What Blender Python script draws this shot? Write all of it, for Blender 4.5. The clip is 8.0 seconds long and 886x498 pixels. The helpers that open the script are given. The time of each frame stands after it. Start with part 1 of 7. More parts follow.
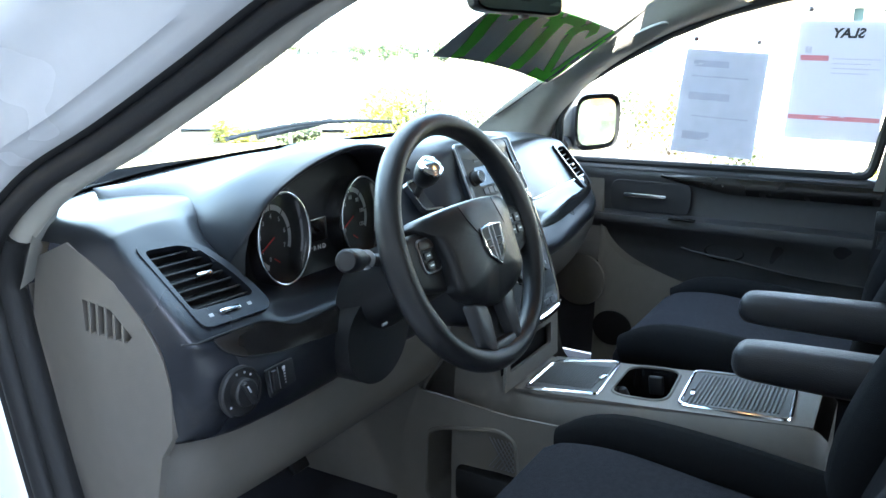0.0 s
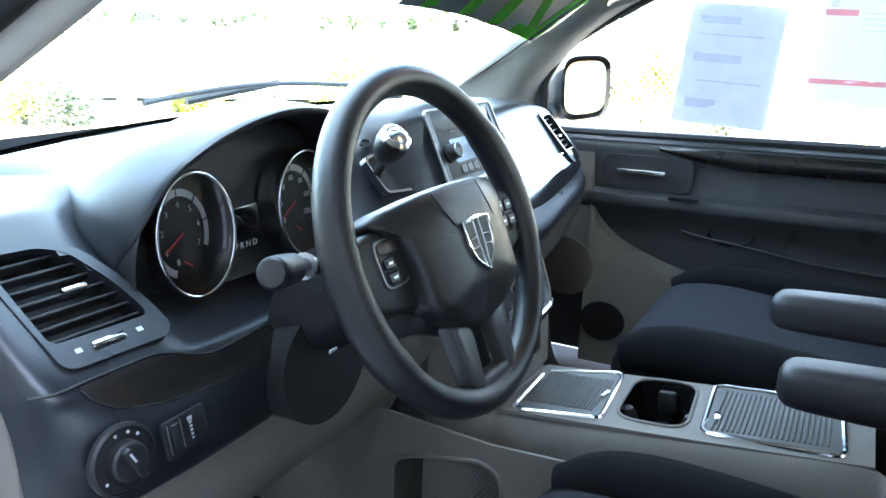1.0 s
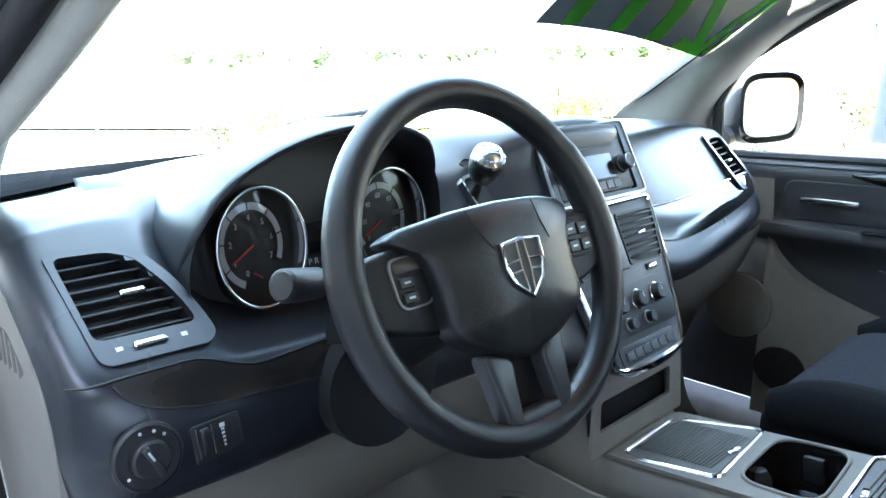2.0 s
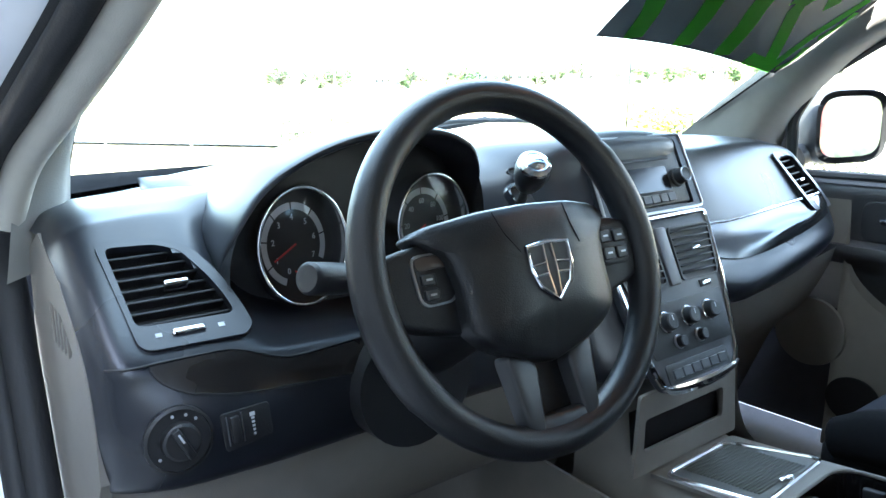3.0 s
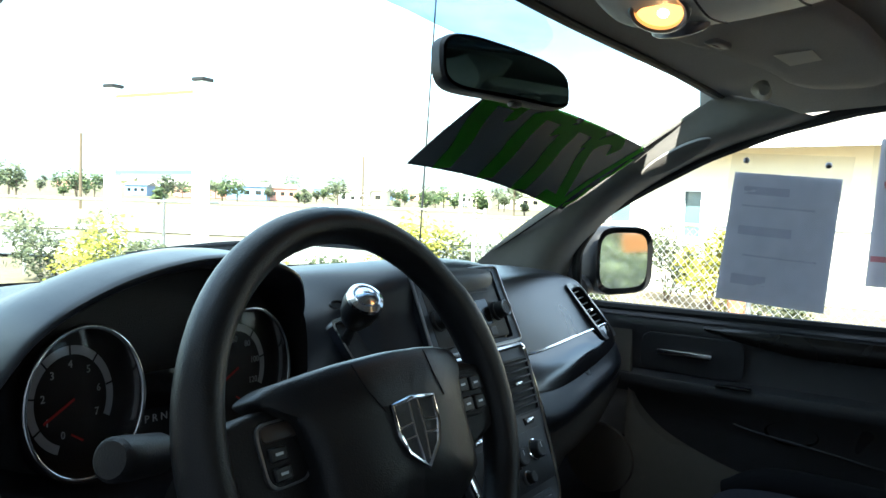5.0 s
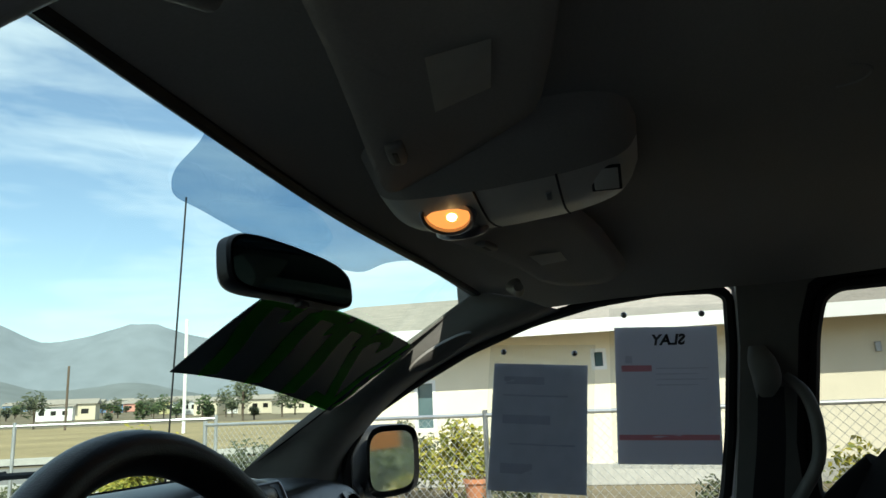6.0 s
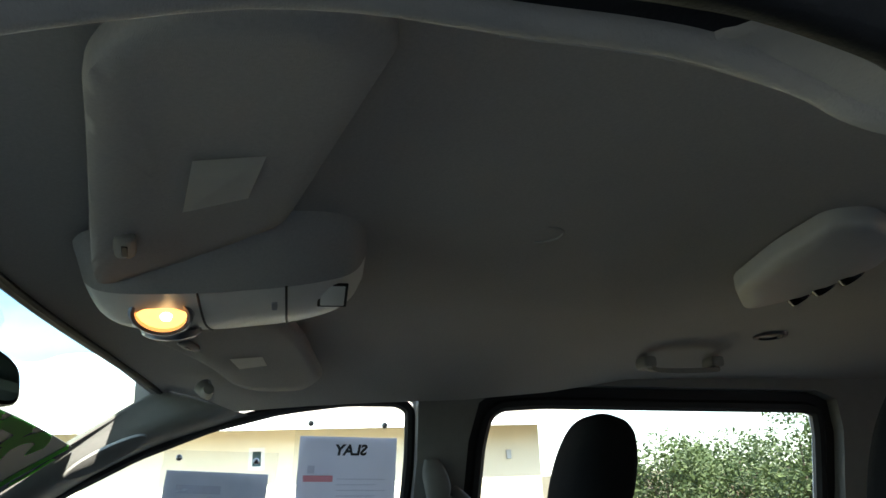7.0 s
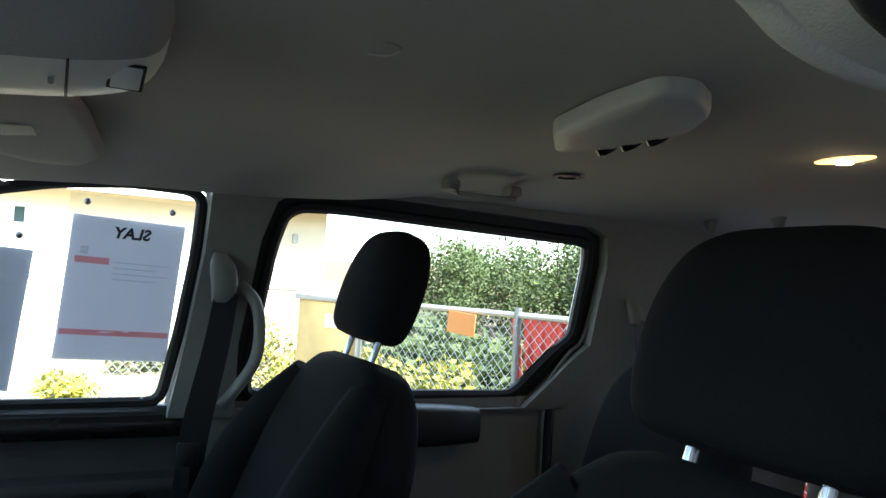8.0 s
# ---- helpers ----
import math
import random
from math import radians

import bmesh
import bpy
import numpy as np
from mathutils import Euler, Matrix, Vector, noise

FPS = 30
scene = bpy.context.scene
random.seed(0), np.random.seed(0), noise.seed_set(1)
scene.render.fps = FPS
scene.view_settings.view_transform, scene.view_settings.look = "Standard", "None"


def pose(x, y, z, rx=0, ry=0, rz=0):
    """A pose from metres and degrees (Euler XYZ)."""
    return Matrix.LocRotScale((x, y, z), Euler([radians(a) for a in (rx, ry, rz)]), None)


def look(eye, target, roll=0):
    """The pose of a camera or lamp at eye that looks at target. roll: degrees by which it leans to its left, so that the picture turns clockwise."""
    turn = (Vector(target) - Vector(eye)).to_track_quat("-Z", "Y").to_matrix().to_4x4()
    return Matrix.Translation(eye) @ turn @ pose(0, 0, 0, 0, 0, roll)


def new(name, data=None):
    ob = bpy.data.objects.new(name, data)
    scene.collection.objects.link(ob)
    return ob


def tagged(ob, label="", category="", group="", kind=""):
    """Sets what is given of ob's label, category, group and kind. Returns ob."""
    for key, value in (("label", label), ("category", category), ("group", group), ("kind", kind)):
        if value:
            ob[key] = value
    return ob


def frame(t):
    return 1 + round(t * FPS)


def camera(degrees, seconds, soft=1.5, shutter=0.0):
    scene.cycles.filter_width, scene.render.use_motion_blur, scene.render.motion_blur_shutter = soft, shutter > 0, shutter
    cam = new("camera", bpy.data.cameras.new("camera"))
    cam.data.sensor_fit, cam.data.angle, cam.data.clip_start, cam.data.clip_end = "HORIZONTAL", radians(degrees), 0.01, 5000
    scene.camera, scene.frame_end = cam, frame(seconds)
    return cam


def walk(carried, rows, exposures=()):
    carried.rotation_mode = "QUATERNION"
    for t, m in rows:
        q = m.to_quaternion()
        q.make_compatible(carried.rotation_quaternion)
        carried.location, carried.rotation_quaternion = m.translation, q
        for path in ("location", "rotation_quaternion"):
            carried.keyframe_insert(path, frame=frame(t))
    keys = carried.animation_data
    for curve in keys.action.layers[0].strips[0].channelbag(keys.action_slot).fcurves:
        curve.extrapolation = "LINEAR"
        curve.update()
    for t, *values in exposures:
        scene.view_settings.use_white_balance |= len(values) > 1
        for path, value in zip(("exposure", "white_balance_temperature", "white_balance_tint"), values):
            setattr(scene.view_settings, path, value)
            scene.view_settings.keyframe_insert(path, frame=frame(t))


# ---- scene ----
cam = camera(61.3, 8.0)

PATH = [
    (0, (-1.358, -0.503, 1.356), (0.295, 0.516, 0.877), -0.2),
    (0.5, (-1.237, -0.418, 1.343), (0.458, 0.497, 0.805), 0.1),
    (1, (-1.117, -0.356, 1.318), (0.561, 0.582, 0.767), 0.3),
    (1.5, (-1.008, -0.417, 1.295), (0.476, 0.822, 0.785), -0.6),
    (2, (-0.972, -0.472, 1.296), (0.365, 0.939, 0.826), -1.6),
    (2.2, (-0.962, -0.49, 1.297), (0.322, 0.975, 0.844), -1.7),
    (3.3, (-0.934, -0.513, 1.272), (0.243, 1.05, 0.86), -0.9),
    (3.5, (-0.93, -0.505, 1.276), (0.267, 1.041, 0.855), -0.0),
    (4, (-0.934, -0.477, 1.274), (0.373, 0.987, 0.89), 1.3),
    (4.2, (-0.937, -0.456, 1.283), (0.431, 0.953, 0.903), 1.7),
    (5.3, (-0.917, -0.342, 1.29), (0.82, 0.648, 1.349), 0.6),
    (5.5, (-0.915, -0.32, 1.294), (0.877, 0.554, 1.453), -0.6),
    (6, (-0.926, -0.281, 1.293), (0.97, 0.194, 1.717), -2.3),
    (6.5, (-0.93, -0.23, 1.3), (0.979, -0.142, 1.892), -2.4),
    (7, (-0.94, -0.221, 1.316), (0.918, -0.604, 1.95), -2.3),
    (7.5, (-0.918, -0.213, 1.331), (0.926, -0.882, 1.722), -0.3),
    (8, (-0.888, -0.215, 1.361), (0.889, -1.128, 1.455), 3.3),
]
walk(cam, [(t, look(eye, target, roll)) for t, eye, target, roll in PATH],
     exposures=[(0, 4.7, 6400, 8), (1.0, 5.15, 6400, 9), (2.0, 5.2, 6400, 9), (3.3, 4.8, 6350, 8), (4.2, 4.8, 6350, 8), (5.3, 1.8, 6600, 4), (6.0, 0.8, 6700, 3), (6.6, 1.15, 6700, 3), (7.0, 2.65, 6550, 6), (7.3, 3.25, 6500, 6), (8.0, 3.15, 6400, 6)])
# ---- light ----
world = bpy.data.worlds.new("sky")
scene.world = world
world.use_nodes = True
wn, wl = world.node_tree.nodes, world.node_tree.links
SUN_EL, SUN_AZ = radians(48), radians(252)     # azimuth clockwise from +y
sky = wn.new("ShaderNodeTexSky")
sky.sky_type = "NISHITA"
sky.sun_disc = False
sky.sun_elevation, sky.sun_rotation = SUN_EL, SUN_AZ
sky.dust_density = 0.6
tc = wn.new("ShaderNodeTexCoord")
mp = wn.new("ShaderNodeMapping")
mp.inputs["Scale"].default_value = (1.0, 1.0, 5.0)
cl = wn.new("ShaderNodeTexNoise")
cl.inputs["Scale"].default_value, cl.inputs["Detail"].default_value, cl.inputs["Roughness"].default_value = 2.2, 7, 0.6
cl.inputs["Distortion"].default_value = 0.4
ramp = wn.new("ShaderNodeValToRGB")
ramp.color_ramp.elements[0].position, ramp.color_ramp.elements[1].position = 0.40, 0.95
mixc = wn.new("ShaderNodeMix")
mixc.data_type = "RGBA"
mixc.inputs[7].default_value = (7.2, 7.6, 8.0, 1)
wl.new(tc.outputs["Generated"], mp.inputs[0])
wl.new(mp.outputs[0], cl.inputs["Vector"])
wl.new(cl.outputs["Fac"], ramp.inputs[0])
wl.new(ramp.outputs[0], mixc.inputs[0])
wl.new(sky.outputs[0], mixc.inputs[6])
wl.new(mixc.outputs[2], wn["Background"].inputs[0])
wn["Background"].inputs[1].default_value = 0.13
sun = new("sun", bpy.data.lights.new("sun", "SUN"))
sun.data.energy, sun.data.angle, sun.data.color = 4.2, radians(0.53), (1.0, 0.95, 0.87)
sdir = Vector((math.sin(SUN_AZ) * math.cos(SUN_EL), math.cos(SUN_AZ) * math.cos(SUN_EL), math.sin(SUN_EL)))
sun.matrix_world = look(sdir * 30, (0, 0, 0))


# ---- materials ----
def material(name, color, rough=0.6, metal=0.0, var=0.12, scale=40.0, bump=0.0, bump_scale=400.0, spec=0.5, big=3.0, coat=0.0):
    m = bpy.data.materials.new(name)
    m.use_nodes = True
    n, l = m.node_tree.nodes, m.node_tree.links
    b = n["Principled BSDF"]
    b.inputs["Roughness"].default_value = rough
    b.inputs["Metallic"].default_value = metal
    b.inputs["Specular IOR Level"].default_value = spec
    b.inputs["Coat Weight"].default_value = coat
    t = n.new("ShaderNodeTexCoord")
    a = n.new("ShaderNodeTexNoise")
    a.inputs["Scale"].default_value, a.inputs["Detail"].default_value = scale, 5
    c = n.new("ShaderNodeTexNoise")
    c.inputs["Scale"].default_value, c.inputs["Detail"].default_value = big, 3
    s = n.new("ShaderNodeMath")
    s.operation = "ADD"
    l.new(t.outputs["Object"], a.inputs["Vector"])
    l.new(t.outputs["Object"], c.inputs["Vector"])
    l.new(a.outputs["Fac"], s.inputs[0])
    l.new(c.outputs["Fac"], s.inputs[1])
    r = n.new("ShaderNodeMapRange")
    r.inputs["From Min"].default_value, r.inputs["From Max"].default_value = 0.6, 1.4
    r.inputs["To Min"].default_value, r.inputs["To Max"].default_value = 1 - var, 1 + var
    l.new(s.outputs[0], r.inputs[0])
    h = n.new("ShaderNodeHueSaturation")
    h.inputs["Color"].default_value = (*color, 1)
    l.new(r.outputs[0], h.inputs["Value"])
    l.new(h.outputs[0], b.inputs["Base Color"])
    rr = n.new("ShaderNodeMapRange")
    rr.inputs["From Min"].default_value, rr.inputs["From Max"].default_value = 0.3, 0.7
    rr.inputs["To Min"].default_value, rr.inputs["To Max"].default_value = max(0.02, rough - 0.07), min(1, rough + 0.07)
    l.new(c.outputs["Fac"], rr.inputs[0])
    l.new(rr.outputs[0], b.inputs["Roughness"])
    if bump:
        bn = n.new("ShaderNodeTexNoise")
        bn.inputs["Scale"].default_value, bn.inputs["Detail"].default_value = bump_scale, 3
        l.new(t.outputs["Object"], bn.inputs["Vector"])
        bp = n.new("ShaderNodeBump")
        bp.inputs["Strength"].default_value, bp.inputs["Distance"].default_value = bump, 0.002
        l.new(bn.outputs["Fac"], bp.inputs["Height"])
        l.new(bp.outputs[0], b.inputs["Normal"])
    return m


def glass(name, tint=(1, 1, 1), ior=1.45):
    m = bpy.data.materials.new(name)
    m.use_nodes = True
    n, l = m.node_tree.nodes, m.node_tree.links
    n.remove(n["Principled BSDF"])
    t, g, f, x = (n.new("ShaderNode" + k) for k in ("BsdfTransparent", "BsdfGlossy", "Fresnel", "MixShader"))
    t.inputs[0].default_value = (*tint, 1)
    g.inputs["Roughness"].default_value = 0.02
    f.inputs[0].default_value = ior
    l.new(f.outputs[0], x.inputs[0])
    l.new(t.outputs[0], x.inputs[1])
    l.new(g.outputs[0], x.inputs[2])
    l.new(x.outputs[0], n["Material Output"].inputs[0])
    m["inward"] = 1
    return m


def glow(name, color, strength):
    m = bpy.data.materials.new(name)
    m.use_nodes = True
    b = m.node_tree.nodes["Principled BSDF"]
    b.inputs["Base Color"].default_value = (*color, 1)
    b.inputs["Emission Color"].default_value = (*color, 1)
    b.inputs["Emission Strength"].default_value = strength
    return m


DASH = material("dash_plastic", (0.0145, 0.0165, 0.0215), 0.33, bump=0.12, bump_scale=900, var=0.1)
SOFT = material("soft_black", (0.013, 0.0135, 0.015), 0.45, bump=0.3, bump_scale=700)
WHEEL = material("wheel_leather", (0.014, 0.0145, 0.016), 0.34, bump=0.25, bump_scale=800)
GLOSS = material("gloss_black", (0.01, 0.01, 0.011), 0.12, var=0.05)
WOOD = material("dark_wood_trim", (0.010, 0.0085, 0.0078), 0.25, var=0.5, scale=25, big=9)
CHROME = material("chrome", (0.82, 0.83, 0.85), 0.12, 1.0, var=0.03)
SATIN = material("satin_silver", (0.42, 0.43, 0.45), 0.32, 0.9, var=0.05)
BEIGE = material("beige_plastic", (0.175, 0.16, 0.139), 0.55, bump=0.3, bump_scale=700, var=0.07)
PALETRIM = material("pale_beige_trim", (0.46, 0.44, 0.385), 0.6, bump=0.3, bump_scale=600, var=0.07)
GREYTRIM = material("grey_trim", (0.24, 0.236, 0.22), 0.6, bump=0.3, bump_scale=600, var=0.07)
FABRIC = material("headliner_fabric", (0.43, 0.415, 0.385), 0.95, bump=0.5, bump_scale=1400, var=0.1, scale=300, spec=0.1)
OVERH = material("pale_grey_plastic", (0.74, 0.725, 0.68), 0.45, bump=0.2, bump_scale=700, var=0.05)
DOOR = material("door_vinyl", (0.045, 0.045, 0.048), 0.34, bump=0.4, bump_scale=600, var=0.12)
PILLAR = material("grey_pillar_trim", (0.20, 0.197, 0.186), 0.6, bump=0.3, bump_scale=600, var=0.08)
RUBBER = material("rubber", (0.009, 0.009, 0.0098), 0.6, bump=0.2)
TRAY = material("tray_plastic", (0.075, 0.074, 0.066), 0.5, var=0.1)
CARPET = material("carpet", (0.02, 0.02, 0.022), 0.95, bump=0.8, bump_scale=500, spec=0.1)
PAINT = material("silver_paint", (0.70, 0.71, 0.73), 0.25, 0.1, var=0.03, coat=0.6)
SEAT = material("seat_fabric", (0.0075, 0.0078, 0.0092), 0.95, bump=0.8, bump_scale=900, var=0.2, scale=250, spec=0.15)
INSERT = material("seat_insert_fabric", (0.030, 0.032, 0.040), 0.95, bump=0.8, bump_scale=500, var=0.3, scale=120, spec=0.15)
VINYL = material("vinyl_black", (0.02, 0.02, 0.023), 0.35, bump=0.5, bump_scale=600)
GLASS = glass("clear_glass", (0.86, 0.97, 0.90))
TINT = glass("tinted_glass", (0.36, 0.47, 0.58))
LENS = glass("gauge_lens", (1, 1, 1), 1.3)
WHITE = material("white_print", (0.5, 0.51, 0.53), 0.5, var=0.03)
RED = material("red_print", (0.55, 0.03, 0.03), 0.5, var=0.05)
PAPER = material("paper", (0.74, 0.74, 0.80), 0.8, var=0.04)


def let_through(m, color, share):
    """Let daylight shine through a thin sheet."""
    n, l = m.node_tree.nodes, m.node_tree.links
    thin, both = n.new("ShaderNodeBsdfTranslucent"), n.new("ShaderNodeMixShader")
    thin.inputs[0].default_value = (*color, 1)
    both.inputs[0].default_value = share
    l.new(n["Principled BSDF"].outputs[0], both.inputs[1])
    l.new(thin.outputs[0], both.inputs[2])
    l.new(both.outputs[0], n["Material Output"].inputs[0])
    return m


let_through(PAPER, (0.66, 0.67, 0.78), 0.14)
SHEET = let_through(material("grey_blue_print", (0.50, 0.52, 0.58), 0.8, var=0.14, scale=30, big=8), (0.44, 0.47, 0.56), 0.15)
LABEL = material("label_paper", (0.84, 0.84, 0.77), 0.6, var=0.06)


# ---- mesh tools ----
from mathutils.geometry import tessellate_polygon


def part(name, bm, mat, parent=None, label="", smooth=True, angle=None):
    me = bpy.data.meshes.new(name)
    bmesh.ops.recalc_face_normals(bm, faces=bm.faces)
    if mat.get("inward"):
        facing(bm, (-0.3, -0.3, 1.2))
    for f in bm.faces:
        f.smooth = smooth
    if smooth:
        for e in bm.edges:
            if len(e.link_faces) == 2 and e.calc_face_angle(0) > radians(angle or 38):
                e.smooth = False
    bm.to_mesh(me)
    bm.free()
    me.materials.append(mat)
    ob = new(name, me)
    if parent is not None:
        ob.parent = parent
    if label:
        ob["label"] = label
    return ob


def thing(name, label, category, at=(0, 0, 0), group="", kind=""):
    ob = new(name)
    ob.location = at
    bpy.context.view_layer.update()
    ob.empty_display_size = 0.05
    return tagged(ob, label, category, group, kind)


def structure(ob, label, category):
    return tagged(ob, label, category, kind="structure")


def hold(ob, parent):
    ob.parent = parent
    ob.matrix_parent_inverse = Matrix.Translation(parent.location).inverted()
    return ob


def grid(rows, closed=False, caps=False, bm=None):
    """A surface through rows of points."""
    bm = bm or bmesh.new()
    vs = [[bm.verts.new(p) for p in r] for r in rows]
    n = len(rows[0])
    for a, b in zip(vs, vs[1:]):
        for i in range(n if closed else n - 1):
            j = (i + 1) % n
            bm.faces.new((a[i], a[j], b[j], b[i]))
    if caps:
        bm.faces.new(vs[0])
        bm.faces.new(vs[-1])
    return bm


def spline(pts, n):
    """n points on a Catmull-Rom curve through pts, evenly by parameter."""
    pts = [Vector(p) for p in pts]
    out = []
    for k in range(n):
        s = k / (n - 1) * (len(pts) - 1)
        i = min(int(s), len(pts) - 2)
        f = s - i
        b, c = pts[i], pts[i + 1]
        a = pts[i - 1] if i else b * 2 - c
        d = pts[i + 2] if i + 2 < len(pts) else c * 2 - b
        out.append(0.5 * (2 * b + (c - a) * f + (2 * a - 5 * b + 4 * c - d) * f * f + (3 * b - a - 3 * c + d) * f ** 3))
    return out


def skin(sections, nu, nv):
    """A smooth surface through sections of equally many points."""
    rows = [spline(s, nv) for s in sections]
    cols = [spline([r[j] for r in rows], nu) for j in range(nv)]
    return [[cols[j][i] for j in range(nv)] for i in range(nu)]


def facing(bm, place):
    """Turns an open surface's normals towards a place."""
    bmesh.ops.recalc_face_normals(bm, faces=bm.faces)
    t = sum((Vector(place) - f.calc_center_median()).dot(f.normal) for f in bm.faces)
    if t < 0:
        bmesh.ops.reverse_faces(bm, faces=bm.faces)
    return bm


def thicken(bm, d):
    """Gives an open surface a thickness d along its normals."""
    bmesh.ops.recalc_face_normals(bm, faces=bm.faces)
    bmesh.ops.solidify(bm, geom=bm.faces[:], thickness=d)
    return bm


def box(sx, sy, sz, r=0.0, seg=2, m=Matrix(), bm=None):
    b = bmesh.new()
    bmesh.ops.create_cube(b, size=1)
    bmesh.ops.scale(b, vec=(sx, sy, sz), verts=b.verts)
    if r:
        bmesh.ops.bevel(b, geom=b.edges[:], offset=min(r, 0.49 * min(sx, sy, sz)), segments=seg, affect="EDGES", profile=0.5)
    bmesh.ops.transform(b, matrix=m, verts=b.verts)
    return join(bm, b)


def join(bm, b):
    if bm is None:
        return b
    me = bpy.data.meshes.new("tmp")
    b.to_mesh(me)
    b.free()
    bm.from_mesh(me)
    bpy.data.meshes.remove(me)
    return bm


def turned(profile, m=Matrix(), seg=32, bm=None):
    """A profile of (radius, height) turned round z, then placed by m."""
    b = bm or bmesh.new()
    rows = []
    for r, h in profile:
        if r < 1e-6:
            rows.append([b.verts.new(m @ Vector((0, 0, h)))])
        else:
            rows.append([b.verts.new(m @ Vector((r * math.cos(2 * math.pi * k / seg), r * math.sin(2 * math.pi * k / seg), h))) for k in range(seg)])
    for p, q in zip(rows, rows[1:]):
        for k in range(seg):
            j = (k + 1) % seg
            if len(p) == 1 and len(q) > 1:
                b.faces.new((p[0], q[k], q[j]))
            elif len(q) == 1 and len(p) > 1:
                b.faces.new((p[k], p[j], q[0]))
            elif len(p) > 1:
                b.faces.new((p[k], p[j], q[j], q[k]))
    return b


def tube(pts, r, seg=10, closed=False, bm=None, flat=1.0, caps=True):
    """A round bar along points; flat squashes it across."""
    b = bm or bmesh.new()
    pts = [Vector(p) for p in pts]
    n = len(pts)
    rings, up = [], None
    for i, p in enumerate(pts):
        a = pts[(i - 1) % n] if closed or i else p
        c = pts[(i + 1) % n] if closed or i < n - 1 else p
        d = (c - a).normalized()
        if up is None:
            up = d.orthogonal().normalized()
        up = (up - d * up.dot(d)).normalized()
        side = d.cross(up)
        rr = r[i] if isinstance(r, (list, tuple)) else r
        rings.append([b.verts.new(p + rr * (math.cos(2 * math.pi * k / seg) * up + flat * math.sin(2 * math.pi * k / seg) * side)) for k in range(seg)])
    pairs = list(zip(rings, rings[1:])) + ([(rings[-1], rings[0])] if closed else [])
    for p, q in pairs:
        for k in range(seg):
            b.faces.new((p[k], p[(k + 1) % seg], q[(k + 1) % seg], q[k]))
    if caps and not closed:
        b.faces.new(rings[0])
        b.faces.new(rings[-1])
    return b


def plate(outline, depth, m=Matrix(), bevel=0.0, holes=(), bm=None):
    """An outline in x and y, with holes, as a plate from z = 0 up to depth, placed by m."""
    from_geo = [[Vector((*p, 0)) for p in loop] for loop in (outline, *holes)]
    b = bmesh.new()
    flat = [v for loop in from_geo for v in loop]
    if holes:
        tris = tessellate_polygon(from_geo)
        lo = [b.verts.new(v) for v in flat]
        hi = [b.verts.new(v + Vector((0, 0, depth))) for v in flat]
        for t in tris:
            b.faces.new([lo[i] for i in t])
            b.faces.new([hi[i] for i in t])
        k = 0
        for loop in from_geo:
            for i in range(len(loop)):
                j = (i + 1) % len(loop)
                b.faces.new((lo[k + i], lo[k + j], hi[k + j], hi[k + i]))
            k += len(loop)
    else:
        lo = b.faces.new([b.verts.new(v) for v in flat])
        ex = bmesh.ops.extrude_face_region(b, geom=[lo])
        top = [g for g in ex["geom"] if isinstance(g, bmesh.types.BMVert)]
        bmesh.ops.translate(b, vec=(0, 0, depth), verts=top)
        if bevel:
            face = [g for g in ex["geom"] if isinstance(g, bmesh.types.BMFace)]
            bmesh.ops.recalc_face_normals(b, faces=b.faces)
            bmesh.ops.bevel(b, geom=[e for f in face for e in f.edges], offset=bevel, segments=2, affect="EDGES", profile=0.5)
    bmesh.ops.transform(b, matrix=m, verts=b.verts)
    return join(bm, b)


def rounded(pts, r, n=5):
    """The outline with its corners rounded."""
    out = []
    k = len(pts)
    for i in range(k):
        p, a, c = Vector(pts[i]), Vector(pts[i - 1]), Vector(pts[(i + 1) % k])
        d = min(r, 0.45 * (a - p).length, 0.45 * (c - p).length)
        s, e = p + (a - p).normalized() * d, p + (c - p).normalized() * d
        for j in range(n + 1):
            f = j / n
            out.append(tuple((1 - f) ** 2 * s + 2 * f * (1 - f) * p + f * f * e))
    return out


def face_frame(origin, right, up):
    """A pose whose x runs along right, y along up and z out of the face."""
    r = Vector(right).normalized()
    n = r.cross(Vector(up)).normalized()
    u = n.cross(r)
    return Matrix(((r.x, u.x, n.x, origin[0]), (r.y, u.y, n.y, origin[1]), (r.z, u.z, n.z, origin[2]), (0, 0, 0, 1)))


def rect(x0, y0, x1, y1):
    return [(x0, y0), (x1, y0), (x1, y1), (x0, y1)]


def ring(cx, cy, r, n=28):
    return [(cx + r * math.cos(2 * math.pi * k / n), cy + r * math.sin(2 * math.pi * k / n)) for k in range(n)]


def letters(text, size, m, mat, parent, name="lettering", align="CENTER", depth=0.0004, shear=0.0, bold=0.0):
    cu = bpy.data.curves.new(name, "FONT")
    cu.body, cu.size, cu.align_x, cu.align_y, cu.extrude, cu.shear, cu.resolution_u = text, size, align, "CENTER", depth, shear, 2
    cu.offset = bold
    ob = bpy.data.objects.new(name, cu)
    scene.collection.objects.link(ob)
    me = bpy.data.meshes.new_from_object(ob.evaluated_get(bpy.context.evaluated_depsgraph_get()))
    bpy.data.objects.remove(ob)
    bm = bmesh.new()
    bm.from_mesh(me)
    bpy.data.meshes.remove(me)
    bmesh.ops.transform(bm, matrix=m, verts=bm.verts)
    o = part(name, bm, mat, None, smooth=False)
    return hold(o, parent) if parent else o


def put(name, bm, mat, parent, label="", smooth=True, angle=None):
    """A part whose mesh is given in world places."""
    return hold(part(name, bm, mat, None, label, smooth, angle), parent)


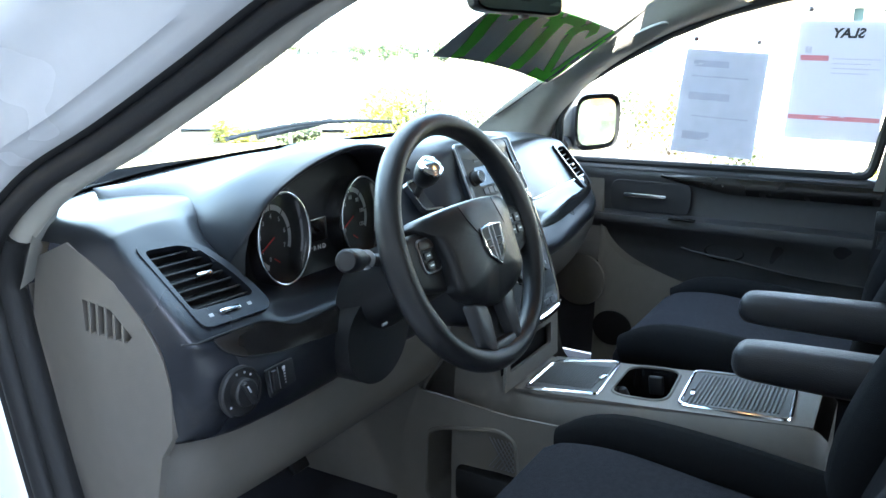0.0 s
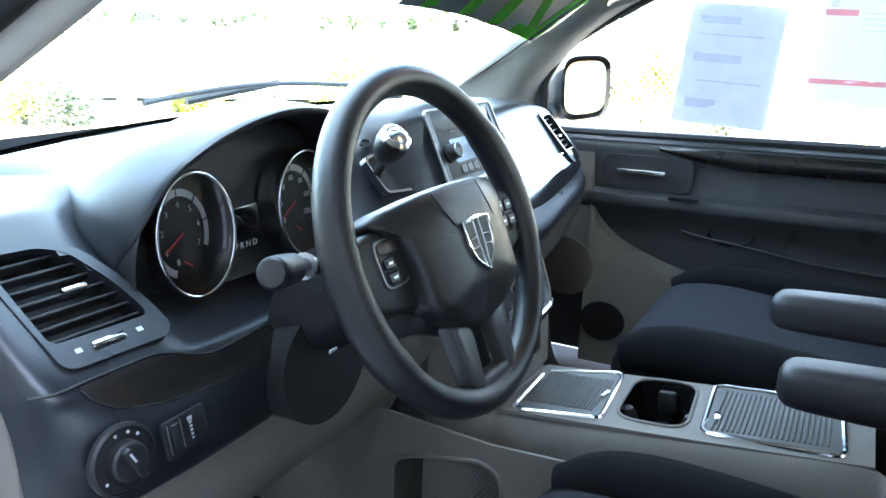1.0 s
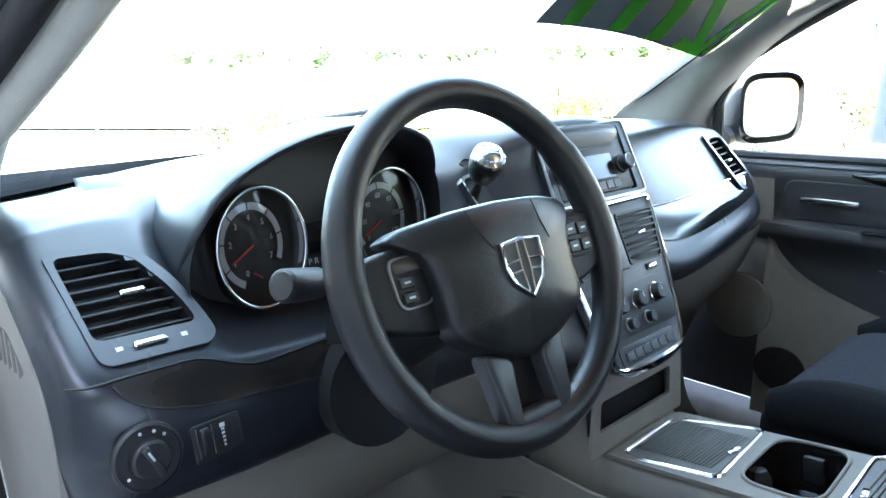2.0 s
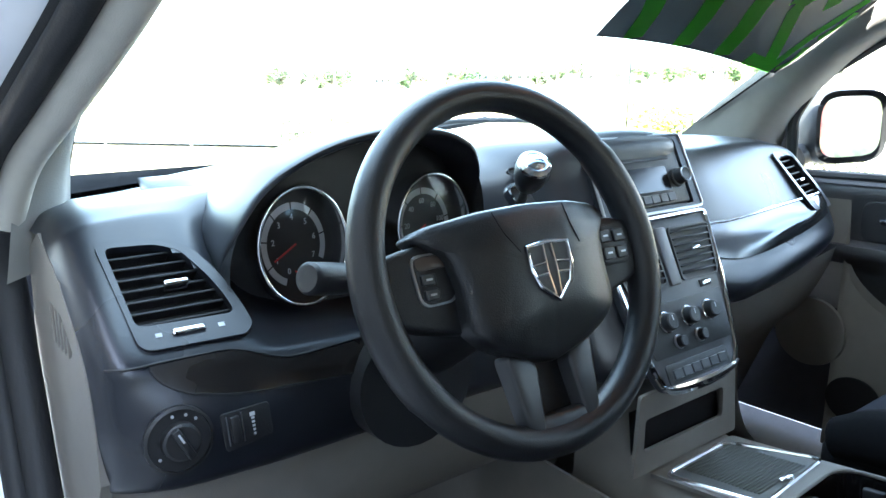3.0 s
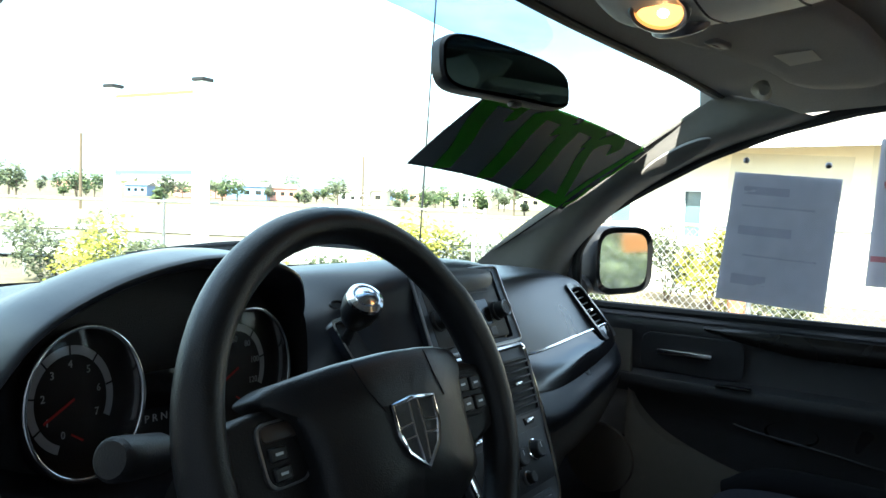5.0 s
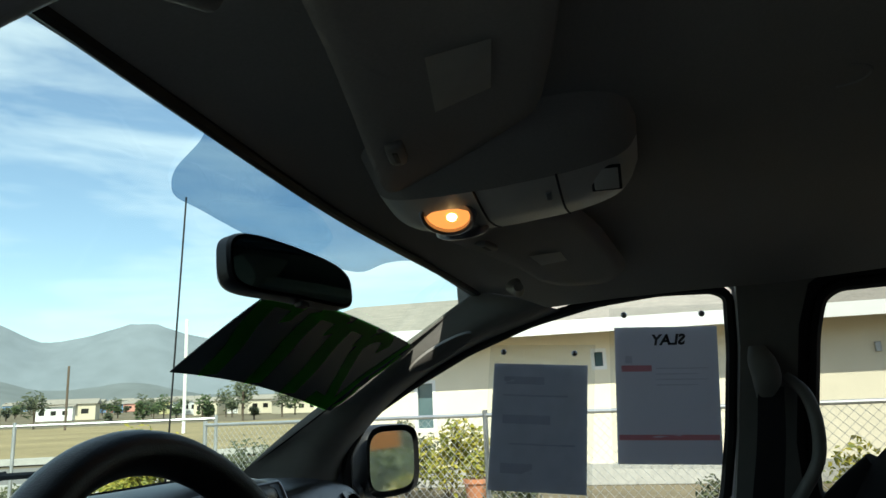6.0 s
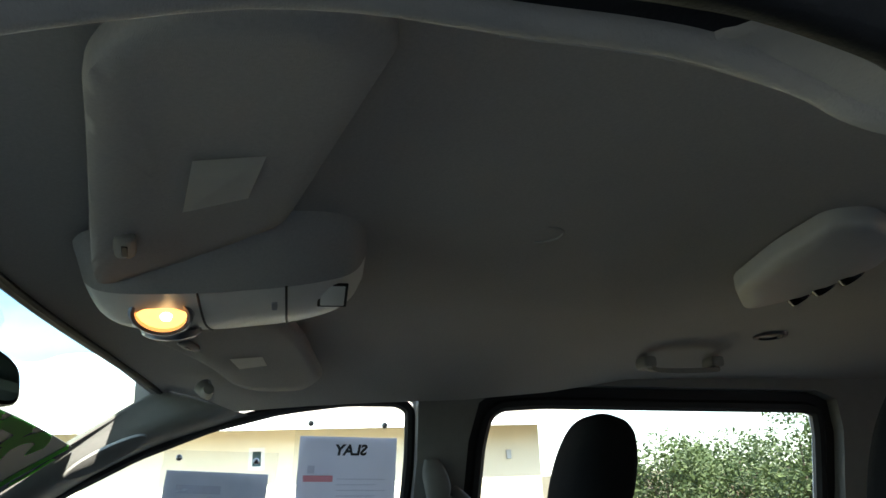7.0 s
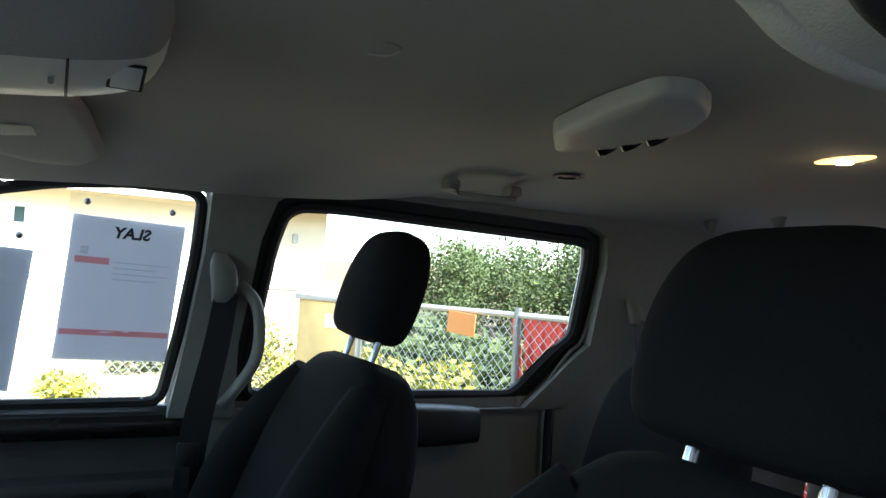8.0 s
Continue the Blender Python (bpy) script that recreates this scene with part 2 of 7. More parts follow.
def sub(name, bm, mat, piece, label="", smooth=True, angle=None):
    """A sub-part in world places under a part made by put."""
    ob = part(name, bm, mat, None, label, smooth, angle)
    ob.parent = piece
    return ob


# ---- the van's shell ----
def side_x(z):
    """How far the side glass stands from the middle at a height."""
    return 0.87 - 0.155 * (z - 1.07)


ROOF_LINE = spline([(0.10, 1.565), (0.0, 1.590), (-0.25, 1.618), (-0.7, 1.628), (-1.5, 1.628), (-2.6, 1.60)], 160)


def roof_z(x, y):
    k = min(ROOF_LINE, key=lambda p: abs(p.x - y))
    f = abs(x) / 0.74
    g = max(0.0, min(1.0, (0.07 - y) / 0.18))
    return k.y - 0.022 * f ** 2 - (0.006 * f ** 2 + (0.075 - 0.04 * max(0.0, min(1.0, (-0.7 - y) / 0.3))) * f ** 6) * g


# floor and firewall
bm = box(1.76, 3.4, 0.04, m=Matrix.Translation((0, -0.95, 0.40)))
structure(part("floor", bm, CARPET), "black carpeted van floor", "floor")
bm = box(1.6, 0.03, 0.76, m=pose(0, 0.78, 0.78, -14))
structure(part("firewall", bm, CARPET), "black carpeted footwell bulkhead", "wall")

# ceiling
ys = [0.098, 0.06, 0.0, -0.1, -0.25, -0.4, -0.6, -0.8, -1.0, -1.3, -1.6, -2.0, -2.6]
xs = [(-1 + 2 * i / 36) * 0.735 for i in range(37)]
rows = [[(x * (0.985 if y > 0.05 else 1), y - (0.03 * (x / 0.72) ** 2 if y > -0.05 else 0), roof_z(x, y)) for x in xs] for y in ys]
bm = grid(rows)
bmesh.ops.recalc_face_normals(bm, faces=bm.faces)
ceiling = structure(part("ceiling", bm, FABRIC), "beige-grey cloth headliner of the van", "ceiling")
bm = grid([[(p[0] * 1.15, p[1] + 0.02, p[2] + 0.07) for p in r] for r in rows])
structure(part("roof", bm, PAINT), "silver painted van roof panel", "roof")

# windshield: from the header down to the cowl
HEAD = [(-0.75, 0.058, 1.556), (-0.4, 0.085, 1.562), (0, 0.100, 1.564), (0.4, 0.082, 1.562), (0.72, 0.054, 1.554)]
BASE = [(-0.735, 0.660, 1.138), (-0.36, 0.785, 1.150), (0, 0.825, 1.156), (0.36, 0.785, 1.156), (0.735, 0.672, 1.150)]


BASE_LINE, HEAD_LINE = spline(BASE, 41), spline(HEAD, 41)


def screen(u, v):
    """A place on the windshield: u from -1 to 1 across, v from 0 at the cowl to 1 at the header."""
    a, b = BASE_LINE, HEAD_LINE
    s = (u + 1) * 20
    i = max(0, min(39, int(s)))
    lo, hi = a[i].lerp(a[i + 1], s - i), b[i].lerp(b[i + 1], s - i)
    p = lo.lerp(hi, v)
    bulge = 0.035 * (1 - u * u) * 4 * v * (1 - v)
    return p + Vector((0, 0.55 * bulge, 0.83 * bulge))


bm = grid([[screen(-1 + i / 12, j / 10) for i in range(25)] for j in range(11)])
windshield = structure(part("windshield", bm, GLASS), "large raked clear windshield", "windshield")
windshield.visible_shadow = False
# printed tint patch along the header
low = [(-0.43, 1.0), (-0.412, 0.98), (-0.40, 0.955), (-0.387, 0.93), (-0.362, 0.908), (-0.325, 0.892), (-0.262, 0.89), (-0.162, 0.885), (0.0, 0.88), (0.163, 0.888), (0.312, 0.905), (0.335, 0.955), (0.388, 0.988), (0.46, 1.0)]
curve = spline([(a, b, 0) for a, b in low], 60)
bm = grid([[screen(p.x, p.y + (1 - p.y) * k / 5) - Vector((0, 0.003, 0.004)) for p in curve] for k in range(6)])
band = put("sun_band", bm, TINT, windshield, "blue-grey tinted band along the top of the glass")
band.visible_shadow = False
bm = tube([screen(-1 + i / 20, 0.998) - Vector((0, 0.004, 0.002)) for i in range(41)], 0.007, 8)
put("seal", bm, RUBBER, windshield, "black rubber seal")
bm = grid([[screen(-1 + i / 20, v) - Vector((0, 0.002, 0.003)) for i in range(41)] for v in (0.0, 0.022)])
put("border", bm, GLOSS, windshield, "black printed border")
for s in (-1, 1):
    bm = grid([[screen(s * (1 - k * 0.011), j / 20) - Vector((0, 0.002, 0.003)) for j in range(21)] for k in (0, 1)])
    put("border", bm, GLOSS, windshield, "black printed border")


# pillars: glass edge to door edge
def pillar(side):
    glass_edge = [(0.722, 0.70, 1.12), (0.722, 0.56, 1.235), (0.722, 0.385, 1.355), (0.716, 0.22, 1.455), (0.708, 0.056, 1.556)] if side > 0 else [(0.722, 0.655, 1.12), (0.728, 0.57, 1.205), (0.733, 0.41, 1.325), (0.740, 0.23, 1.45), (0.750, 0.062, 1.562)]
    door_edge = [(0.830, 0.50, 1.06), (0.812, 0.43, 1.20), (0.795, 0.285, 1.282), (0.768, 0.16, 1.354), (0.735, 0.02, 1.432)] if side < 0 else [(0.845, 0.47, 1.05), (0.838, 0.43, 1.18), (0.815, 0.30, 1.315), (0.80, 0.10, 1.43), (0.785, -0.13, 1.505)]
    rows = []
    for g, d in zip(spline(glass_edge, 24), spline(door_edge, 24)):
        row = []
        for k in range(9):
            f = k / 8
            p = g.lerp(d, f)
            b = 0.026 * math.sin(math.pi * f ** 1.5)
            row.append((side * (p.x - b * 0.9), p.y - b * 0.5, p.z - b * 0.15))
        rows.append(row)
    return rows


for s, n in ((1, "a_pillar_right"), (-1, "a_pillar_left")):
    rows = pillar(s)
    ob = structure(part(n, grid(rows), GREYTRIM), "light grey moulded windshield pillar trim", "pillar")
    if s == 1:
        # speaker-like oval recess and screw caps on the trim
        mid = [Vector(r[4]) for r in rows]
        a, b = mid[14], mid[20]
        bm = bmesh.new()
        c = (a + b) / 2
        way = (b - a).normalized()
        across = (Vector(rows[17][7]) - Vector(rows[17][2])).normalized()
        m = face_frame(c + Vector((-0.012, -0.006, -0.006)), way, across)
        if m.col[2].x > 0:
            m = m @ pose(0, 0, 0, 180)
        bm = plate([(0.085 * math.cos(t * math.pi / 20), 0.022 * math.sin(t * math.pi / 20)) for t in range(40)], 0.008, m, 0.003)
        put("airbag_cover", bm, GREYTRIM, ob, "oval cover on the pillar trim")

# passenger side: trim with two window openings
FRONT = [(0.43, 1.065), (0.425, 1.20), (0.36, 1.29), (0.25, 1.355), (0.10, 1.43), (-0.05, 1.485), (-0.20, 1.520), (-0.34, 1.535), (-0.455, 1.532), (-0.485, 1.515), (-0.482, 1.40), (-0.462, 1.22), (-0.435, 1.068)]
SLIDE = [(-0.615, 1.08), (-0.618, 1.20), (-0.645, 1.43), (-0.665, 1.50), (-0.70, 1.522), (-0.80, 1.526), (-1.15, 1.515), (-1.50, 1.505), (-1.535, 1.495), (-1.540, 1.44), (-1.525, 1.23), (-1.47, 1.19), (-1.40, 1.12), (-1.345, 1.066)]
REAR = [(-1.84, 1.12), (-1.86, 1.45), (-1.92, 1.50), (-2.45, 1.49), (-2.48, 1.12)]


def side_wall(side, outer, holes, d0, d1, bm=None):
    """A piece of side wall between two offsets from the glass, by its outline in y and z."""
    loops = [outer, *holes]
    flat = [Vector((p[0], p[1], 0)) for lp in loops for p in lp]
    b = bm or bmesh.new()
    tris = tessellate_polygon([[Vector((p[0], p[1], 0)) for p in lp] for lp in loops])
    a = [b.verts.new((side * (side_x(v.y) + d0), v.x, v.y)) for v in flat]
    c = [b.verts.new((side * (side_x(v.y) + d1), v.x, v.y)) for v in flat]
    for t in tris:
        b.faces.new([a[i] for i in t])
        b.faces.new([c[i] for i in t])
    k = 0
    for lp in loops:
        for i in range(len(lp)):
            j = (i + 1) % len(lp)
            b.faces.new((a[k + i], a[k + j], c[k + j], c[k + i]))
        k += len(lp)
    return b


def grown(loop, d):
    """The loop widened by d."""
    c = sum((Vector(p) for p in loop), Vector((0, 0))) / len(loop)
    out = []
    n = len(loop)
    area = sum(loop[i][0] * loop[(i + 1) % n][1] - loop[(i + 1) % n][0] * loop[i][1] for i in range(n))
    sg = 1 if area > 0 else -1
    for i in range(n):
        a, p, e = Vector(loop[i - 1]), Vector(loop[i]), Vector(loop[(i + 1) % n])
        t = ((p - a).normalized() + (e - p).normalized()).normalized()
        out.append(tuple(p + sg * d * Vector((t.y, -t.x))))
    return out


outer = [(-0.448, 1.04), (-2.6, 1.04), (-2.6, 1.62), (-0.10, 1.62), (-0.10, 1.53), (-0.20, 1.552), (-0.34, 1.566), (-0.47, 1.562), (-0.497, 1.53), (-0.493, 1.40), (-0.473, 1.22)]
bm = side_wall(1, outer, [grown(SLIDE, 0.035), REAR], -0.06, -0.022)
structure(part("wall_right", bm, PILLAR, smooth=False), "light grey pillar and roof rail trim", "wall")
bm = side_wall(1, outer, [grown(SLIDE, 0.012), REAR], 0.022, 0.034)
structure(part("body_side_right", bm, PAINT, smooth=False), "silver painted body side with window openings", "wall")
outer = [(0.11, 1.46), (-0.10, 1.53), (-0.10, 1.62), (0.11, 1.60)]
bm = side_wall(1, outer, [], -0.04, 0.03)
structure(part("roof_rail_right", bm, GREYTRIM, smooth=False), "light grey roof rail trim", "wall")
for nm, loop, tint in (("window_1", FRONT, GLASS), ("window_2", SLIDE, GLASS), ("window_3", REAR, TINT)):
    b = bmesh.new()
    b.faces.new([b.verts.new((side_x(p[1]) + 0.012, p[0], p[1])) for p in grown(loop, 0.01)])
    w = structure(part(nm, b, glass(nm + "_glass", (0.92, 0.97, 0.94) if nm == "window_1" else (0.60, 0.63, 0.60)) if tint is GLASS else TINT, smooth=False), "clear side window of the van", "window")
    w.visible_shadow = False
    pts = [Vector((side_x(p[1]) - 0.012, p[0], p[1])) for p in rounded(loop, 0.03, 3)]
    if nm == "window_2":
        put("gasket", side_wall(1, grown(loop, 0.070), [grown(loop, 0.004)], -0.021, 0.021), RUBBER, w, "broad black rubber gasket", smooth=False)
    put("seal", tube(pts, 0.013 if nm != "window_2" else 0.017, 8, closed=True), RUBBER, w, "black rubber window seal")

# driver side: the open doorway, its pillar, seal and rail
OPEN_L = [(-0.90, 1.440), (-0.60, 1.448), (-0.515, 1.4485), (-0.482, 1.4485), (-0.456, 1.4515), (-0.437, 1.457), (-0.42, 1.466), (-0.378, 1.478), (-0.345, 1.482), (-0.30, 1.484), (-0.22, 1.477), (-0.10, 1.459), (0.03, 1.417), (0.16, 1.344), (0.28, 1.274), (0.40, 1.214), (0.49, 1.145), (0.53, 1.08), (0.525, 1.01), (0.50, 0.90), (0.47, 0.78), (0.43, 0.64), (0.40, 0.50)]


def left_x(y, z):
    """The inner edge of the driver's doorway at a place along it."""
    f = max(0.0, min(1.0, (z - 1.15) / 0.3))
    g = max(0.0, min(1.0, (-0.22 - y) / 0.08))
    return -0.800 + 0.085 * f * f * (3 - 2 * f) + 0.015 * g * g * (3 - 2 * g)


edge = spline([(left_x(y, z), y, z) for y, z in OPEN_L], 120)
outw = []
for i, p in enumerate(edge):
    t = edge[min(119, i + 1)] - edge[max(0, i - 1)]
    n = Vector((0, t.z, -t.y)).normalized()
    if n.dot(Vector((0, p.y + 0.3, p.z - 1.0))) < 0:
        n = -n
    outw.append(n)
upper = [(p, n) for p, n in zip(edge, outw) if p.z > 1.13]
lower = [(p, n) for p, n in zip(edge, outw) if p.z <= 1.145]
wide = [0.009 + 0.010 * max(0.0, min(1.0, (p.y + 0.05) / 0.15)) for p, n in upper]
structure(part("doorway_trim", tube([p + Vector((-w, 0, 0)) + n * (w * max(0.0, min(1.0, (-0.10 - p.y) / 0.10)) - 0.002) for (p, n), w in zip(upper, wide)], wide, 12), PALETRIM), "rounded pale trim round the open driver's doorway", "door trim")
structure(part("post_seal", tube([p + Vector((-0.026, 0, 0)) for p, n in lower], 0.022, 12), RUBBER), "black rubber seal down the door post", "door seal")
structure(part("door_seal", tube([p + Vector((-0.052, 0, 0)) + n * 0.002 for p, n in zip(edge, outw)], 0.014, 10), RUBBER), "black rubber seal round the open driver's doorway", "door seal")
bm = grid([[p + Vector((-dx, 0, 0)) + n * dn for dx, dn in ((0.004, 0.0), (0.02, 0.006), (0.05, 0.010), (0.060, 0.016), (0.066, 0.020))] for p, n in zip(edge, outw)])
structure(part("door_jamb", bm, RUBBER), "dark rubber-lined door jamb", "door jamb")
bm = grid([[p + Vector((-dx, 0, 0)) + n * dn for dx, dn in ((0.066, 0.020), (0.085, 0.024), (0.092, 0.032), (0.105, 0.036), (0.112, 0.046), (0.122, 0.075), (0.135, 0.10), (0.15, 0.115), (0.155, 0.15), (0.150, 0.20))] for p, n in zip(edge, outw)])
structure(part("door_frame", bm, PAINT), "silver painted body around the open doorway", "door frame")
bm = grid([[p + Vector((-0.004, 0, 0)) + n * 0.008, p + Vector((0.006, 0, 0)) + n * 0.009, p + Vector((0.012, 0, 0)) + n * 0.016, p + Vector((0.026, 0, 0)) + n * 0.040, p + Vector((0.045, 0, 0)) + n * 0.075] for p, n in zip(edge, outw) if p.y < 0.02 and p.z > 1.3])
structure(part("roof_rail_left", bm, FABRIC), "light grey roof rail trim over the open doorway", "wall")
bm = grid([[p, p + Vector((0.008, 0, 0)) + n * 0.002, p + Vector((0.02, -0.01, 0)) + n * 0.01, p + Vector((0.03, -0.03, 0))] for p, n in zip(edge, outw) if p.z < 1.06])
structure(part("kick_trim", bm, BEIGE), "light beige door post trim", "trim")
# the opened driver's door, swung out ahead of the camera
door0 = thing("door_0", "opened driver's door with black inner trim", "door", (-0.95, 0.52, 0.4), kind="structure")
DO = pose(-0.97, 0.56, 0.0, 0, 0, 152)
hold(part("door_panel", box(1.05, 0.12, 0.66, 0.03, 2, DO @ Matrix.Translation((0.53, 0, 0.74))), SOFT), door0)
bm = tube([DO @ Vector(p) for p in ((0.05, 0, 1.06), (0.45, 0, 1.36), (0.95, 0, 1.45), (1.03, 0, 1.40), (1.03, 0, 1.06))], 0.022, 8)
hold(part("window_frame", bm, SOFT), door0)

# pillar trim over the driver's shoulder: it widens outwards behind the doorway
pillar_left = thing("b_pillar_left", "pale beige upper pillar trim over the driver's shoulder", "pillar", (-0.75, -0.6, 1.45), kind="structure")
rows = []
for k in range(41):
    y = -0.30 - 0.62 * k / 40
    p = min(edge, key=lambda e: abs(e.y - y) + (10 if e.z < 1.3 else 0))
    f = max(0.0, min(1.0, (-0.36 - p.y) / 0.11))
    w = 0.010 + 0.125 * f * f * (3 - 2 * f)
    rows.append([p + Vector((-w * a, 0, b + c * w)) for a, b, c in ((-0.03, 0.016, 0), (0.0, 0.004, 0), (0.06, 0.001, 0), (0.25, 0.002, 0.0), (0.5, 0.003, 0.05), (0.8, 0.0, 0.14), (1.0, 0.006, 0.24), (1.02, 0.03, 0.3))])
put("trim_panel", grid(skin(rows, 60, 22)), PALETRIM, pillar_left)
cover = rounded([(-0.752, -0.424), (-0.735, -0.448), (-0.724, -0.484), (-0.716, -0.53), (-0.716, -0.66), (-0.80, -0.66), (-0.80, -0.44)], 0.014)
put("belt_guide_cover", plate(cover, 0.014, Matrix.Translation((0, 0, 1.466)) @ pose(0, 0, 0, 180) @ Matrix.Diagonal((1, -1, 1, 1)), 0.005), PALETRIM, pillar_left, "rounded belt guide cover")

# the wall behind the driver's doorway, and the tail
bm = side_wall(-1, [(-0.92, 0.42), (-2.6, 0.42), (-2.6, 1.62), (-0.92, 1.62)], [[(-1.05, 1.08), (-1.05, 1.50), (-1.65, 1.50), (-1.65, 1.08)], REAR], -0.06, 0.03)
structure(part("wall_left", bm, GREYTRIM, smooth=False), "grey rear side trim of the van", "wall")
bm = plate(rect(-0.88, 0.42, 0.88, 1.64), 0.04, face_frame((0, -2.62, 0), (1, 0, 0), (0, 0, 1)), holes=[rect(-0.6, 1.08, 0.6, 1.5)])
structure(part("wall_rear", bm, GREYTRIM, smooth=False), "grey tailgate trim with a rear window", "wall")
bm = side_wall(1, [(-1.44, 0.42), (-2.6, 0.42), (-2.6, 1.04), (-1.44, 1.04)], [], -0.05, 0.03)
structure(part("lower_wall_right", bm, GREYTRIM, smooth=False), "light grey lower side trim behind the sliding door", "wall")


# ---- dashboard ----
DASH_SEC = [
    (-0.801, (0.290, 0.872), (0.262, 0.890), (0.240, 0.95), (0.247, 1.0), (0.272, 1.038), (0.345, 1.095), (0.405, 1.120), (0.46, 1.125), (0.56, 1.122)),
    (-0.782, (0.272, 0.870), (0.236, 0.888), (0.212, 0.950), (0.216, 1.0), (0.231, 1.034), (0.338, 1.120), (0.375, 1.140), (0.45, 1.148), (0.61, 1.132)),
    (-0.735, (0.262, 0.868), (0.212, 0.886), (0.190, 0.952), (0.204, 1.0), (0.228, 1.032), (0.342, 1.128), (0.380, 1.148), (0.46, 1.156), (0.650, 1.136)),
    (-0.66, (0.262, 0.866), (0.206, 0.884), (0.184, 0.952), (0.202, 1.0), (0.225, 1.030), (0.335, 1.122), (0.385, 1.152), (0.47, 1.158), (0.685, 1.138)),
    (-0.595, (0.270, 0.862), (0.210, 0.880), (0.188, 0.952), (0.205, 1.0), (0.236, 1.016), (0.325, 1.052), (0.385, 1.150), (0.48, 1.160), (0.712, 1.142)),
    (-0.45, (0.280, 0.850), (0.215, 0.880), (0.195, 0.955), (0.212, 0.995), (0.245, 1.008), (0.335, 1.03), (0.39, 1.15), (0.5, 1.164), (0.755, 1.146)),
    (-0.30, (0.260, 0.855), (0.21, 0.885), (0.198, 0.957), (0.216, 1.0), (0.246, 1.014), (0.322, 1.050), (0.37, 1.15), (0.5, 1.170), (0.792, 1.150)),
    (-0.20, (0.235, 0.86), (0.195, 0.885), (0.198, 0.957), (0.217, 1.0), (0.240, 1.04), (0.284, 1.11), (0.335, 1.165), (0.5, 1.182), (0.806, 1.153)),
    (-0.14, (0.235, 0.85), (0.150, 0.866), (0.168, 0.955), (0.187, 1.0), (0.207, 1.05), (0.246, 1.14), (0.285, 1.200), (0.48, 1.190), (0.795, 1.156)),
    (0.012, (0.235, 0.845), (0.120, 0.858), (0.150, 0.955), (0.170, 1.0), (0.193, 1.05), (0.234, 1.14), (0.270, 1.212), (0.48, 1.196), (0.80, 1.158)),
    (0.155, (0.245, 0.85), (0.150, 0.866), (0.170, 0.955), (0.189, 1.0), (0.209, 1.05), (0.248, 1.14), (0.285, 1.200), (0.48, 1.190), (0.795, 1.158)),
    (0.20, (0.27, 0.87), (0.222, 0.90), (0.222, 0.945), (0.235, 0.975), (0.262, 1.01), (0.330, 1.125), (0.385, 1.172), (0.5, 1.182), (0.785, 1.158)),
    (0.34, (0.28, 0.86), (0.225, 0.885), (0.212, 0.915), (0.232, 0.95), (0.258, 0.99), (0.342, 1.136), (0.40, 1.168), (0.53, 1.176), (0.785, 1.154)),
    (0.56, (0.29, 0.87), (0.243, 0.90), (0.228, 0.935), (0.246, 0.965), (0.266, 1.0), (0.35, 1.14), (0.40, 1.163), (0.5, 1.170), (0.72, 1.150)),
    (0.70, (0.30, 0.90), (0.258, 0.925), (0.243, 0.955), (0.255, 0.985), (0.272, 1.015), (0.345, 1.12), (0.385, 1.145), (0.46, 1.152), (0.66, 1.144)),
    (0.785, (0.34, 0.92), (0.30, 0.94), (0.285, 0.965), (0.292, 0.99), (0.305, 1.015), (0.365, 1.09), (0.40, 1.11), (0.45, 1.12), (0.60, 1.128)),
]
dashboard = thing("dashboard", "black moulded plastic minivan dashboard under the windshield", "dashboard", (0, 0.4, 0.85))
secs = [[(x, y, z) for y, z in row] for x, *row in DASH_SEC]
dash_rows = skin(secs, 150, 60)


def within(x, y, loop):
    """Whether a place lies inside a loop."""
    odd = False
    for i in range(len(loop)):
        (ax, ay), (bx, by) = loop[i - 1], loop[i]
        if (ay > y) != (by > y) and x < ax + (bx - ax) * (y - ay) / (by - ay):
            odd = not odd
    return odd


LV = face_frame((-0.751, 0.239, 1.0335), (1, -0.03, 0), (0, 0.77, 0.64))
LV_HOLE = [(-0.001, 0.016), (0.100, 0.013), (0.097, 0.035), (0.088, 0.066), (0.068, 0.108), (0.045, 0.121), (-0.008, 0.124)]
RV = face_frame((0.690, 0.302, 1.045), (1, 0.2, 0), (-0.05, 0.60, 0.80))
RV_HOLE = [(-0.042, -0.022), (0.052, -0.026), (0.046, 0.02), (0.022, 0.092), (-0.066, 0.094), (-0.052, 0.02)]
skin_mesh = grid(dash_rows)
gone = []
for f in skin_mesh.faces:
    c = f.calc_center_median()
    for m, hole in ((LV, LV_HOLE), (RV, RV_HOLE)):
        q = m.inverted() @ c
        if abs(q.z) < 0.05 and within(q.x, q.y, grown(hole, 0.003)):
            gone.append(f)
            break
bmesh.ops.delete(skin_mesh, geom=gone, context="FACES")
body = put("body", skin_mesh, DASH, dashboard)


def on_dash(x, f):
    """A place on the dashboard's skin: x across and f from 0 (lower edge) to 1 (cowl)."""
    r = min(dash_rows, key=lambda q: abs(q[30].x - x))
    s = f * 59
    i = min(58, int(s))
    return r[i].lerp(r[i + 1], s - i)


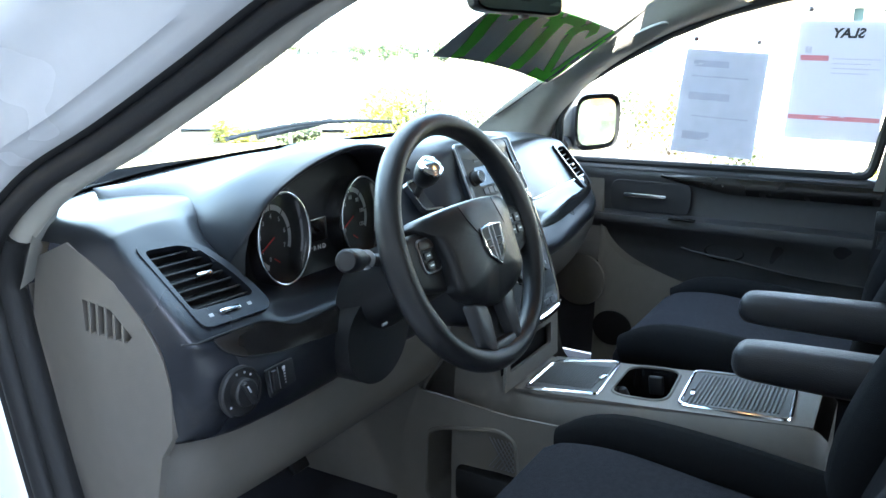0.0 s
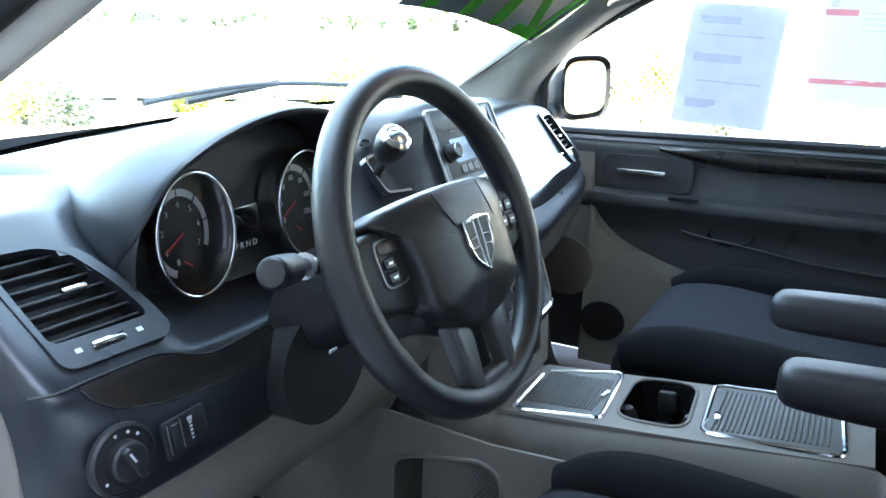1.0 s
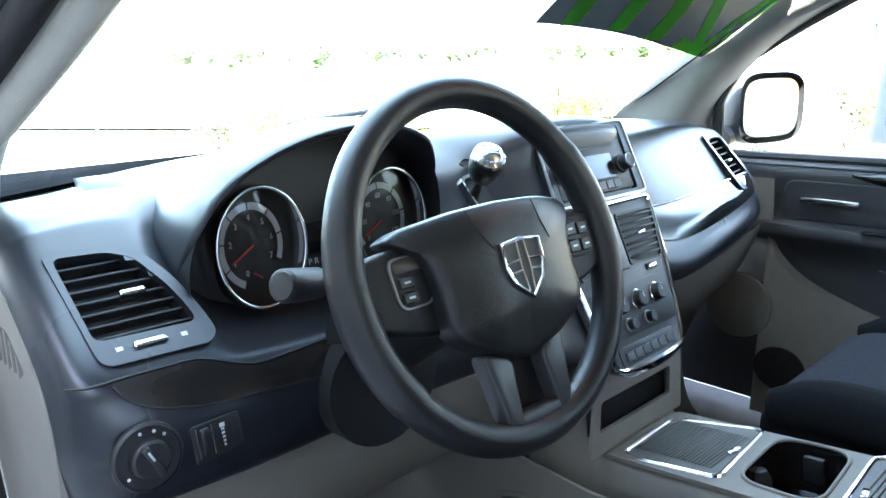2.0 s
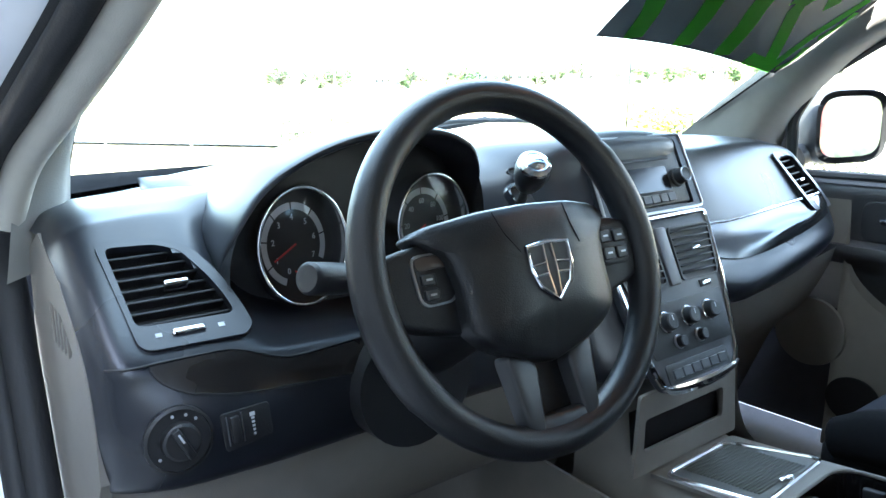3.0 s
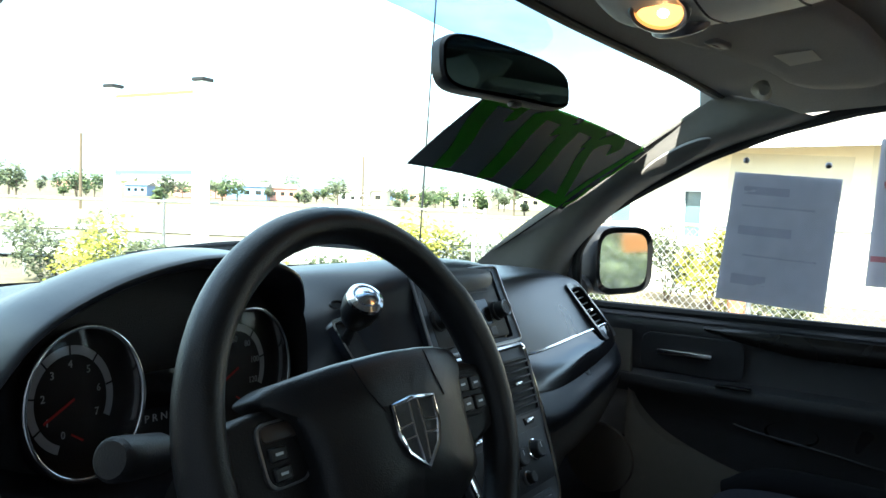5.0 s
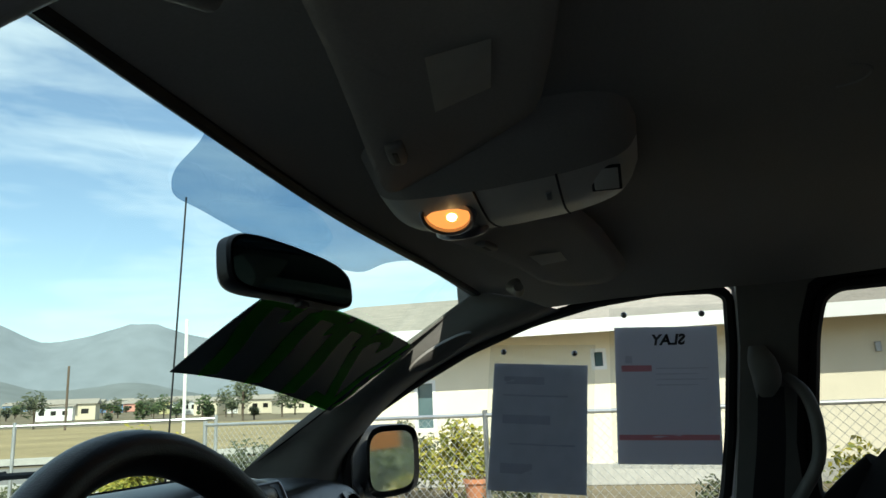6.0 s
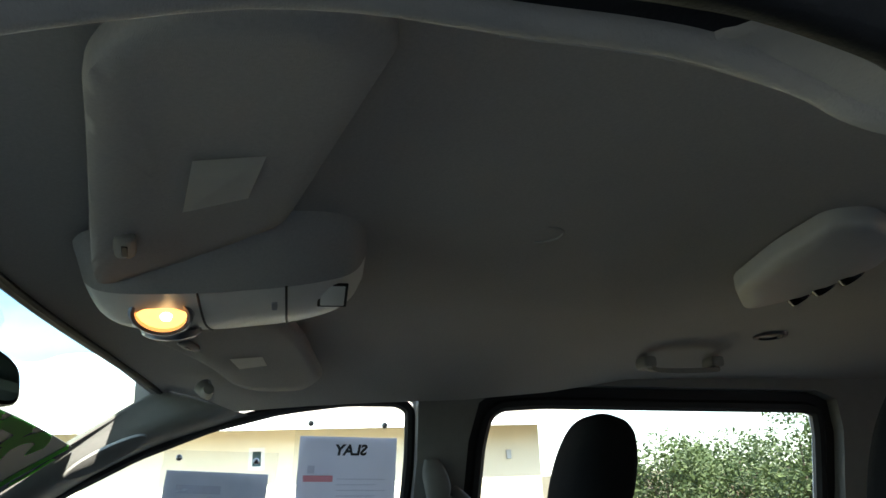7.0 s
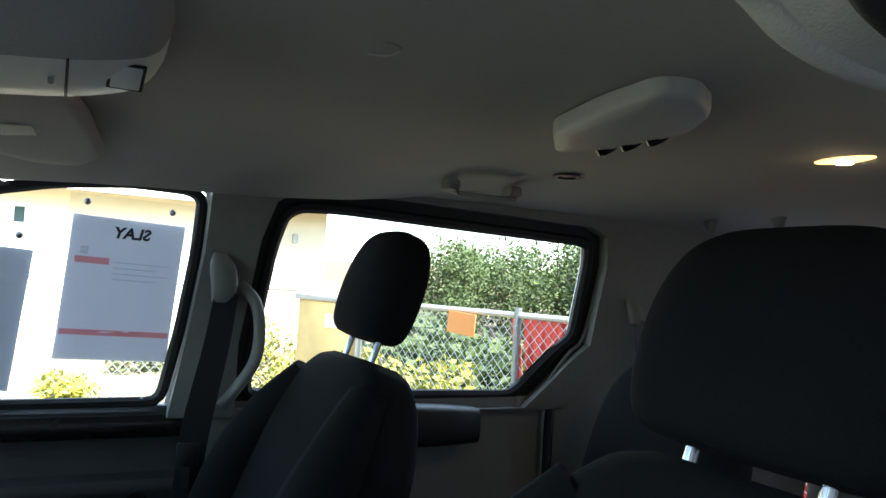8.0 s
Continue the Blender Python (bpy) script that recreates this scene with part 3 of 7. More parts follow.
# light beige end cap with its demister grille
cap = [(0.426, 1.129), (0.388, 1.115), (0.334, 1.089), (0.285, 1.048), (0.249, 0.999), (0.239, 0.956), (0.245, 0.894), (0.270, 0.86), (0.285, 0.80), (0.30, 0.70), (0.33, 0.60), (0.53, 0.60), (0.53, 1.0), (0.50, 1.10)]
m = face_frame((-0.790, 0, 0), (0, -1, 0), (0, 0, 1))
grille = [(0.404, 1.055), (0.345, 1.050), (0.305, 1.020), (0.316, 1.010), (0.404, 1.010)]
bm = plate([(-y, z) for y, z in cap], 0.012, m, holes=[[(-y, z) for y, z in grille]])
end = put("end_cap", bm, BEIGE, dashboard, "light beige end panel with a small grille", smooth=False)
bm = plate([(-y, z) for y, z in grown(grille, 0.004)], 0.002, m @ Matrix.Translation((0, 0, -0.006)))
sub("grille_back", bm, RUBBER, end, smooth=False)
for k in range(5):
    y = 0.391 - 0.017 * k
    sub("grille_bar", box(0.010, 0.0045, (0.048, 0.047, 0.045, 0.036, 0.024)[k], m=pose(-0.798, y, (1.032, 1.0315, 1.030, 1.027, 1.021)[k], 6, 0, 0)), BEIGE, end)

# beige knee panel under the driver's side
knee = [[(x, y + dy, z) for y, z in ((0.235, 0.90), (0.238, 0.85), (0.250, 0.79), (0.29, 0.72), (0.38, 0.665), (0.50, 0.645))] for x, dy in ((-0.79, 0.05), (-0.70, 0.01), (-0.45, 0.0), (-0.2, 0.0), (-0.11, 0.0))]
put("knee_panel", grid(skin(knee, 30, 24)), BEIGE, dashboard, "light beige lower panel above the footwell")
knee = [[(x, y + dy, z) for y, z in ((0.24, 0.91), (0.255, 0.86), (0.30, 0.77), (0.37, 0.69), (0.42, 0.58), (0.47, 0.46))] for x, dy in ((0.13, 0.06), (0.3, 0.0), (0.6, 0.01), (0.8, 0.04))]
put("glove_box", grid(skin(knee, 30, 24)), BEIGE, dashboard, "light beige glove box door")

# left vent
SLAT = material("vent_slat", (0.012, 0.012, 0.013), 0.55, var=0.05)
def vent(parent, m, outline, opening, slats, tab, label):
    bm = plate(rounded(outline, 0.016), 0.010, m, holes=[rounded(opening, 0.010)])
    v = put("air_vent", bm, DASH, parent, label, smooth=False)
    bm = plate(grown(rounded(opening, 0.010), 0.002), 0.001, m @ Matrix.Translation((0, 0, -0.022)))
    sub("back", bm, RUBBER, v, smooth=False)
    sub("well", grid([[m @ Vector((x, y, z)) for x, y in grown(rounded(opening, 0.010), 0.0015)] for z in (0.004, -0.022)], closed=True), RUBBER, v, smooth=False)
    lo, hi = min(p[1] for p in opening), max(p[1] for p in opening)
    n = len(opening)
    for k in range(slats):
        y = lo + (hi - lo) * (k + 0.7) / (slats + 0.3)
        cross = []
        for i in range(n):
            a, b = opening[i], opening[(i + 1) % n]
            if (a[1] - y) * (b[1] - y) < 0:
                cross.append(a[0] + (b[0] - a[0]) * (y - a[1]) / (b[1] - a[1]))
        if len(cross) < 2:
            continue
        x0, x1 = min(cross), max(cross)
        sub("slat", box(x1 - x0 + 0.004, 0.0035, 0.016, 0.001, 1, m @ pose((x0 + x1) / 2, y, -0.006, 8)), SLAT, v)
    sub("tab", box(0.026, 0.006, 0.014, 0.002, 2, m @ pose(tab[0], tab[1], 0.003)), CHROME, v, "chrome vent tab")
    return v


lv = vent(dashboard, LV, [(-0.004, -0.014), (0.104, -0.016), (0.114, -0.004), (0.111, 0.022), (0.100, 0.070), (0.080, 0.112), (0.053, 0.130), (-0.017, 0.136)], LV_HOLE, 7, (0.053, 0.067), "black air vent with slats and a chrome tab")
sub("dimmer_roller", box(0.034, 0.007, 0.006, 0.002, 2, LV @ pose(0.047, 0.001, 0.011)), CHROME, lv, "chrome vent roller")
for u, v in ((0.017, 0.002), (0.081, 0.001)):
    sub("icon", plate(rect(u - 0.0032, v - 0.0024, u + 0.0032, v + 0.0024), 0.0006, LV @ Matrix.Translation((0, 0, 0.010))), WHITE, lv, smooth=False)

# wood-look strip and the lamp switches below it
def dash_at(x, z):
    """The front face of the dashboard at a height."""
    r = min(dash_rows, key=lambda q: abs(q[30].x - x))
    for p, q in zip(r, r[1:]):
        if p.z <= z <= q.z:
            w = p.lerp(q, (z - p.z) / max(1e-6, q.z - p.z))
            return Vector((x, w.y, z))
    return r[10].copy()


def strip_top(x):
    f = max(0.0, min(1.0, (x + 0.68) / 0.08))
    return 1.019 - 0.022 * f * f * (3 - 2 * f)


low_edge = spline([(-0.752, 1.0165, 0), (-0.744, 1.004, 0), (-0.728, 0.993, 0), (-0.708, 0.986, 0), (-0.668, 0.978, 0), (-0.607, 0.972, 0), (-0.553, 0.967, 0), (-0.49, 0.962, 0)], 40)
bm = grid([[dash_at(p.x, p.y + (strip_top(p.x) - p.y) * j / 6) + Vector((0, -0.003, 0.0005)) for p in low_edge] for j in range(7)])
put("wood_strip", bm, WOOD, dashboard, "dark wood-look trim strip")
put("seam", tube([dash_at(p.x, p.y) + Vector((0, -0.002, 0)) for p in low_edge], 0.0014, 6), RUBBER, dashboard)
put("seam", tube([dash_at(-0.79 + 0.3 * k / 20, strip_top(-0.79 + 0.3 * k / 20) + 0.0015) + Vector((0, -0.001, 0)) for k in range(21)], 0.0016, 6), RUBBER, dashboard)
DP = face_frame((-0.7385, 0.187, 0.949), (1, -0.02, 0), (0, 0.10, 0.995))
dial = put("headlight_switch", turned([(0.034, 0.0), (0.034, 0.005), (0.031, 0.007), (0.0305, 0.004), (0.019, 0.004), (0.0185, 0.014), (0.016, 0.016), (0, 0.016)], DP, 40), SLAT, dashboard, "round black headlamp switch")
sub("grip", box(0.008, 0.034, 0.010, 0.002, 2, DP @ pose(0, 0, 0.018, 0, 0, 25)), SOFT, dial)
sub("pointer", box(0.002, 0.010, 0.001, m=DP @ pose(-0.003, 0.007, 0.0235, 0, 0, 25)), WHITE, dial)
for a in (100, 70, 45, 215):
    sub("icon", plate(ring(0.025 * math.cos(radians(a)), 0.025 * math.sin(radians(a)), 0.0017, 8), 0.0005, DP @ Matrix.Translation((0, 0, 0.0045))), WHITE, dial, smooth=False)
DM = DP @ pose(0.071, -0.003, 0.003, 0, 2, 3)
dm = put("dimmer_switch", plate(rounded([(-0.028, -0.022), (0.024, -0.019), (0.024, 0.017), (-0.030, 0.019)], 0.005), 0.003, DM, 0.0012), SOFT, dashboard, "black dimmer switch panel")
sub("roller", box(0.010, 0.028, 0.008, 0.002, 2, DM @ pose(-0.016, 0, 0.003)), SOFT, dm)
for u in (-0.024, -0.008):
    sub("bar", box(0.0012, 0.031, 0.001, m=DM @ pose(u, 0, 0.0036)), SATIN, dm)
for k in range(6):
    sub("mark", box((0.0022 + 0.0003 * k) if k < 5 else 0.0055, 0.0022 if k < 5 else 0.004, 0.0006, m=DM @ pose(0.0035, -0.011 + 0.0042 * k, 0.0034)), WHITE, dm)

# instrument hood and gauges
ARCH_LINE = spline([(-0.648, 1.060), (-0.640, 1.118), (-0.600, 1.185), (-0.53, 1.222), (-0.45, 1.236), (-0.37, 1.228), (-0.315, 1.203), (-0.285, 1.155), (-0.280, 1.06)], 81)


def arch(f, out):
    """The hood's outline: f runs from its left foot over the top to its right foot."""
    p = ARCH_LINE[max(0, min(80, round(f * 80)))]
    return Vector((p.x + out * (-1 if f < 0.3 else 1 if f > 0.75 else 0) * 0.6, 0, p.y + out))


rows = []
for k in range(49):
    f = k / 48
    a = arch(f, 0)
    side = abs(f - 0.5) * 2
    lip = 0.215 + 0.10 * side ** 2.2
    back = Vector((a.x * 0.97 - 0.012, 0.60, 1.165))
    rows.append([Vector((a.x, lip + 0.075, a.z - 0.016)), Vector((a.x, lip + 0.012, a.z - 0.010)), Vector((a.x, lip, a.z - 0.003)), Vector((a.x, lip + 0.012, a.z + 0.003)),
                 Vector((a.x, lip + 0.09, a.z + 0.003)), Vector((a.x, lip + 0.18, max(1.10, a.z - 0.012 - 0.02 * (1 - side)))).lerp(back, 0.10), Vector((a.x, lip + 0.18, a.z)).lerp(back, 0.72), back])
cluster = put("gauge_pod", grid(skin([[rows[i][j] for j in range(8)] for i in range(0, 49, 2)], 70, 30)), DASH, dashboard, "hooded instrument cluster with two round gauges")
inside = grid([[Vector((arch(k / 48, 0).x, 0.26 + 0.05 * j, 1.04 + (arch(k / 48, -0.006).z - 1.04) * (1 - 0.02 * j))) for k in range(49)] for j in range(3)])
sub("hood_lining", inside, SOFT, cluster)
bm = plate([(arch(k / 48, 0).x, arch(k / 48, 0).z - 1.0) for k in range(49)] + [(-0.28, 0.02), (-0.65, 0.02)], 0.004, face_frame((0, 0.312, 1.0), (1, 0, 0), (0, 0.06, 0.998)))
sub("panel", bm, SOFT, cluster, smooth=False)


def gauge(cx, cz, r, yaw, marks, label, start, stop):
    m = face_frame((cx, 0.292, cz), (math.cos(yaw), math.sin(yaw), 0), (0, 0.06, 0.998)) @ Matrix.Diagonal((0.85, 1, 1, 1))
    g = sub("gauge", turned([(r, -0.02), (r * 1.02, 0.0), (r * 1.0, 0.012), (r * 0.965, 0.014), (r * 0.95, 0.004), (r * 0.94, -0.012)], m, 56), CHROME, cluster, label)
    sub("gauge_rim", tube([m @ Vector((r * 0.985 * math.cos(2 * math.pi * k / 56), r * 0.985 * math.sin(2 * math.pi * k / 56), 0.014)) for k in range(56)], 0.0026, 10, closed=True), CHROME, cluster, "polished chrome gauge rim")
    # the thing, its part and this are the three levels, so the dial is part of the cluster too
    sub("dial", turned([(r * 0.95, -0.012), (0, -0.012)], m, 48), SOFT, cluster)
    n = len(marks)
    a0, a1 = radians(start), radians(stop)
    band = bmesh.new()
    k = 40
    lo = [band.verts.new(m @ Vector((0.60 * r * math.cos(a0 + (a1 - a0) * i / k), 0.60 * r * math.sin(a0 + (a1 - a0) * i / k), -0.011))) for i in range(k + 1)]
    hi = [band.verts.new(m @ Vector((0.72 * r * math.cos(a0 + (a1 - a0) * i / k), 0.72 * r * math.sin(a0 + (a1 - a0) * i / k), -0.011))) for i in range(k + 1)]
    for i in range(k):
        band.faces.new((lo[i], lo[i + 1], hi[i + 1], hi[i]))
    sub("scale", band, WHITE, cluster, "white gauge scale", smooth=False)
    for i, t in enumerate(marks):
        a = a0 + (a1 - a0) * i / (n - 1)
        letters(t, 0.0105, m @ Matrix.Translation((0.47 * r * math.cos(a), 0.47 * r * math.sin(a), -0.0105)), WHITE, None, "numeral").parent = cluster
        sub("tick", box(0.0016, 0.009, 0.0006, m=m @ Matrix.Translation((0.66 * r * math.cos(a), 0.66 * r * math.sin(a), -0.0102)) @ pose(0, 0, 0, 0, 0, math.degrees(a) - 90)), RUBBER, cluster)
    sub("needle", box(0.0022, 0.040, 0.001, m=m @ pose(-0.016, -0.008, -0.009, 0, 0, 116)), RED, cluster, "red needle")
    sub("small_needle", box(0.0018, 0.016, 0.001, m=m @ pose(0.004, -0.036, -0.009, 0, 0, 60)), RED, cluster, "red needle")
    lens = sub("lens", turned([(r * 0.95, 0.006), (r * 0.5, 0.010), (0, 0.011)], m, 40), LENS, cluster, "clear gauge lens")
    lens.visible_shadow = False


gauge(-0.546, 1.100, 0.0715, radians(4), "01234567", "chrome-ringed rev counter", 250, -28)
gauge(-0.352, 1.100, 0.0715, radians(2), ["0", "20", "40", "60", "80", "100", "120"], "chrome-ringed speedometer", 218, -30)
m = face_frame((-0.460, 0.292, 1.082), (1, 0, 0), (0, 0.06, 0.998))
sub("display", plate(rounded(rect(-0.026, -0.004, 0.026, 0.034), 0.004), 0.002, m, 0.0008), GLOSS, cluster)
letters("P R N D", 0.011, m @ Matrix.Translation((0, -0.014, 0.002)), WHITE, None, "gear_letters").parent = cluster

# radio and centre stack
ST = face_frame((0.012, 0.1635, 1.0), (1, 0, 0), (0, 0.418, 0.908))
GREYPL = material("grey_stack_plastic", (0.045, 0.047, 0.052), 0.42, bump=0.1, bump_scale=900, var=0.06)


def knob(parent, m, r, h, mat=SOFT, label="black knob"):
    k = sub("knob", turned([(r * 1.15, 0), (r * 1.15, h * 0.25), (r, h * 0.3), (r * 0.94, h * 0.9), (r * 0.8, h), (0, h)], m, 28), mat, parent, label)
    return k


RA = ST @ Matrix.Translation((0.010, 0.156, -0.006))
frame_o = [(-0.120, -0.062), (0.122, -0.062), (0.118, 0.060), (0.112, 0.064), (-0.110, 0.064), (-0.116, 0.060)]
radio = put("radio", plate(rounded(rect(-0.098, -0.051, 0.098, 0.052), 0.006), 0.006, RA, 0.002), SOFT, dashboard, "black car radio in a silver surround")
bm = plate(rounded(frame_o, 0.010), 0.012, RA @ Matrix.Translation((0, 0, -0.004)), holes=[rounded(rect(-0.102, -0.055, 0.102, 0.056), 0.006)])
sub("bezel", bm, DASH, radio, "black bezel round the radio", smooth=False)
edge_r = [RA @ Vector((x, y, 0.008)) for x, y in rounded(frame_o, 0.010)]
sub("surround", tube(edge_r, 0.0026, 8, closed=True), SATIN, radio, "thin silver surround")
sub("disc_slot", box(0.128, 0.004, 0.002, m=RA @ pose(0.008, 0.028, 0.006)), RUBBER, radio)
sub("slot_lip", box(0.132, 0.0016, 0.003, m=RA @ pose(0.008, 0.0245, 0.0062)), GREYPL, radio)
sub("screen", plate(rounded(rect(-0.068, -0.028, 0.058, 0.012), 0.003), 0.001, RA @ Matrix.Translation((0, 0, 0.006))), GLOSS, radio, "dark glossy radio display", smooth=False)
for k in range(6):
    sub("button", box(0.0195, 0.014, 0.003, 0.001, 1, RA @ pose(-0.052 + 0.0208 * k, -0.040, 0.0068)), GREYPL, radio)
for k in range(5):
    sub("button", box(0.022, 0.009, 0.002, 0.001, 1, RA @ pose(-0.048 + 0.026 * k, 0.043, 0.0065)), GREYPL, radio)
for u in (-0.083, 0.079):
    knob(radio, RA @ Matrix.Translation((u, -0.010, 0.006)), 0.0135, 0.020)
    sub("knob_ring", turned([(0.0128, 0.0205), (0.0118, 0.0218), (0.0105, 0.0205)], RA @ Matrix.Translation((u, -0.010, 0.006)), 28), SATIN, radio, "silver knob rim")

LOW = [(-0.132, 0.086), (-0.126, 0.0), (-0.118, -0.070), (-0.107, -0.135), (-0.092, -0.166), (-0.06, -0.172), (0.045, -0.172), (0.075, -0.164), (0.094, -0.140), (0.107, -0.085), (0.122, -0.020), (0.132, 0.086)]
stack = put("stack_panel", plate(rounded(LOW, 0.014), 0.016, ST @ Matrix.Translation((0, 0, -0.016)), 0.003), GREYPL, dashboard, "grey centre stack with vents and climate controls")
SM = ST
trimline = [SM @ Vector((x, y, 0.0)) for x, y in rounded(LOW, 0.014)]
sub("surround", tube(trimline, 0.0046, 8, closed=True), CHROME, stack, "chrome outline of the centre stack")
sub("foot_trim", tube([SM @ Vector((-0.100 + 0.186 * k / 16, -0.158 - 0.012 * math.sin(math.pi * k / 16) ** 0.5, 0.002)) for k in range(17)], [0.004 + 0.004 * math.sin(math.pi * k / 16) for k in range(17)], 8), CHROME, stack, "bright chrome lower edge")
for sg in (-1, 1):
    o = [(sg * 0.020, 0.068), (sg * 0.018, -0.018), (sg * 0.112, -0.020), (sg * 0.128, 0.066)]
    o = o if sg < 0 else o[::-1]
    mid = Vector((sg * 0.068, 0.025))
    inner = [tuple(mid + (Vector(p) - mid) * 0.93) for p in o]
    sub("vent_frame", plate(rounded(o, 0.008), 0.004, SM, holes=[rounded(inner, 0.006)]), SOFT, stack, smooth=False)
    sub("vent_back", plate(inner, 0.0006, SM), RUBBER, stack, smooth=False)
    for k in range(7):
        f = (k + 0.6) / 7
        y = -0.013 + 0.076 * f
        x0, x1 = 0.0225, 0.106 + 0.016 * f
        sub("vent_slat", box(x1 - x0, 0.0028, 0.007, 0.0008, 1, SM @ pose(sg * (x0 + x1) / 2, y, 0.0030, 25)), SLAT, stack)
    sub("vent_tab", box(0.020, 0.005, 0.006, 0.0015, 2, SM @ pose(sg * 0.068, 0.028, 0.007)), CHROME, stack, "chrome vent tab")
    sub("roller_gap", box(0.028, 0.011, 0.002, 0.0006, 1, SM @ pose(sg * 0.073, -0.029, 0.0004)), RUBBER, stack)
    sub("vent_roller", box(0.022, 0.007, 0.006, 0.0015, 2, SM @ pose(sg * 0.073, -0.029, 0.002)), CHROME, stack, "chrome vent roller")
sub("vent_divider", box(0.026, 0.092, 0.008, 0.003, 2, SM @ pose(0, 0.024, 0.002)), material("dull_silver", (0.13, 0.133, 0.14), 0.45, 0.3, var=0.05), stack, "dull silver bar between the vents")
climate = [(-0.108, -0.042), (0.106, -0.042), (0.096, -0.120), (-0.096, -0.120)]
sub("climate_panel", plate(rounded(climate[::-1], 0.006), 0.0015, SM, 0.0006), SOFT, stack, "black climate control panel")
for u in (-0.052, 0.002, 0.055):
    knob(stack, SM @ Matrix.Translation((u, -0.071, 0.001)), 0.0135, 0.017)
    sub("knob_ring", turned([(0.0162, 0), (0.0162, 0.004), (0.0148, 0.005)], SM @ Matrix.Translation((u, -0.071, 0.001)), 28), CHROME, stack, "chrome ring round the knob")
    sub("knob_mark", box(0.0016, 0.008, 0.0006, m=SM @ pose(u, -0.066, 0.0182)), WHITE, stack)
for u in (-0.035, 0.017):
    knob(stack, SM @ Matrix.Translation((u, -0.103, 0.001)), 0.0088, 0.013)
    sub("knob_ring", turned([(0.0107, 0), (0.0107, 0.003), (0.0097, 0.004)], SM @ Matrix.Translation((u, -0.103, 0.001)), 24), SATIN, stack, "silver ring round the small knob")
sub("switch_panel", plate(rounded(rect(-0.082, -0.160, 0.070, -0.130), 0.006), 0.002, SM, 0.0008), SOFT, stack)
for k in range(6):
    sub("switch", box(0.0205, 0.014, 0.004, 0.001, 1, SM @ pose(-0.060 + 0.0222 * k, -0.146, 0.003)), GREYPL, stack)

# passenger side: airbag seam, strip and vent
hi = [on_dash(0.205 + 0.56 * k / 20, 0.535) for k in range(21)]
lo = [on_dash(0.205 + 0.56 * k / 20, 0.535 - 0.13 * math.sin(math.pi * (0.12 + 0.82 * k / 20)) ** 0.6) for k in range(21)]
bm = grid([[a.lerp(b, j / 8) + Vector((0, -0.002 - 0.004 * math.sin(math.pi * j / 8), 0.0015)) for a, b in zip(hi, lo)] for j in range(9)])
put("gloss_strip", bm, GLOSS, dashboard, "glossy dark trim strip across the passenger side")
put("chrome_line", tube([p + Vector((0, -0.004, 0.001)) for p in hi], 0.0028, 8), CHROME, dashboard, "chrome line above the strip")
vent(dashboard, RV, [(-0.054, -0.044), (0.066, -0.048), (0.060, 0.02), (0.032, 0.104), (-0.080, 0.106), (-0.066, 0.02)], RV_HOLE, 7, (0.0, 0.03), "black passenger air vent with a chrome tab")


# ---- steering wheel and column ----
WT = radians(20.9)
WM = face_frame((-0.437, 0.020, 1.108), (1, -0.0225, 0), (0, math.sin(WT), math.cos(WT)))
wheel = thing("steering_wheel", "black leather-wrapped steering wheel with a shield badge", "steering wheel", (-0.432, 0.02, 1.108))
rim = bmesh.new()
R, SEG = 0.1756, 96
rows = []
for k in range(SEG):
    a = 2 * math.pi * k / SEG
    grip = 1 + 0.10 * max(0, math.cos(2 * (a - radians(20)))) * (1 if abs(math.sin(a)) < 0.6 else 0)
    rows.append([WM @ Vector(((R + 0.0165 * grip * math.cos(b)) * math.cos(a), (R + 0.0165 * grip * math.cos(b)) * math.sin(a), 0.0185 * grip * math.sin(b))) for b in [2 * math.pi * j / 18 for j in range(18)]])
rows.append(rows[0])
bm = grid(rows, closed=True)
bmesh.ops.remove_doubles(bm, verts=bm.verts, dist=1e-6)
put("rim", bm, WHEEL, wheel, "padded black leather rim")


def pad(name, outline, z0, z1, mat, parent_sub=None, crown=0.0, bevel=0.008, label=""):
    """A cushion-like plate on the wheel, crowned towards its middle."""
    b = plate(rounded(outline, 0.012), z1 - z0, Matrix.Translation((0, 0, z0)), bevel)
    if crown:
        c = sum((Vector(p) for p in outline), Vector((0, 0))) / len(outline)
        far = max((Vector(p) - c).length for p in outline)
        bmesh.ops.triangulate(b, faces=b.faces)
        bmesh.ops.subdivide_edges(b, edges=b.edges, cuts=2, use_grid_fill=True)
        for v in b.verts:
            if v.co.z > z0 + 0.3 * (z1 - z0):
                d = (Vector((v.co.x, v.co.y)) - c).length / far
                v.co.z += crown * max(0, 1 - d * d)
    bmesh.ops.transform(b, matrix=WM, verts=b.verts)
    return sub(name, b, mat, parent_sub, label) if parent_sub else put(name, b, mat, wheel, label, angle=50)


HUB = [(-0.128, 0.041), (-0.112, 0.049), (-0.06, 0.054), (0.0, 0.056), (0.06, 0.054), (0.112, 0.049), (0.128, 0.041), (0.118, 0.031), (0.100, 0.018), (0.093, -0.018), (0.094, -0.054), (0.078, -0.072), (0.045, -0.088), (0.0, -0.102), (-0.045, -0.088), (-0.078, -0.072), (-0.094, -0.054), (-0.093, -0.018), (-0.100, 0.018), (-0.118, 0.031)]


def hub_z(x, y):
    """The airbag cover's swell: a flat middle panel between two creases, falling off to the sides and the tip."""
    side = max(0.0, abs(x) - 0.040)
    low = max(0.0, -0.040 - y - 0.25 * abs(x))
    return 0.0375 - 0.16 * side - 2.2 * side * side - 0.34 * low - 1.6 * max(0.0, y - 0.02) ** 1.5


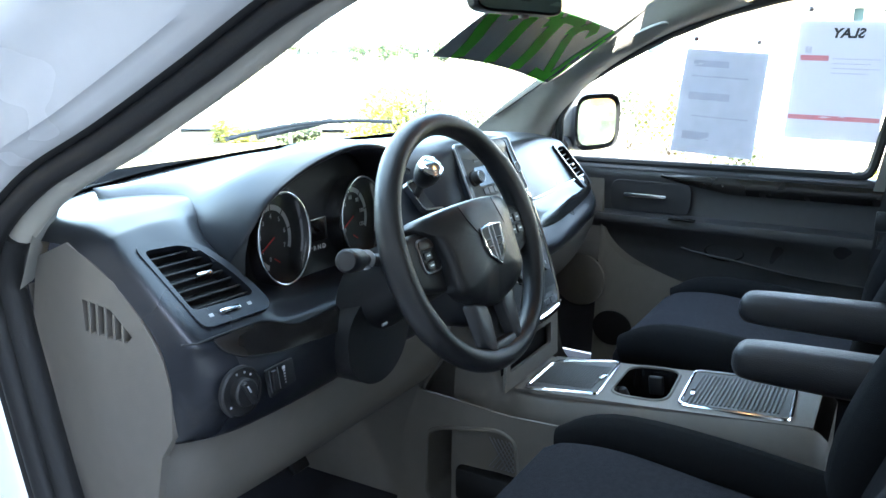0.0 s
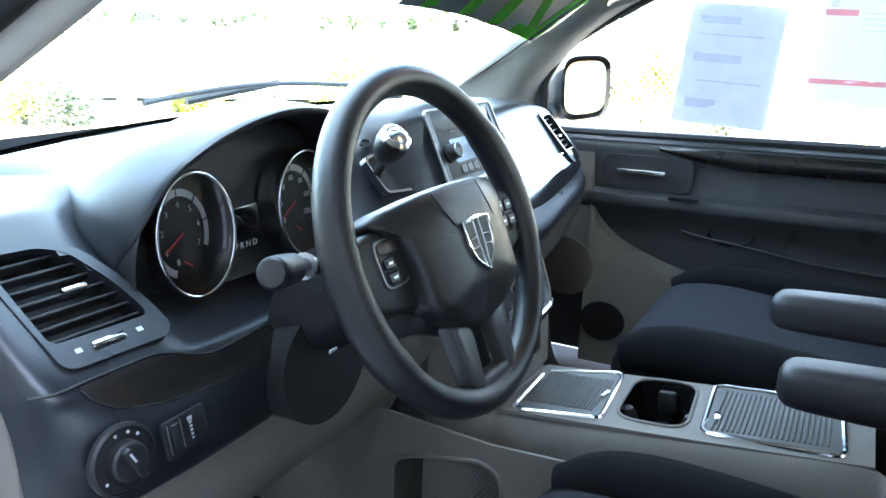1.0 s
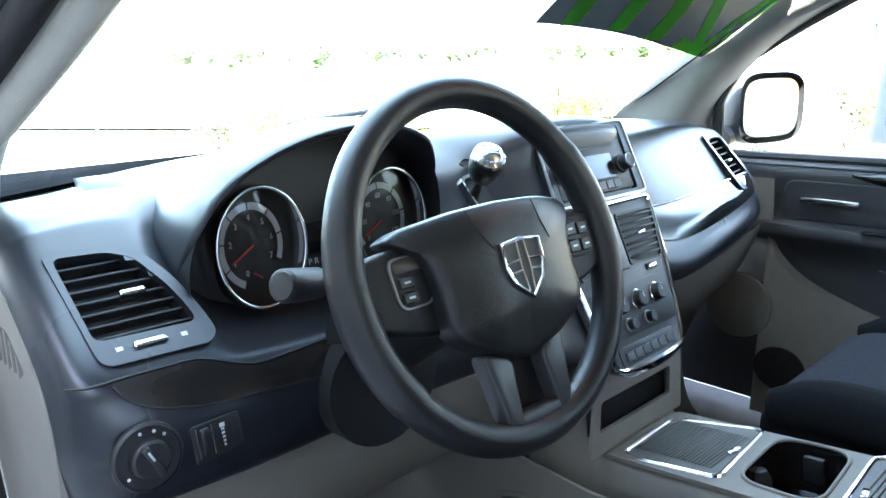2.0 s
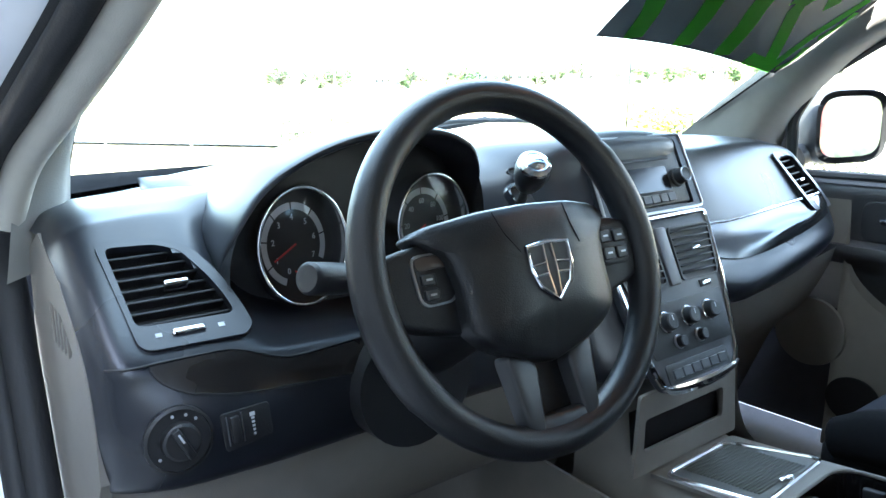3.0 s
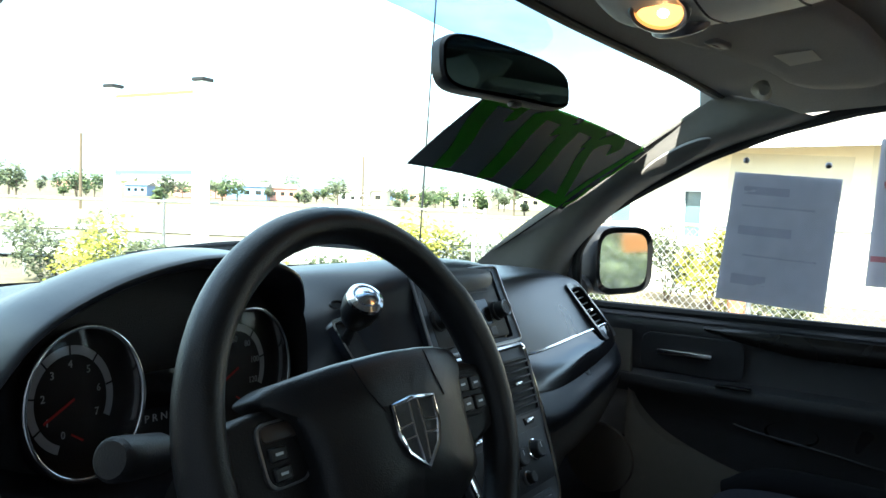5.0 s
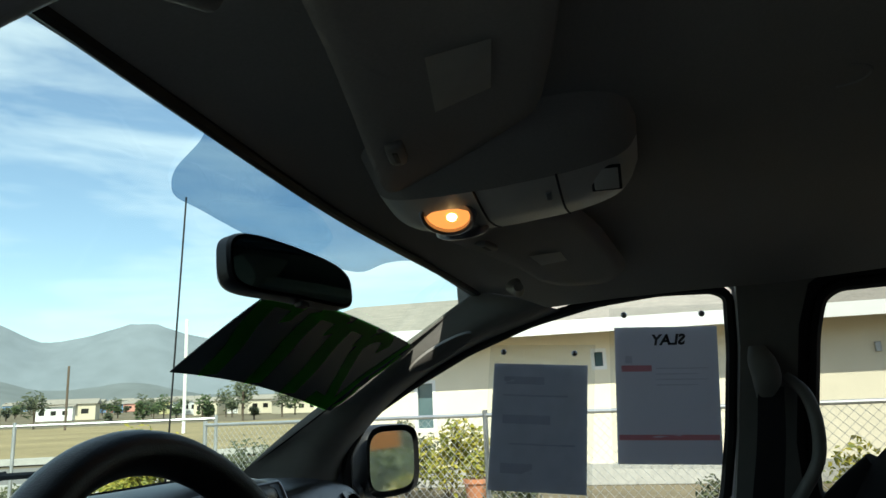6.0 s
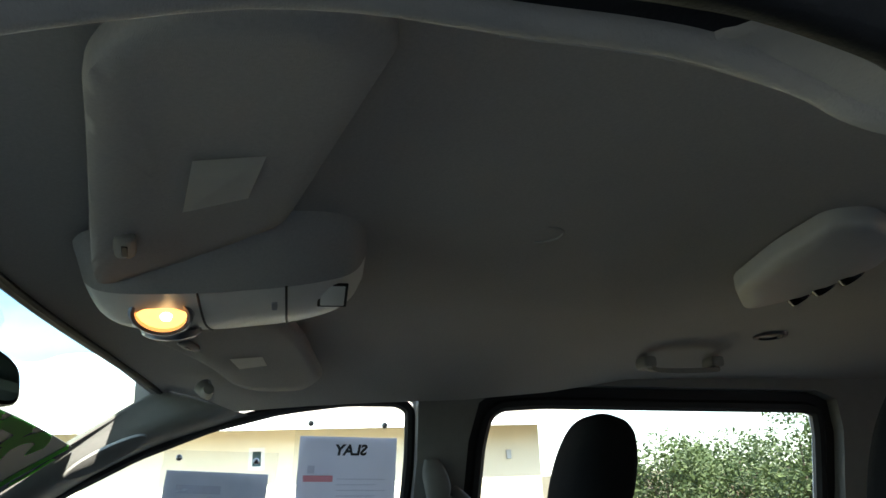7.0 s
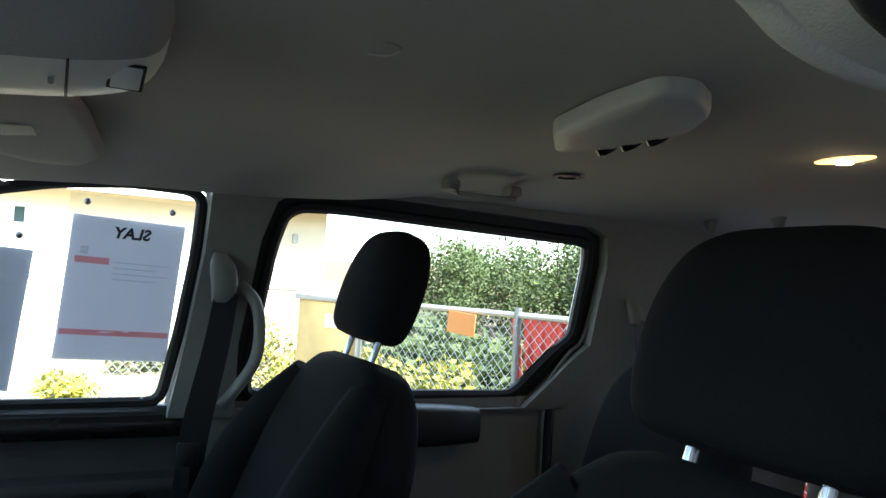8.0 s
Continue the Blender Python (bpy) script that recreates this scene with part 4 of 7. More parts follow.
hub_o = rounded(HUB, 0.010, 4)
layers = []
for sc, dz in ((1.0, -0.026), (1.0, -0.008), (0.985, -0.003), (0.955, 0.0), (0.85, 0.0), (0.70, 0.0), (0.52, 0.0), (0.34, 0.0), (0.17, 0.0), (0.03, 0.0)):
    layers.append([WM @ Vector((x * sc, -0.012 + (y + 0.012) * sc, hub_z(x * sc, -0.012 + (y + 0.012) * sc) + dz)) for x, y in hub_o])
hub = put("airbag_cover", grid(layers, closed=True, caps=True), WHEEL, wheel, "matt black airbag cover", angle=50)
for x0, x1, x2 in ((-0.046, -0.043, -0.030), (0.046, 0.043, 0.050)):
    pts = spline([(x0, 0.050, 0), (x1, 0.028, 0), (x2, 0.008, 0)], 12)
    sub("crease", tube([WM @ Vector((p.x, p.y, hub_z(p.x, p.y) - 0.0001)) for p in pts], 0.0007, 6), RUBBER, hub)
SPOKE = material("grey_spoke_plastic", (0.055, 0.056, 0.060), 0.38, 0.2, var=0.06)
for s in (-1, 1):
    arm = [(s * 0.07, 0.038), (s * 0.146, 0.031), (s * 0.170, 0.020), (s * 0.170, -0.030), (s * 0.150, -0.040), (s * 0.115, -0.050), (s * 0.075, -0.058)]
    sp = pad("spoke", arm if s > 0 else arm[::-1], -0.016, 0.004, SOFT, bevel=0.006, label="black spoke with switches")
    o = [(s * 0.094, 0.0245), (s * 0.134, 0.0245), (s * 0.131, -0.0245), (s * 0.089, -0.0235)]
    o2 = [(s * 0.0965, 0.0225), (s * 0.1318, 0.0225), (s * 0.129, -0.0225), (s * 0.0915, -0.0215)]
    if s > 0:
        o, o2 = [(0.100, 0.0245), (0.150, 0.022), (0.150, -0.0215), (0.104, -0.021)], [(0.102, 0.0228), (0.1485, 0.0205), (0.1485, -0.020), (0.1055, -0.0195)]
    pad("switch_surround", o if s > 0 else o[::-1], 0.003, 0.0065, SATIN if s < 0 else SOFT, sp, bevel=0.001)
    pad("switch_plate", o2 if s > 0 else o2[::-1], 0.004, 0.0075, SOFT, sp, bevel=0.001)
    if s > 0:
        keys = ((0.1155, 0.0105), (0.137, 0.0095), (0.1165, -0.0085), (0.137, -0.009))
    else:
        keys = ((0.1195, 0.0005), (0.1185, -0.0135))
        pad("switch_top", [(-0.1305, 0.0215), (-0.0975, 0.0215), (-0.0955, 0.0095), (-0.1300, 0.0095)], 0.006, 0.0085, material("brown_key", (0.055, 0.040, 0.033), 0.35), sp, bevel=0.001, label="dark brown switch key")
    for u, v in keys:
        sub("button", box(0.017 if s > 0 else 0.016, 0.014 if s > 0 else 0.0105, 0.004, 0.0012, 1, WM @ pose(s * u, v, 0.0085)), WHEEL, sp)
        sub("mark", box(0.007, 0.002, 0.0005, m=WM @ pose(s * u, v, 0.0107)), SATIN, sp)
for s in (-1, 1):
    leg = [(s * 0.020, -0.096), (s * 0.058, -0.082), (s * 0.047, -0.158), (s * 0.028, -0.166)]
    pad("lower_spoke", leg if s > 0 else leg[::-1], -0.008, 0.012, SPOKE, bevel=0.004, label="grey lower spoke")
pad("spoke_bridge", [(-0.046, -0.150), (0.046, -0.150), (0.046, -0.172), (-0.046, -0.172)], -0.008, 0.010, SPOKE, bevel=0.004, label="grey lower spoke bridge")
pad("spoke_back", [(-0.036, -0.085), (0.036, -0.085), (0.034, -0.160), (-0.034, -0.160)], -0.022, -0.014, SOFT, bevel=0.002, label="dark recess between the lower spokes")
# badge: a plain chrome shield with a cross
EM = WM @ Matrix.Translation((0.002, -0.012, 0.0385)) @ Matrix.Diagonal((0.88, 0.88, 1, 1))
shield = [(-0.030, 0.026), (0.0, 0.029), (0.030, 0.026), (0.029, 0.0), (0.022, -0.018), (0.0, -0.036), (-0.022, -0.018), (-0.029, 0.0)]
badge = put("badge", plate(shield, 0.002, EM @ Matrix.Translation((0, 0, -0.001))), SOFT, wheel, "chrome shield badge")
sub("outline", tube([EM @ Vector((x, y, 0.001)) for x, y in shield], 0.0022, 8, closed=True), CHROME, badge)
for s in (-1, 1):
    sub("bar", tube([EM @ Vector((s * 0.006, 0.026, 0.001)), EM @ Vector((s * 0.007, -0.002, 0.001)), EM @ Vector((s * 0.004, -0.030, 0.001))], 0.0013, 6), CHROME, badge)
    sub("bar", tube([EM @ Vector((s * 0.028, 0.004, 0.001)), EM @ Vector((s * 0.008, 0.006, 0.001))], 0.0013, 6), CHROME, badge)
    sub("bar", tube([EM @ Vector((s * 0.027, -0.007, 0.001)), EM @ Vector((s * 0.008, -0.006, 0.001))], 0.0013, 6), CHROME, badge)

column = thing("steering_column", "black plastic steering column shroud with a stalk", "steering column", (-0.432, 0.15, 1.0))
rows = []
for k in range(10):
    f = k / 9
    c = WM @ Vector((0, -0.006 - 0.035 * f, -0.02 - 0.20 * f))
    rows.append([c + Vector((0.066 * (1 + 0.25 * f) * math.cos(a), 0, 0.056 * (1 + 0.35 * f) * math.sin(a))) for a in [2 * math.pi * j / 28 for j in range(28)]])
put("shroud", grid(rows, closed=True, caps=True), SOFT, column)
rows = []
for k in range(8):
    f = k / 7
    rows.append([(-0.465 + (0.080 - 0.01 * f) * math.cos(a), 0.165 + 0.14 * f, 0.945 - 0.02 * f + 0.080 * math.sin(a) * (1 - 0.2 * f) * (1 if math.sin(a) < 0 else 0.9)) for a in [2 * math.pi * j / 28 for j in range(28)]])
put("lower_shroud", grid(rows, closed=True, caps=True), SOFT, column, "rounded lower shroud")
put("tilt_mark", box(0.012, 0.002, 0.004, m=pose(-0.515, 0.118, 0.985, 20, 0, 0)), WHITE, column)
st = [(-0.48, 0.135, 1.075), (-0.53, 0.125, 1.085), (-0.575, 0.112, 1.097), (-0.60, 0.10, 1.104)]
stalk = put("stalk", tube(spline(st, 14), 0.0092, 14), SOFT, column, "black indicator stalk")
sub("stalk_knob", tube([(-0.585, 0.108, 1.100), (-0.592, 0.104, 1.102), (-0.625, 0.090, 1.110), (-0.640, 0.083, 1.114), (-0.643, 0.082, 1.115)], [0.011, 0.0152, 0.0158, 0.0154, 0.0125], 22), SOFT, stalk)
sub("stalk_ring", tube([(-0.555, 0.118, 1.092), (-0.558, 0.117, 1.093)], 0.0142, 16), SATIN, stalk)

# ---- gear lever ----
lever = thing("gear_lever", "black dash gear lever with a chrome-capped knob", "gear lever", (-0.19, 0.27, 1.10))
SB = face_frame((-0.188, 0.264, 1.111), (1, 0, 0), (0, 0.62, 0.78))
bez = [(-0.040, 0.034), (-0.034, -0.030), (0.040, -0.038), (0.052, -0.008), (0.012, 0.040)]
bm = plate(rounded(bez, 0.012), 0.012, SB, holes=[rounded([(p[0] * 0.90, p[1] * 0.87) for p in bez], 0.010)])
put("bezel", bm, CHROME, lever, "chrome bezel", smooth=False)
put("boot", plate(rounded([(p[0] * 0.9, p[1] * 0.85) for p in bez], 0.010), 0.004, SB), RUBBER, lever, smooth=False)
top = Vector((-0.2185, 0.232, 1.166))
base = SB @ Vector((-0.020, 0.004, 0.0))
put("shaft", tube([base, base.lerp(top, 0.5), top], [0.007, 0.006, 0.009], 14), SOFT, lever)
way = (top - base).normalized()
KM = Matrix.Translation(top) @ Vector((0, 0, 1)).rotation_difference(Vector((-0.25, -0.62, 0.70)).normalized()).to_matrix().to_4x4()
kn = put("knob", turned([(0.009, -0.034), (0.016, -0.028), (0.0225, -0.012), (0.025, 0.004), (0.0238, 0.014)], KM, 36), WHEEL, lever, "round black knob")
sub("cap", turned([(0.0238, 0.013), (0.0230, 0.018), (0.0175, 0.0215), (0.0170, 0.0195), (0.0142, 0.0195), (0.0138, 0.0215), (0.0065, 0.0232), (0, 0.0238)], KM, 36), CHROME, kn, "chrome cap")

sm_d = face_frame((-0.194, 0.296, 1.160), (1, 0, 0), (0, 0.62, 0.78))
put("light_sensor", turned([(0.014, 0.0), (0.013, 0.003), (0.010, 0.003), (0.009, 0.0005), (0, 0.0005)], sm_d @ Matrix.Diagonal((1, 0.5, 1, 1)), 24), RUBBER, dashboard, "small oval dark recess")

# ---- centre console ----
console = thing("centre_console", "light grey-beige centre console with trays and cup holders", "console", (0.015, -0.15, 0.42))
CX = 0.015
prof = [(0.235, 0.845, 0.118), (0.165, 0.79, 0.112), (0.135, 0.745, 0.108), (0.105, 0.718, 0.108), (0.0, 0.727, 0.108), (-0.15, 0.744, 0.113), (-0.30, 0.759, 0.113), (-0.40, 0.769, 0.112), (-0.435, 0.768, 0.110), (-0.455, 0.75, 0.104)]
rows = []
for (y, z, w) in [(p.x, p.y, p.z) for p in spline([(a, b, c) for a, b, c in prof], 46)]:
    row = []
    zb = 0.42
    for s, k in ((-1, 0), (-1, 1), (-1, 2), (-1, 3), (-1, 4), (1, 4), (1, 3), (1, 2), (1, 1), (1, 0)):
        dx, zz = ((w + 0.030, zb), (w + 0.022, zb + 0.5 * (z - zb)), (w + 0.006, z - 0.05), (w, z - 0.016), (w - 0.014, z))[k]
        row.append((CX + s * dx, y, zz))
    rows.append(row)
shell = bmesh.new()
vs = [[shell.verts.new(p) for p in r] for r in rows]
for p, q in zip(vs, vs[1:]):
    for k in range(9):
        if k == 4 and p[0].co.y < 0.108:
            continue
        shell.faces.new((p[k], p[k + 1], q[k + 1], q[k]))
shell.faces.new(vs[-1])
body = put("body", shell, BEIGE, console, angle=60)
# openings are shown by inset wells on the top
top_m = face_frame((CX, -0.15, 0.745), (1, 0, 0), (0, 1, -0.10))


def tray(y0, y1, x0, x1, ribs, along):
    o = [(-0.085, 0.094), (0.097, 0.108), (0.062, 0.245), (-0.098, 0.241)] if along else [(x0 - 0.008, y0), (x1, y0 + 0.010), (x1 + 0.006, y1 + 0.010), (x0, y1)]
    t = put("tray", plate(rounded(o, 0.020), 0.0025, top_m), TRAY, console, "ribbed grey sliding tray cover in a chrome frame", smooth=False)
    sub("frame", tube([top_m @ Vector((x, y, 0.002)) for x, y in rounded(o, 0.020)], 0.0042, 8, closed=True), CHROME, t, "chrome frame")
    for k in range(ribs):
        y = y0 + 0.022 + (y1 - y0 - 0.034) * k / (ribs - 1)
        sub("rib", box(x1 - x0 - 0.030, 0.0036, 0.003, 0.001, 1, top_m @ pose((x0 + x1) / 2 + (0.004 if along else 0), y, 0.0032)), TRAY, t)
    return t


t1 = tray(0.094, 0.245, -0.083, 0.070, 22, True)
sub("slide", box(0.008, 0.026, 0.006, 0.002, 2, top_m @ pose(0.000, 0.112, 0.005, 0, 0, 80)), CHROME, t1)
t2 = tray(-0.247, -0.058, -0.080, 0.090, 22, False)
sub("slide", box(0.026, 0.009, 0.006, 0.002, 2, top_m @ pose(-0.025, -0.072, 0.005, 0, 0, 10)), CHROME, t2)
cup_o = rounded([(-0.078, -0.036), (0.092, -0.024), (0.092, 0.084), (-0.070, 0.078)], 0.040, 8)
top_o = [(-0.098, -0.282), (0.098, -0.282), (0.099, 0.0), (0.098, 0.255), (-0.104, 0.262), (-0.104, 0.0)]
put("top_panel", plate(top_o, 0.006, top_m @ Matrix.Translation((0, 0, -0.0055)), holes=[cup_o]), BEIGE, console, "light beige console top", smooth=False)
cups = put("cup_holder", tube([top_m @ Vector((x, y, 0.001)) for x, y in cup_o], 0.003, 8, closed=True), BEIGE, console, "black double cup holder")
sub("well", grid([[top_m @ Vector((x * s, (y - 0.026) * s + 0.026, z)) for x, y in cup_o] for s, z in ((1.0, 0.0), (0.985, -0.01), (0.95, -0.075), (0.8, -0.080), (0.05, -0.080))], closed=True), GLOSS, cups, "dark glossy cup well")
for u, v in ((0.008, -0.026), (0.008, 0.078)):
    sub("divider", turned([(0.020, 0.0), (0.016, 0.05), (0.010, 0.062), (0, 0.064)], top_m @ Matrix.Translation((u, v, -0.080)), 16), SOFT, cups)
for u in (-0.05, 0.042):
    sub("spring_pad", box(0.012, 0.030, 0.04, 0.004, 2, top_m @ pose(u * 1.55 + 0.008, 0.026, -0.03)), SOFT, cups)
# beige fascia round the storage slot under the stack, and its flared cheeks
fas = face_frame((0.0, 0.118, 0.0), (1, 0, 0), (0, 0.0, 1))
put("slot_fascia", plate(rounded([(-0.128, 0.722), (0.134, 0.722), (0.122, 0.846), (-0.116, 0.846)], 0.006), 0.006, fas, holes=[rounded([(-0.106, 0.758), (0.094, 0.758), (0.092, 0.808), (-0.104, 0.808)], 0.008)]), BEIGE, console, "light beige fascia round the storage slot", smooth=False)
for sg in (-1, 1):
    cheek = [[(0.008 + sg * (0.122 + 0.003 * j), 0.114 + 0.06 * j, 0.846), (0.008 + sg * (0.128 + 0.004 * j), 0.112 + 0.06 * j, 0.78), (0.008 + sg * (0.150 + 0.006 * j), 0.108 + 0.06 * j, 0.72), (0.008 + sg * (0.188 + 0.008 * j), 0.100 + 0.06 * j, 0.66), (0.008 + sg * (0.200 + 0.010 * j), 0.100 + 0.06 * j, 0.50)] for j in range(4)]
    if sg > 0:
        put("cheek", grid(skin(cheek, 12, 16)), BEIGE, console, "light beige flared side below the stack")
# storage slot under the stack: a flat black sheet paints its shaded depth
slot = [(-0.115, 0.128, 0.750), (0.105, 0.128, 0.750), (0.105, 0.134, 0.815), (-0.115, 0.134, 0.815)]
b = bmesh.new()
b.faces.new([b.verts.new(p) for p in slot])
bmesh.ops.solidify(b, geom=b.faces[:], thickness=0.006)
put("slot_shade_sheet", b, RUBBER, console, "black sheet for the shade inside the storage slot", smooth=False)
# driver-side pocket with a net
pk = rounded([(-0.285, 0.450), (-0.278, 0.610), (-0.240, 0.628), (-0.110, 0.655), (-0.075, 0.640), (-0.055, 0.450)], 0.03)
pm = face_frame((-0.150, 0, 0), (0, -1, 0), (0, 0, 1))
side_o = [(-0.36, 0.42), (-0.34, 0.60), (-0.30, 0.70), (-0.09, 0.690), (0.10, 0.702), (0.30, 0.712), (0.30, 0.42)]
pocket = put("side_panel", plate(side_o, 0.006, pm, holes=[pk]), BEIGE, console, "light beige console side with a recessed pocket", smooth=False)
sub("pocket_rim", tube([pm @ Vector((x, y, 0.005)) for x, y in pk], 0.005, 8, closed=True), BEIGE, pocket)
mid = Vector((-0.17, 0.54))
sub("pocket_well", grid([[pm @ Vector((mid.x + (x - mid.x) * q, mid.y + (y - mid.y) * q, z)) for x, y in pk] for q, z in ((1.0, 0.004), (0.97, -0.03), (0.93, -0.085), (0.80, -0.095), (0.3, -0.097), (0.02, -0.097))], closed=True), BEIGE, pocket, "light beige pocket well")
sub("pocket_mat", box(0.075, 0.15, 0.075, 0.010, 2, pose(-0.108, 0.145, 0.500)), RUBBER, pocket, "black rubber mat in the pocket")
cut = bmesh.new()
cut.from_mesh(body.data)
low_z = 0.70 - max(0.0, console.location.z)
mids = [(f, f.calc_center_median()) for f in cut.faces]
bmesh.ops.delete(cut, geom=[f for f, c in mids if c.x < -0.07 and c.z < low_z and -0.3 < c.y < 0.36], context="FACES")
cut.to_mesh(body.data)
cut.free()
net = bmesh.new()
for k in range(7):
    for sgn in (-1, 1):
        tube([pm @ Vector((-0.118 + 0.009 * k - sgn * 0.022, 0.625, -0.012)), pm @ Vector((-0.118 + 0.009 * k + sgn * 0.022, 0.560, -0.012))], 0.0012, 4, bm=net)
sub("net", net, SATIN, pocket, "stretched storage net", smooth=False)
put("tunnel_side", grid(skin([[(-0.152, 0.335, 0.42), (-0.150, 0.325, 0.60), (-0.140, 0.28, 0.72), (-0.122, 0.20, 0.84)], [(-0.14, 0.35, 0.42), (-0.14, 0.35, 0.6), (-0.13, 0.33, 0.74), (-0.125, 0.30, 0.86)], [(-0.16, 0.76, 0.42), (-0.16, 0.72, 0.55), (-0.15, 0.62, 0.66), (-0.14, 0.48, 0.72)]], 20, 20)), BEIGE, console, "light beige tunnel side beside the pedals")
put("tunnel_side", grid(skin([[(0.16, 0.10, 0.42), (0.158, 0.12, 0.60), (0.142, 0.14, 0.745), (0.140, 0.20, 0.84)], [(0.17, 0.35, 0.42), (0.17, 0.35, 0.6), (0.16, 0.33, 0.74), (0.155, 0.30, 0.86)], [(0.19, 0.76, 0.42), (0.19, 0.72, 0.55), (0.18, 0.62, 0.66), (0.17, 0.48, 0.72)]], 20, 20)), BEIGE, console, "light beige tunnel side in the passenger footwell")


# ---- seats ----
def cushion(rows_in, seg=28):
    """A padded form through rounded sections: centre, half width, half height, its two axes."""
    rows = []
    for c, a, b, ax, ay, e in rows_in:
        c, ax, ay = Vector(c), Vector(ax), Vector(ay)
        r = []
        for k in range(seg):
            t = 2 * math.pi * k / seg
            cs, sn = math.cos(t), math.sin(t)
            r.append(c + ax * a * math.copysign(abs(cs) ** e, cs) + ay * b * math.copysign(abs(sn) ** e, sn))
        rows.append(r)
    fine = [spline([r[j] for r in rows], len(rows) * 4) for j in range(seg)]
    return grid([[fine[j][i] for j in range(seg)] for i in range(len(rows) * 4)], closed=True, caps=True)


def seat(x0, y0, by, dz, hd, arm, label, tall=1.0, low=-0.110, wide=1.0):
    s = thing("front_seat", label, "seat", (x0, y0 - 0.35, 0.42), "front seats")
    ex, ez = (1, 0, 0), (0, 0, 1)
    X, Z = Vector(ex), Vector(ez)
    rows = []
    for f, hw, top, th in ((0.0, 0.20, 0.655, 0.02), (0.012, 0.225, 0.680, 0.05), (0.05, 0.245, 0.705, 0.075), (0.14, 0.255, 0.715, 0.085), (0.30, 0.26, 0.700, 0.085), (0.46, 0.255, 0.685, 0.085), (0.54, 0.245, 0.68, 0.08)):
        rows.append(((x0, y0 - f * 1.12, top - th + dz), hw, th, X, Z, 0.45))
    cu = put("cushion", cushion(rows), SEAT, s, "charcoal cloth seat cushion")
    # side bolsters and lighter centre panel
    for sg in (-1, 1):
        pts = [(x0 + sg * 0.215, y0 - 0.03, 0.672 + dz), (x0 + sg * 0.222, y0 - 0.12, 0.700 + dz), (x0 + sg * 0.225, y0 - 0.30, 0.700 + dz), (x0 + sg * 0.225, y0 - 0.55, 0.69 + dz)]
        sub("bolster", tube(spline(pts, 16), [0.034 + 0.016 * math.sin(math.pi * k / 15) for k in range(16)], 14), SEAT, cu)
    panel = [[(x0 + u, y0 - f * 1.1, z + 0.004 + dz) for f, z in ((0.02, 0.690), (0.06, 0.711), (0.15, 0.720), (0.30, 0.705), (0.50, 0.688))] for u in (-0.155, -0.08, 0, 0.08, 0.155)]
    sub("centre_panel", grid(skin(panel, 16, 24)), INSERT, cu, "lighter woven centre panel")
    put("seat_base", box(0.44, 0.46, 0.20, 0.03, 2, Matrix.Translation((x0, y0 - 0.32, 0.535))), SOFT, s, "black plastic seat base")
    # backrest
    rows = []
    lean = Vector((0, -0.33, 0.944))
    fwd = Vector((0, 0.944, 0.33))
    for f, hw, th in ((0.0, 0.235, 0.085), (0.12, 0.255, 0.092), (0.26, 0.262, 0.092), (0.40, 0.252, 0.086), (0.50, 0.215, 0.074), (0.56, 0.160, 0.056), (0.58, 0.11, 0.035)):
        rows.append((Vector((x0, by, 0.66)) + lean * f * tall, hw, th, X, fwd, 0.5))
    ba = put("backrest", cushion(rows), SEAT, s, "charcoal cloth backrest")
    panel = [[Vector((x0 + u * w, by, 0.66)) + lean * f * tall + fwd * d for f, d, w in ((0.04, 0.080, 1), (0.15, 0.086, 1), (0.30, 0.086, 1), (0.42, 0.081, 0.95), (0.50, 0.070, 0.8))] for u in (-0.15, -0.08, 0, 0.08, 0.15)]
    sub("centre_panel", grid(skin(panel, 16, 24)), INSERT, ba, "lighter woven centre panel")
    for sg in (-1, 1):
        pts = [Vector((x0 + sg * wd, by, 0.66)) + lean * f * tall + fwd * q for f, q, wd in ((0.03, 0.075, 0.215), (0.15, 0.095, 0.225), (0.30, 0.090, 0.225), (0.42, 0.065, 0.205), (0.52, 0.035, 0.165))]
        sub("bolster", tube(spline(pts, 18), [0.030 + 0.028 * math.sin(math.pi * (k + 2) / 21) for k in range(18)], 14), SEAT, ba)
    # headrest on two posts
    hc = Vector((x0, by, 0.66)) + lean * hd
    rows = []
    for f, hw, th in ((-0.110, 0.075, 0.022), (-0.104, 0.105, 0.040), (-0.08, 0.122, 0.053), (-0.02, 0.130, 0.058), (0.04, 0.128, 0.055), (0.085, 0.112, 0.046), (0.108, 0.085, 0.033), (0.116, 0.055, 0.018)):
        f = f * low / -0.110 if f < 0 else f
        rows.append((hc + lean * f + fwd * (0.02 + 0.02 * f), hw * wide, th, X, fwd, 0.62))
    put("headrest", cushion(rows), SEAT, s, "padded charcoal cloth headrest")
    for sg in (-1, 1):
        a = hc + Vector((sg * 0.068, 0, 0)) + fwd * 0.015
        put("headrest_post", tube([a - lean * 0.23, a - lean * 0.06], 0.0065, 12), CHROME, s, "chrome headrest post")
    # folding armrest on the inboard side
    ax, ay, az = arm
    rows = []
    for f, hw, th in ((0.0, 0.016, 0.012), (0.008, 0.028, 0.024), (0.03, 0.034, 0.031), (0.12, 0.036, 0.034), (0.26, 0.036, 0.036), (0.36, 0.034, 0.040)):
        rows.append((Vector((ax, ay - f, az + 0.02 * f)), hw, th, X, Z, 0.6))
    put("armrest", cushion(rows, 20), VINYL, s, "black vinyl folding armrest")
    return s


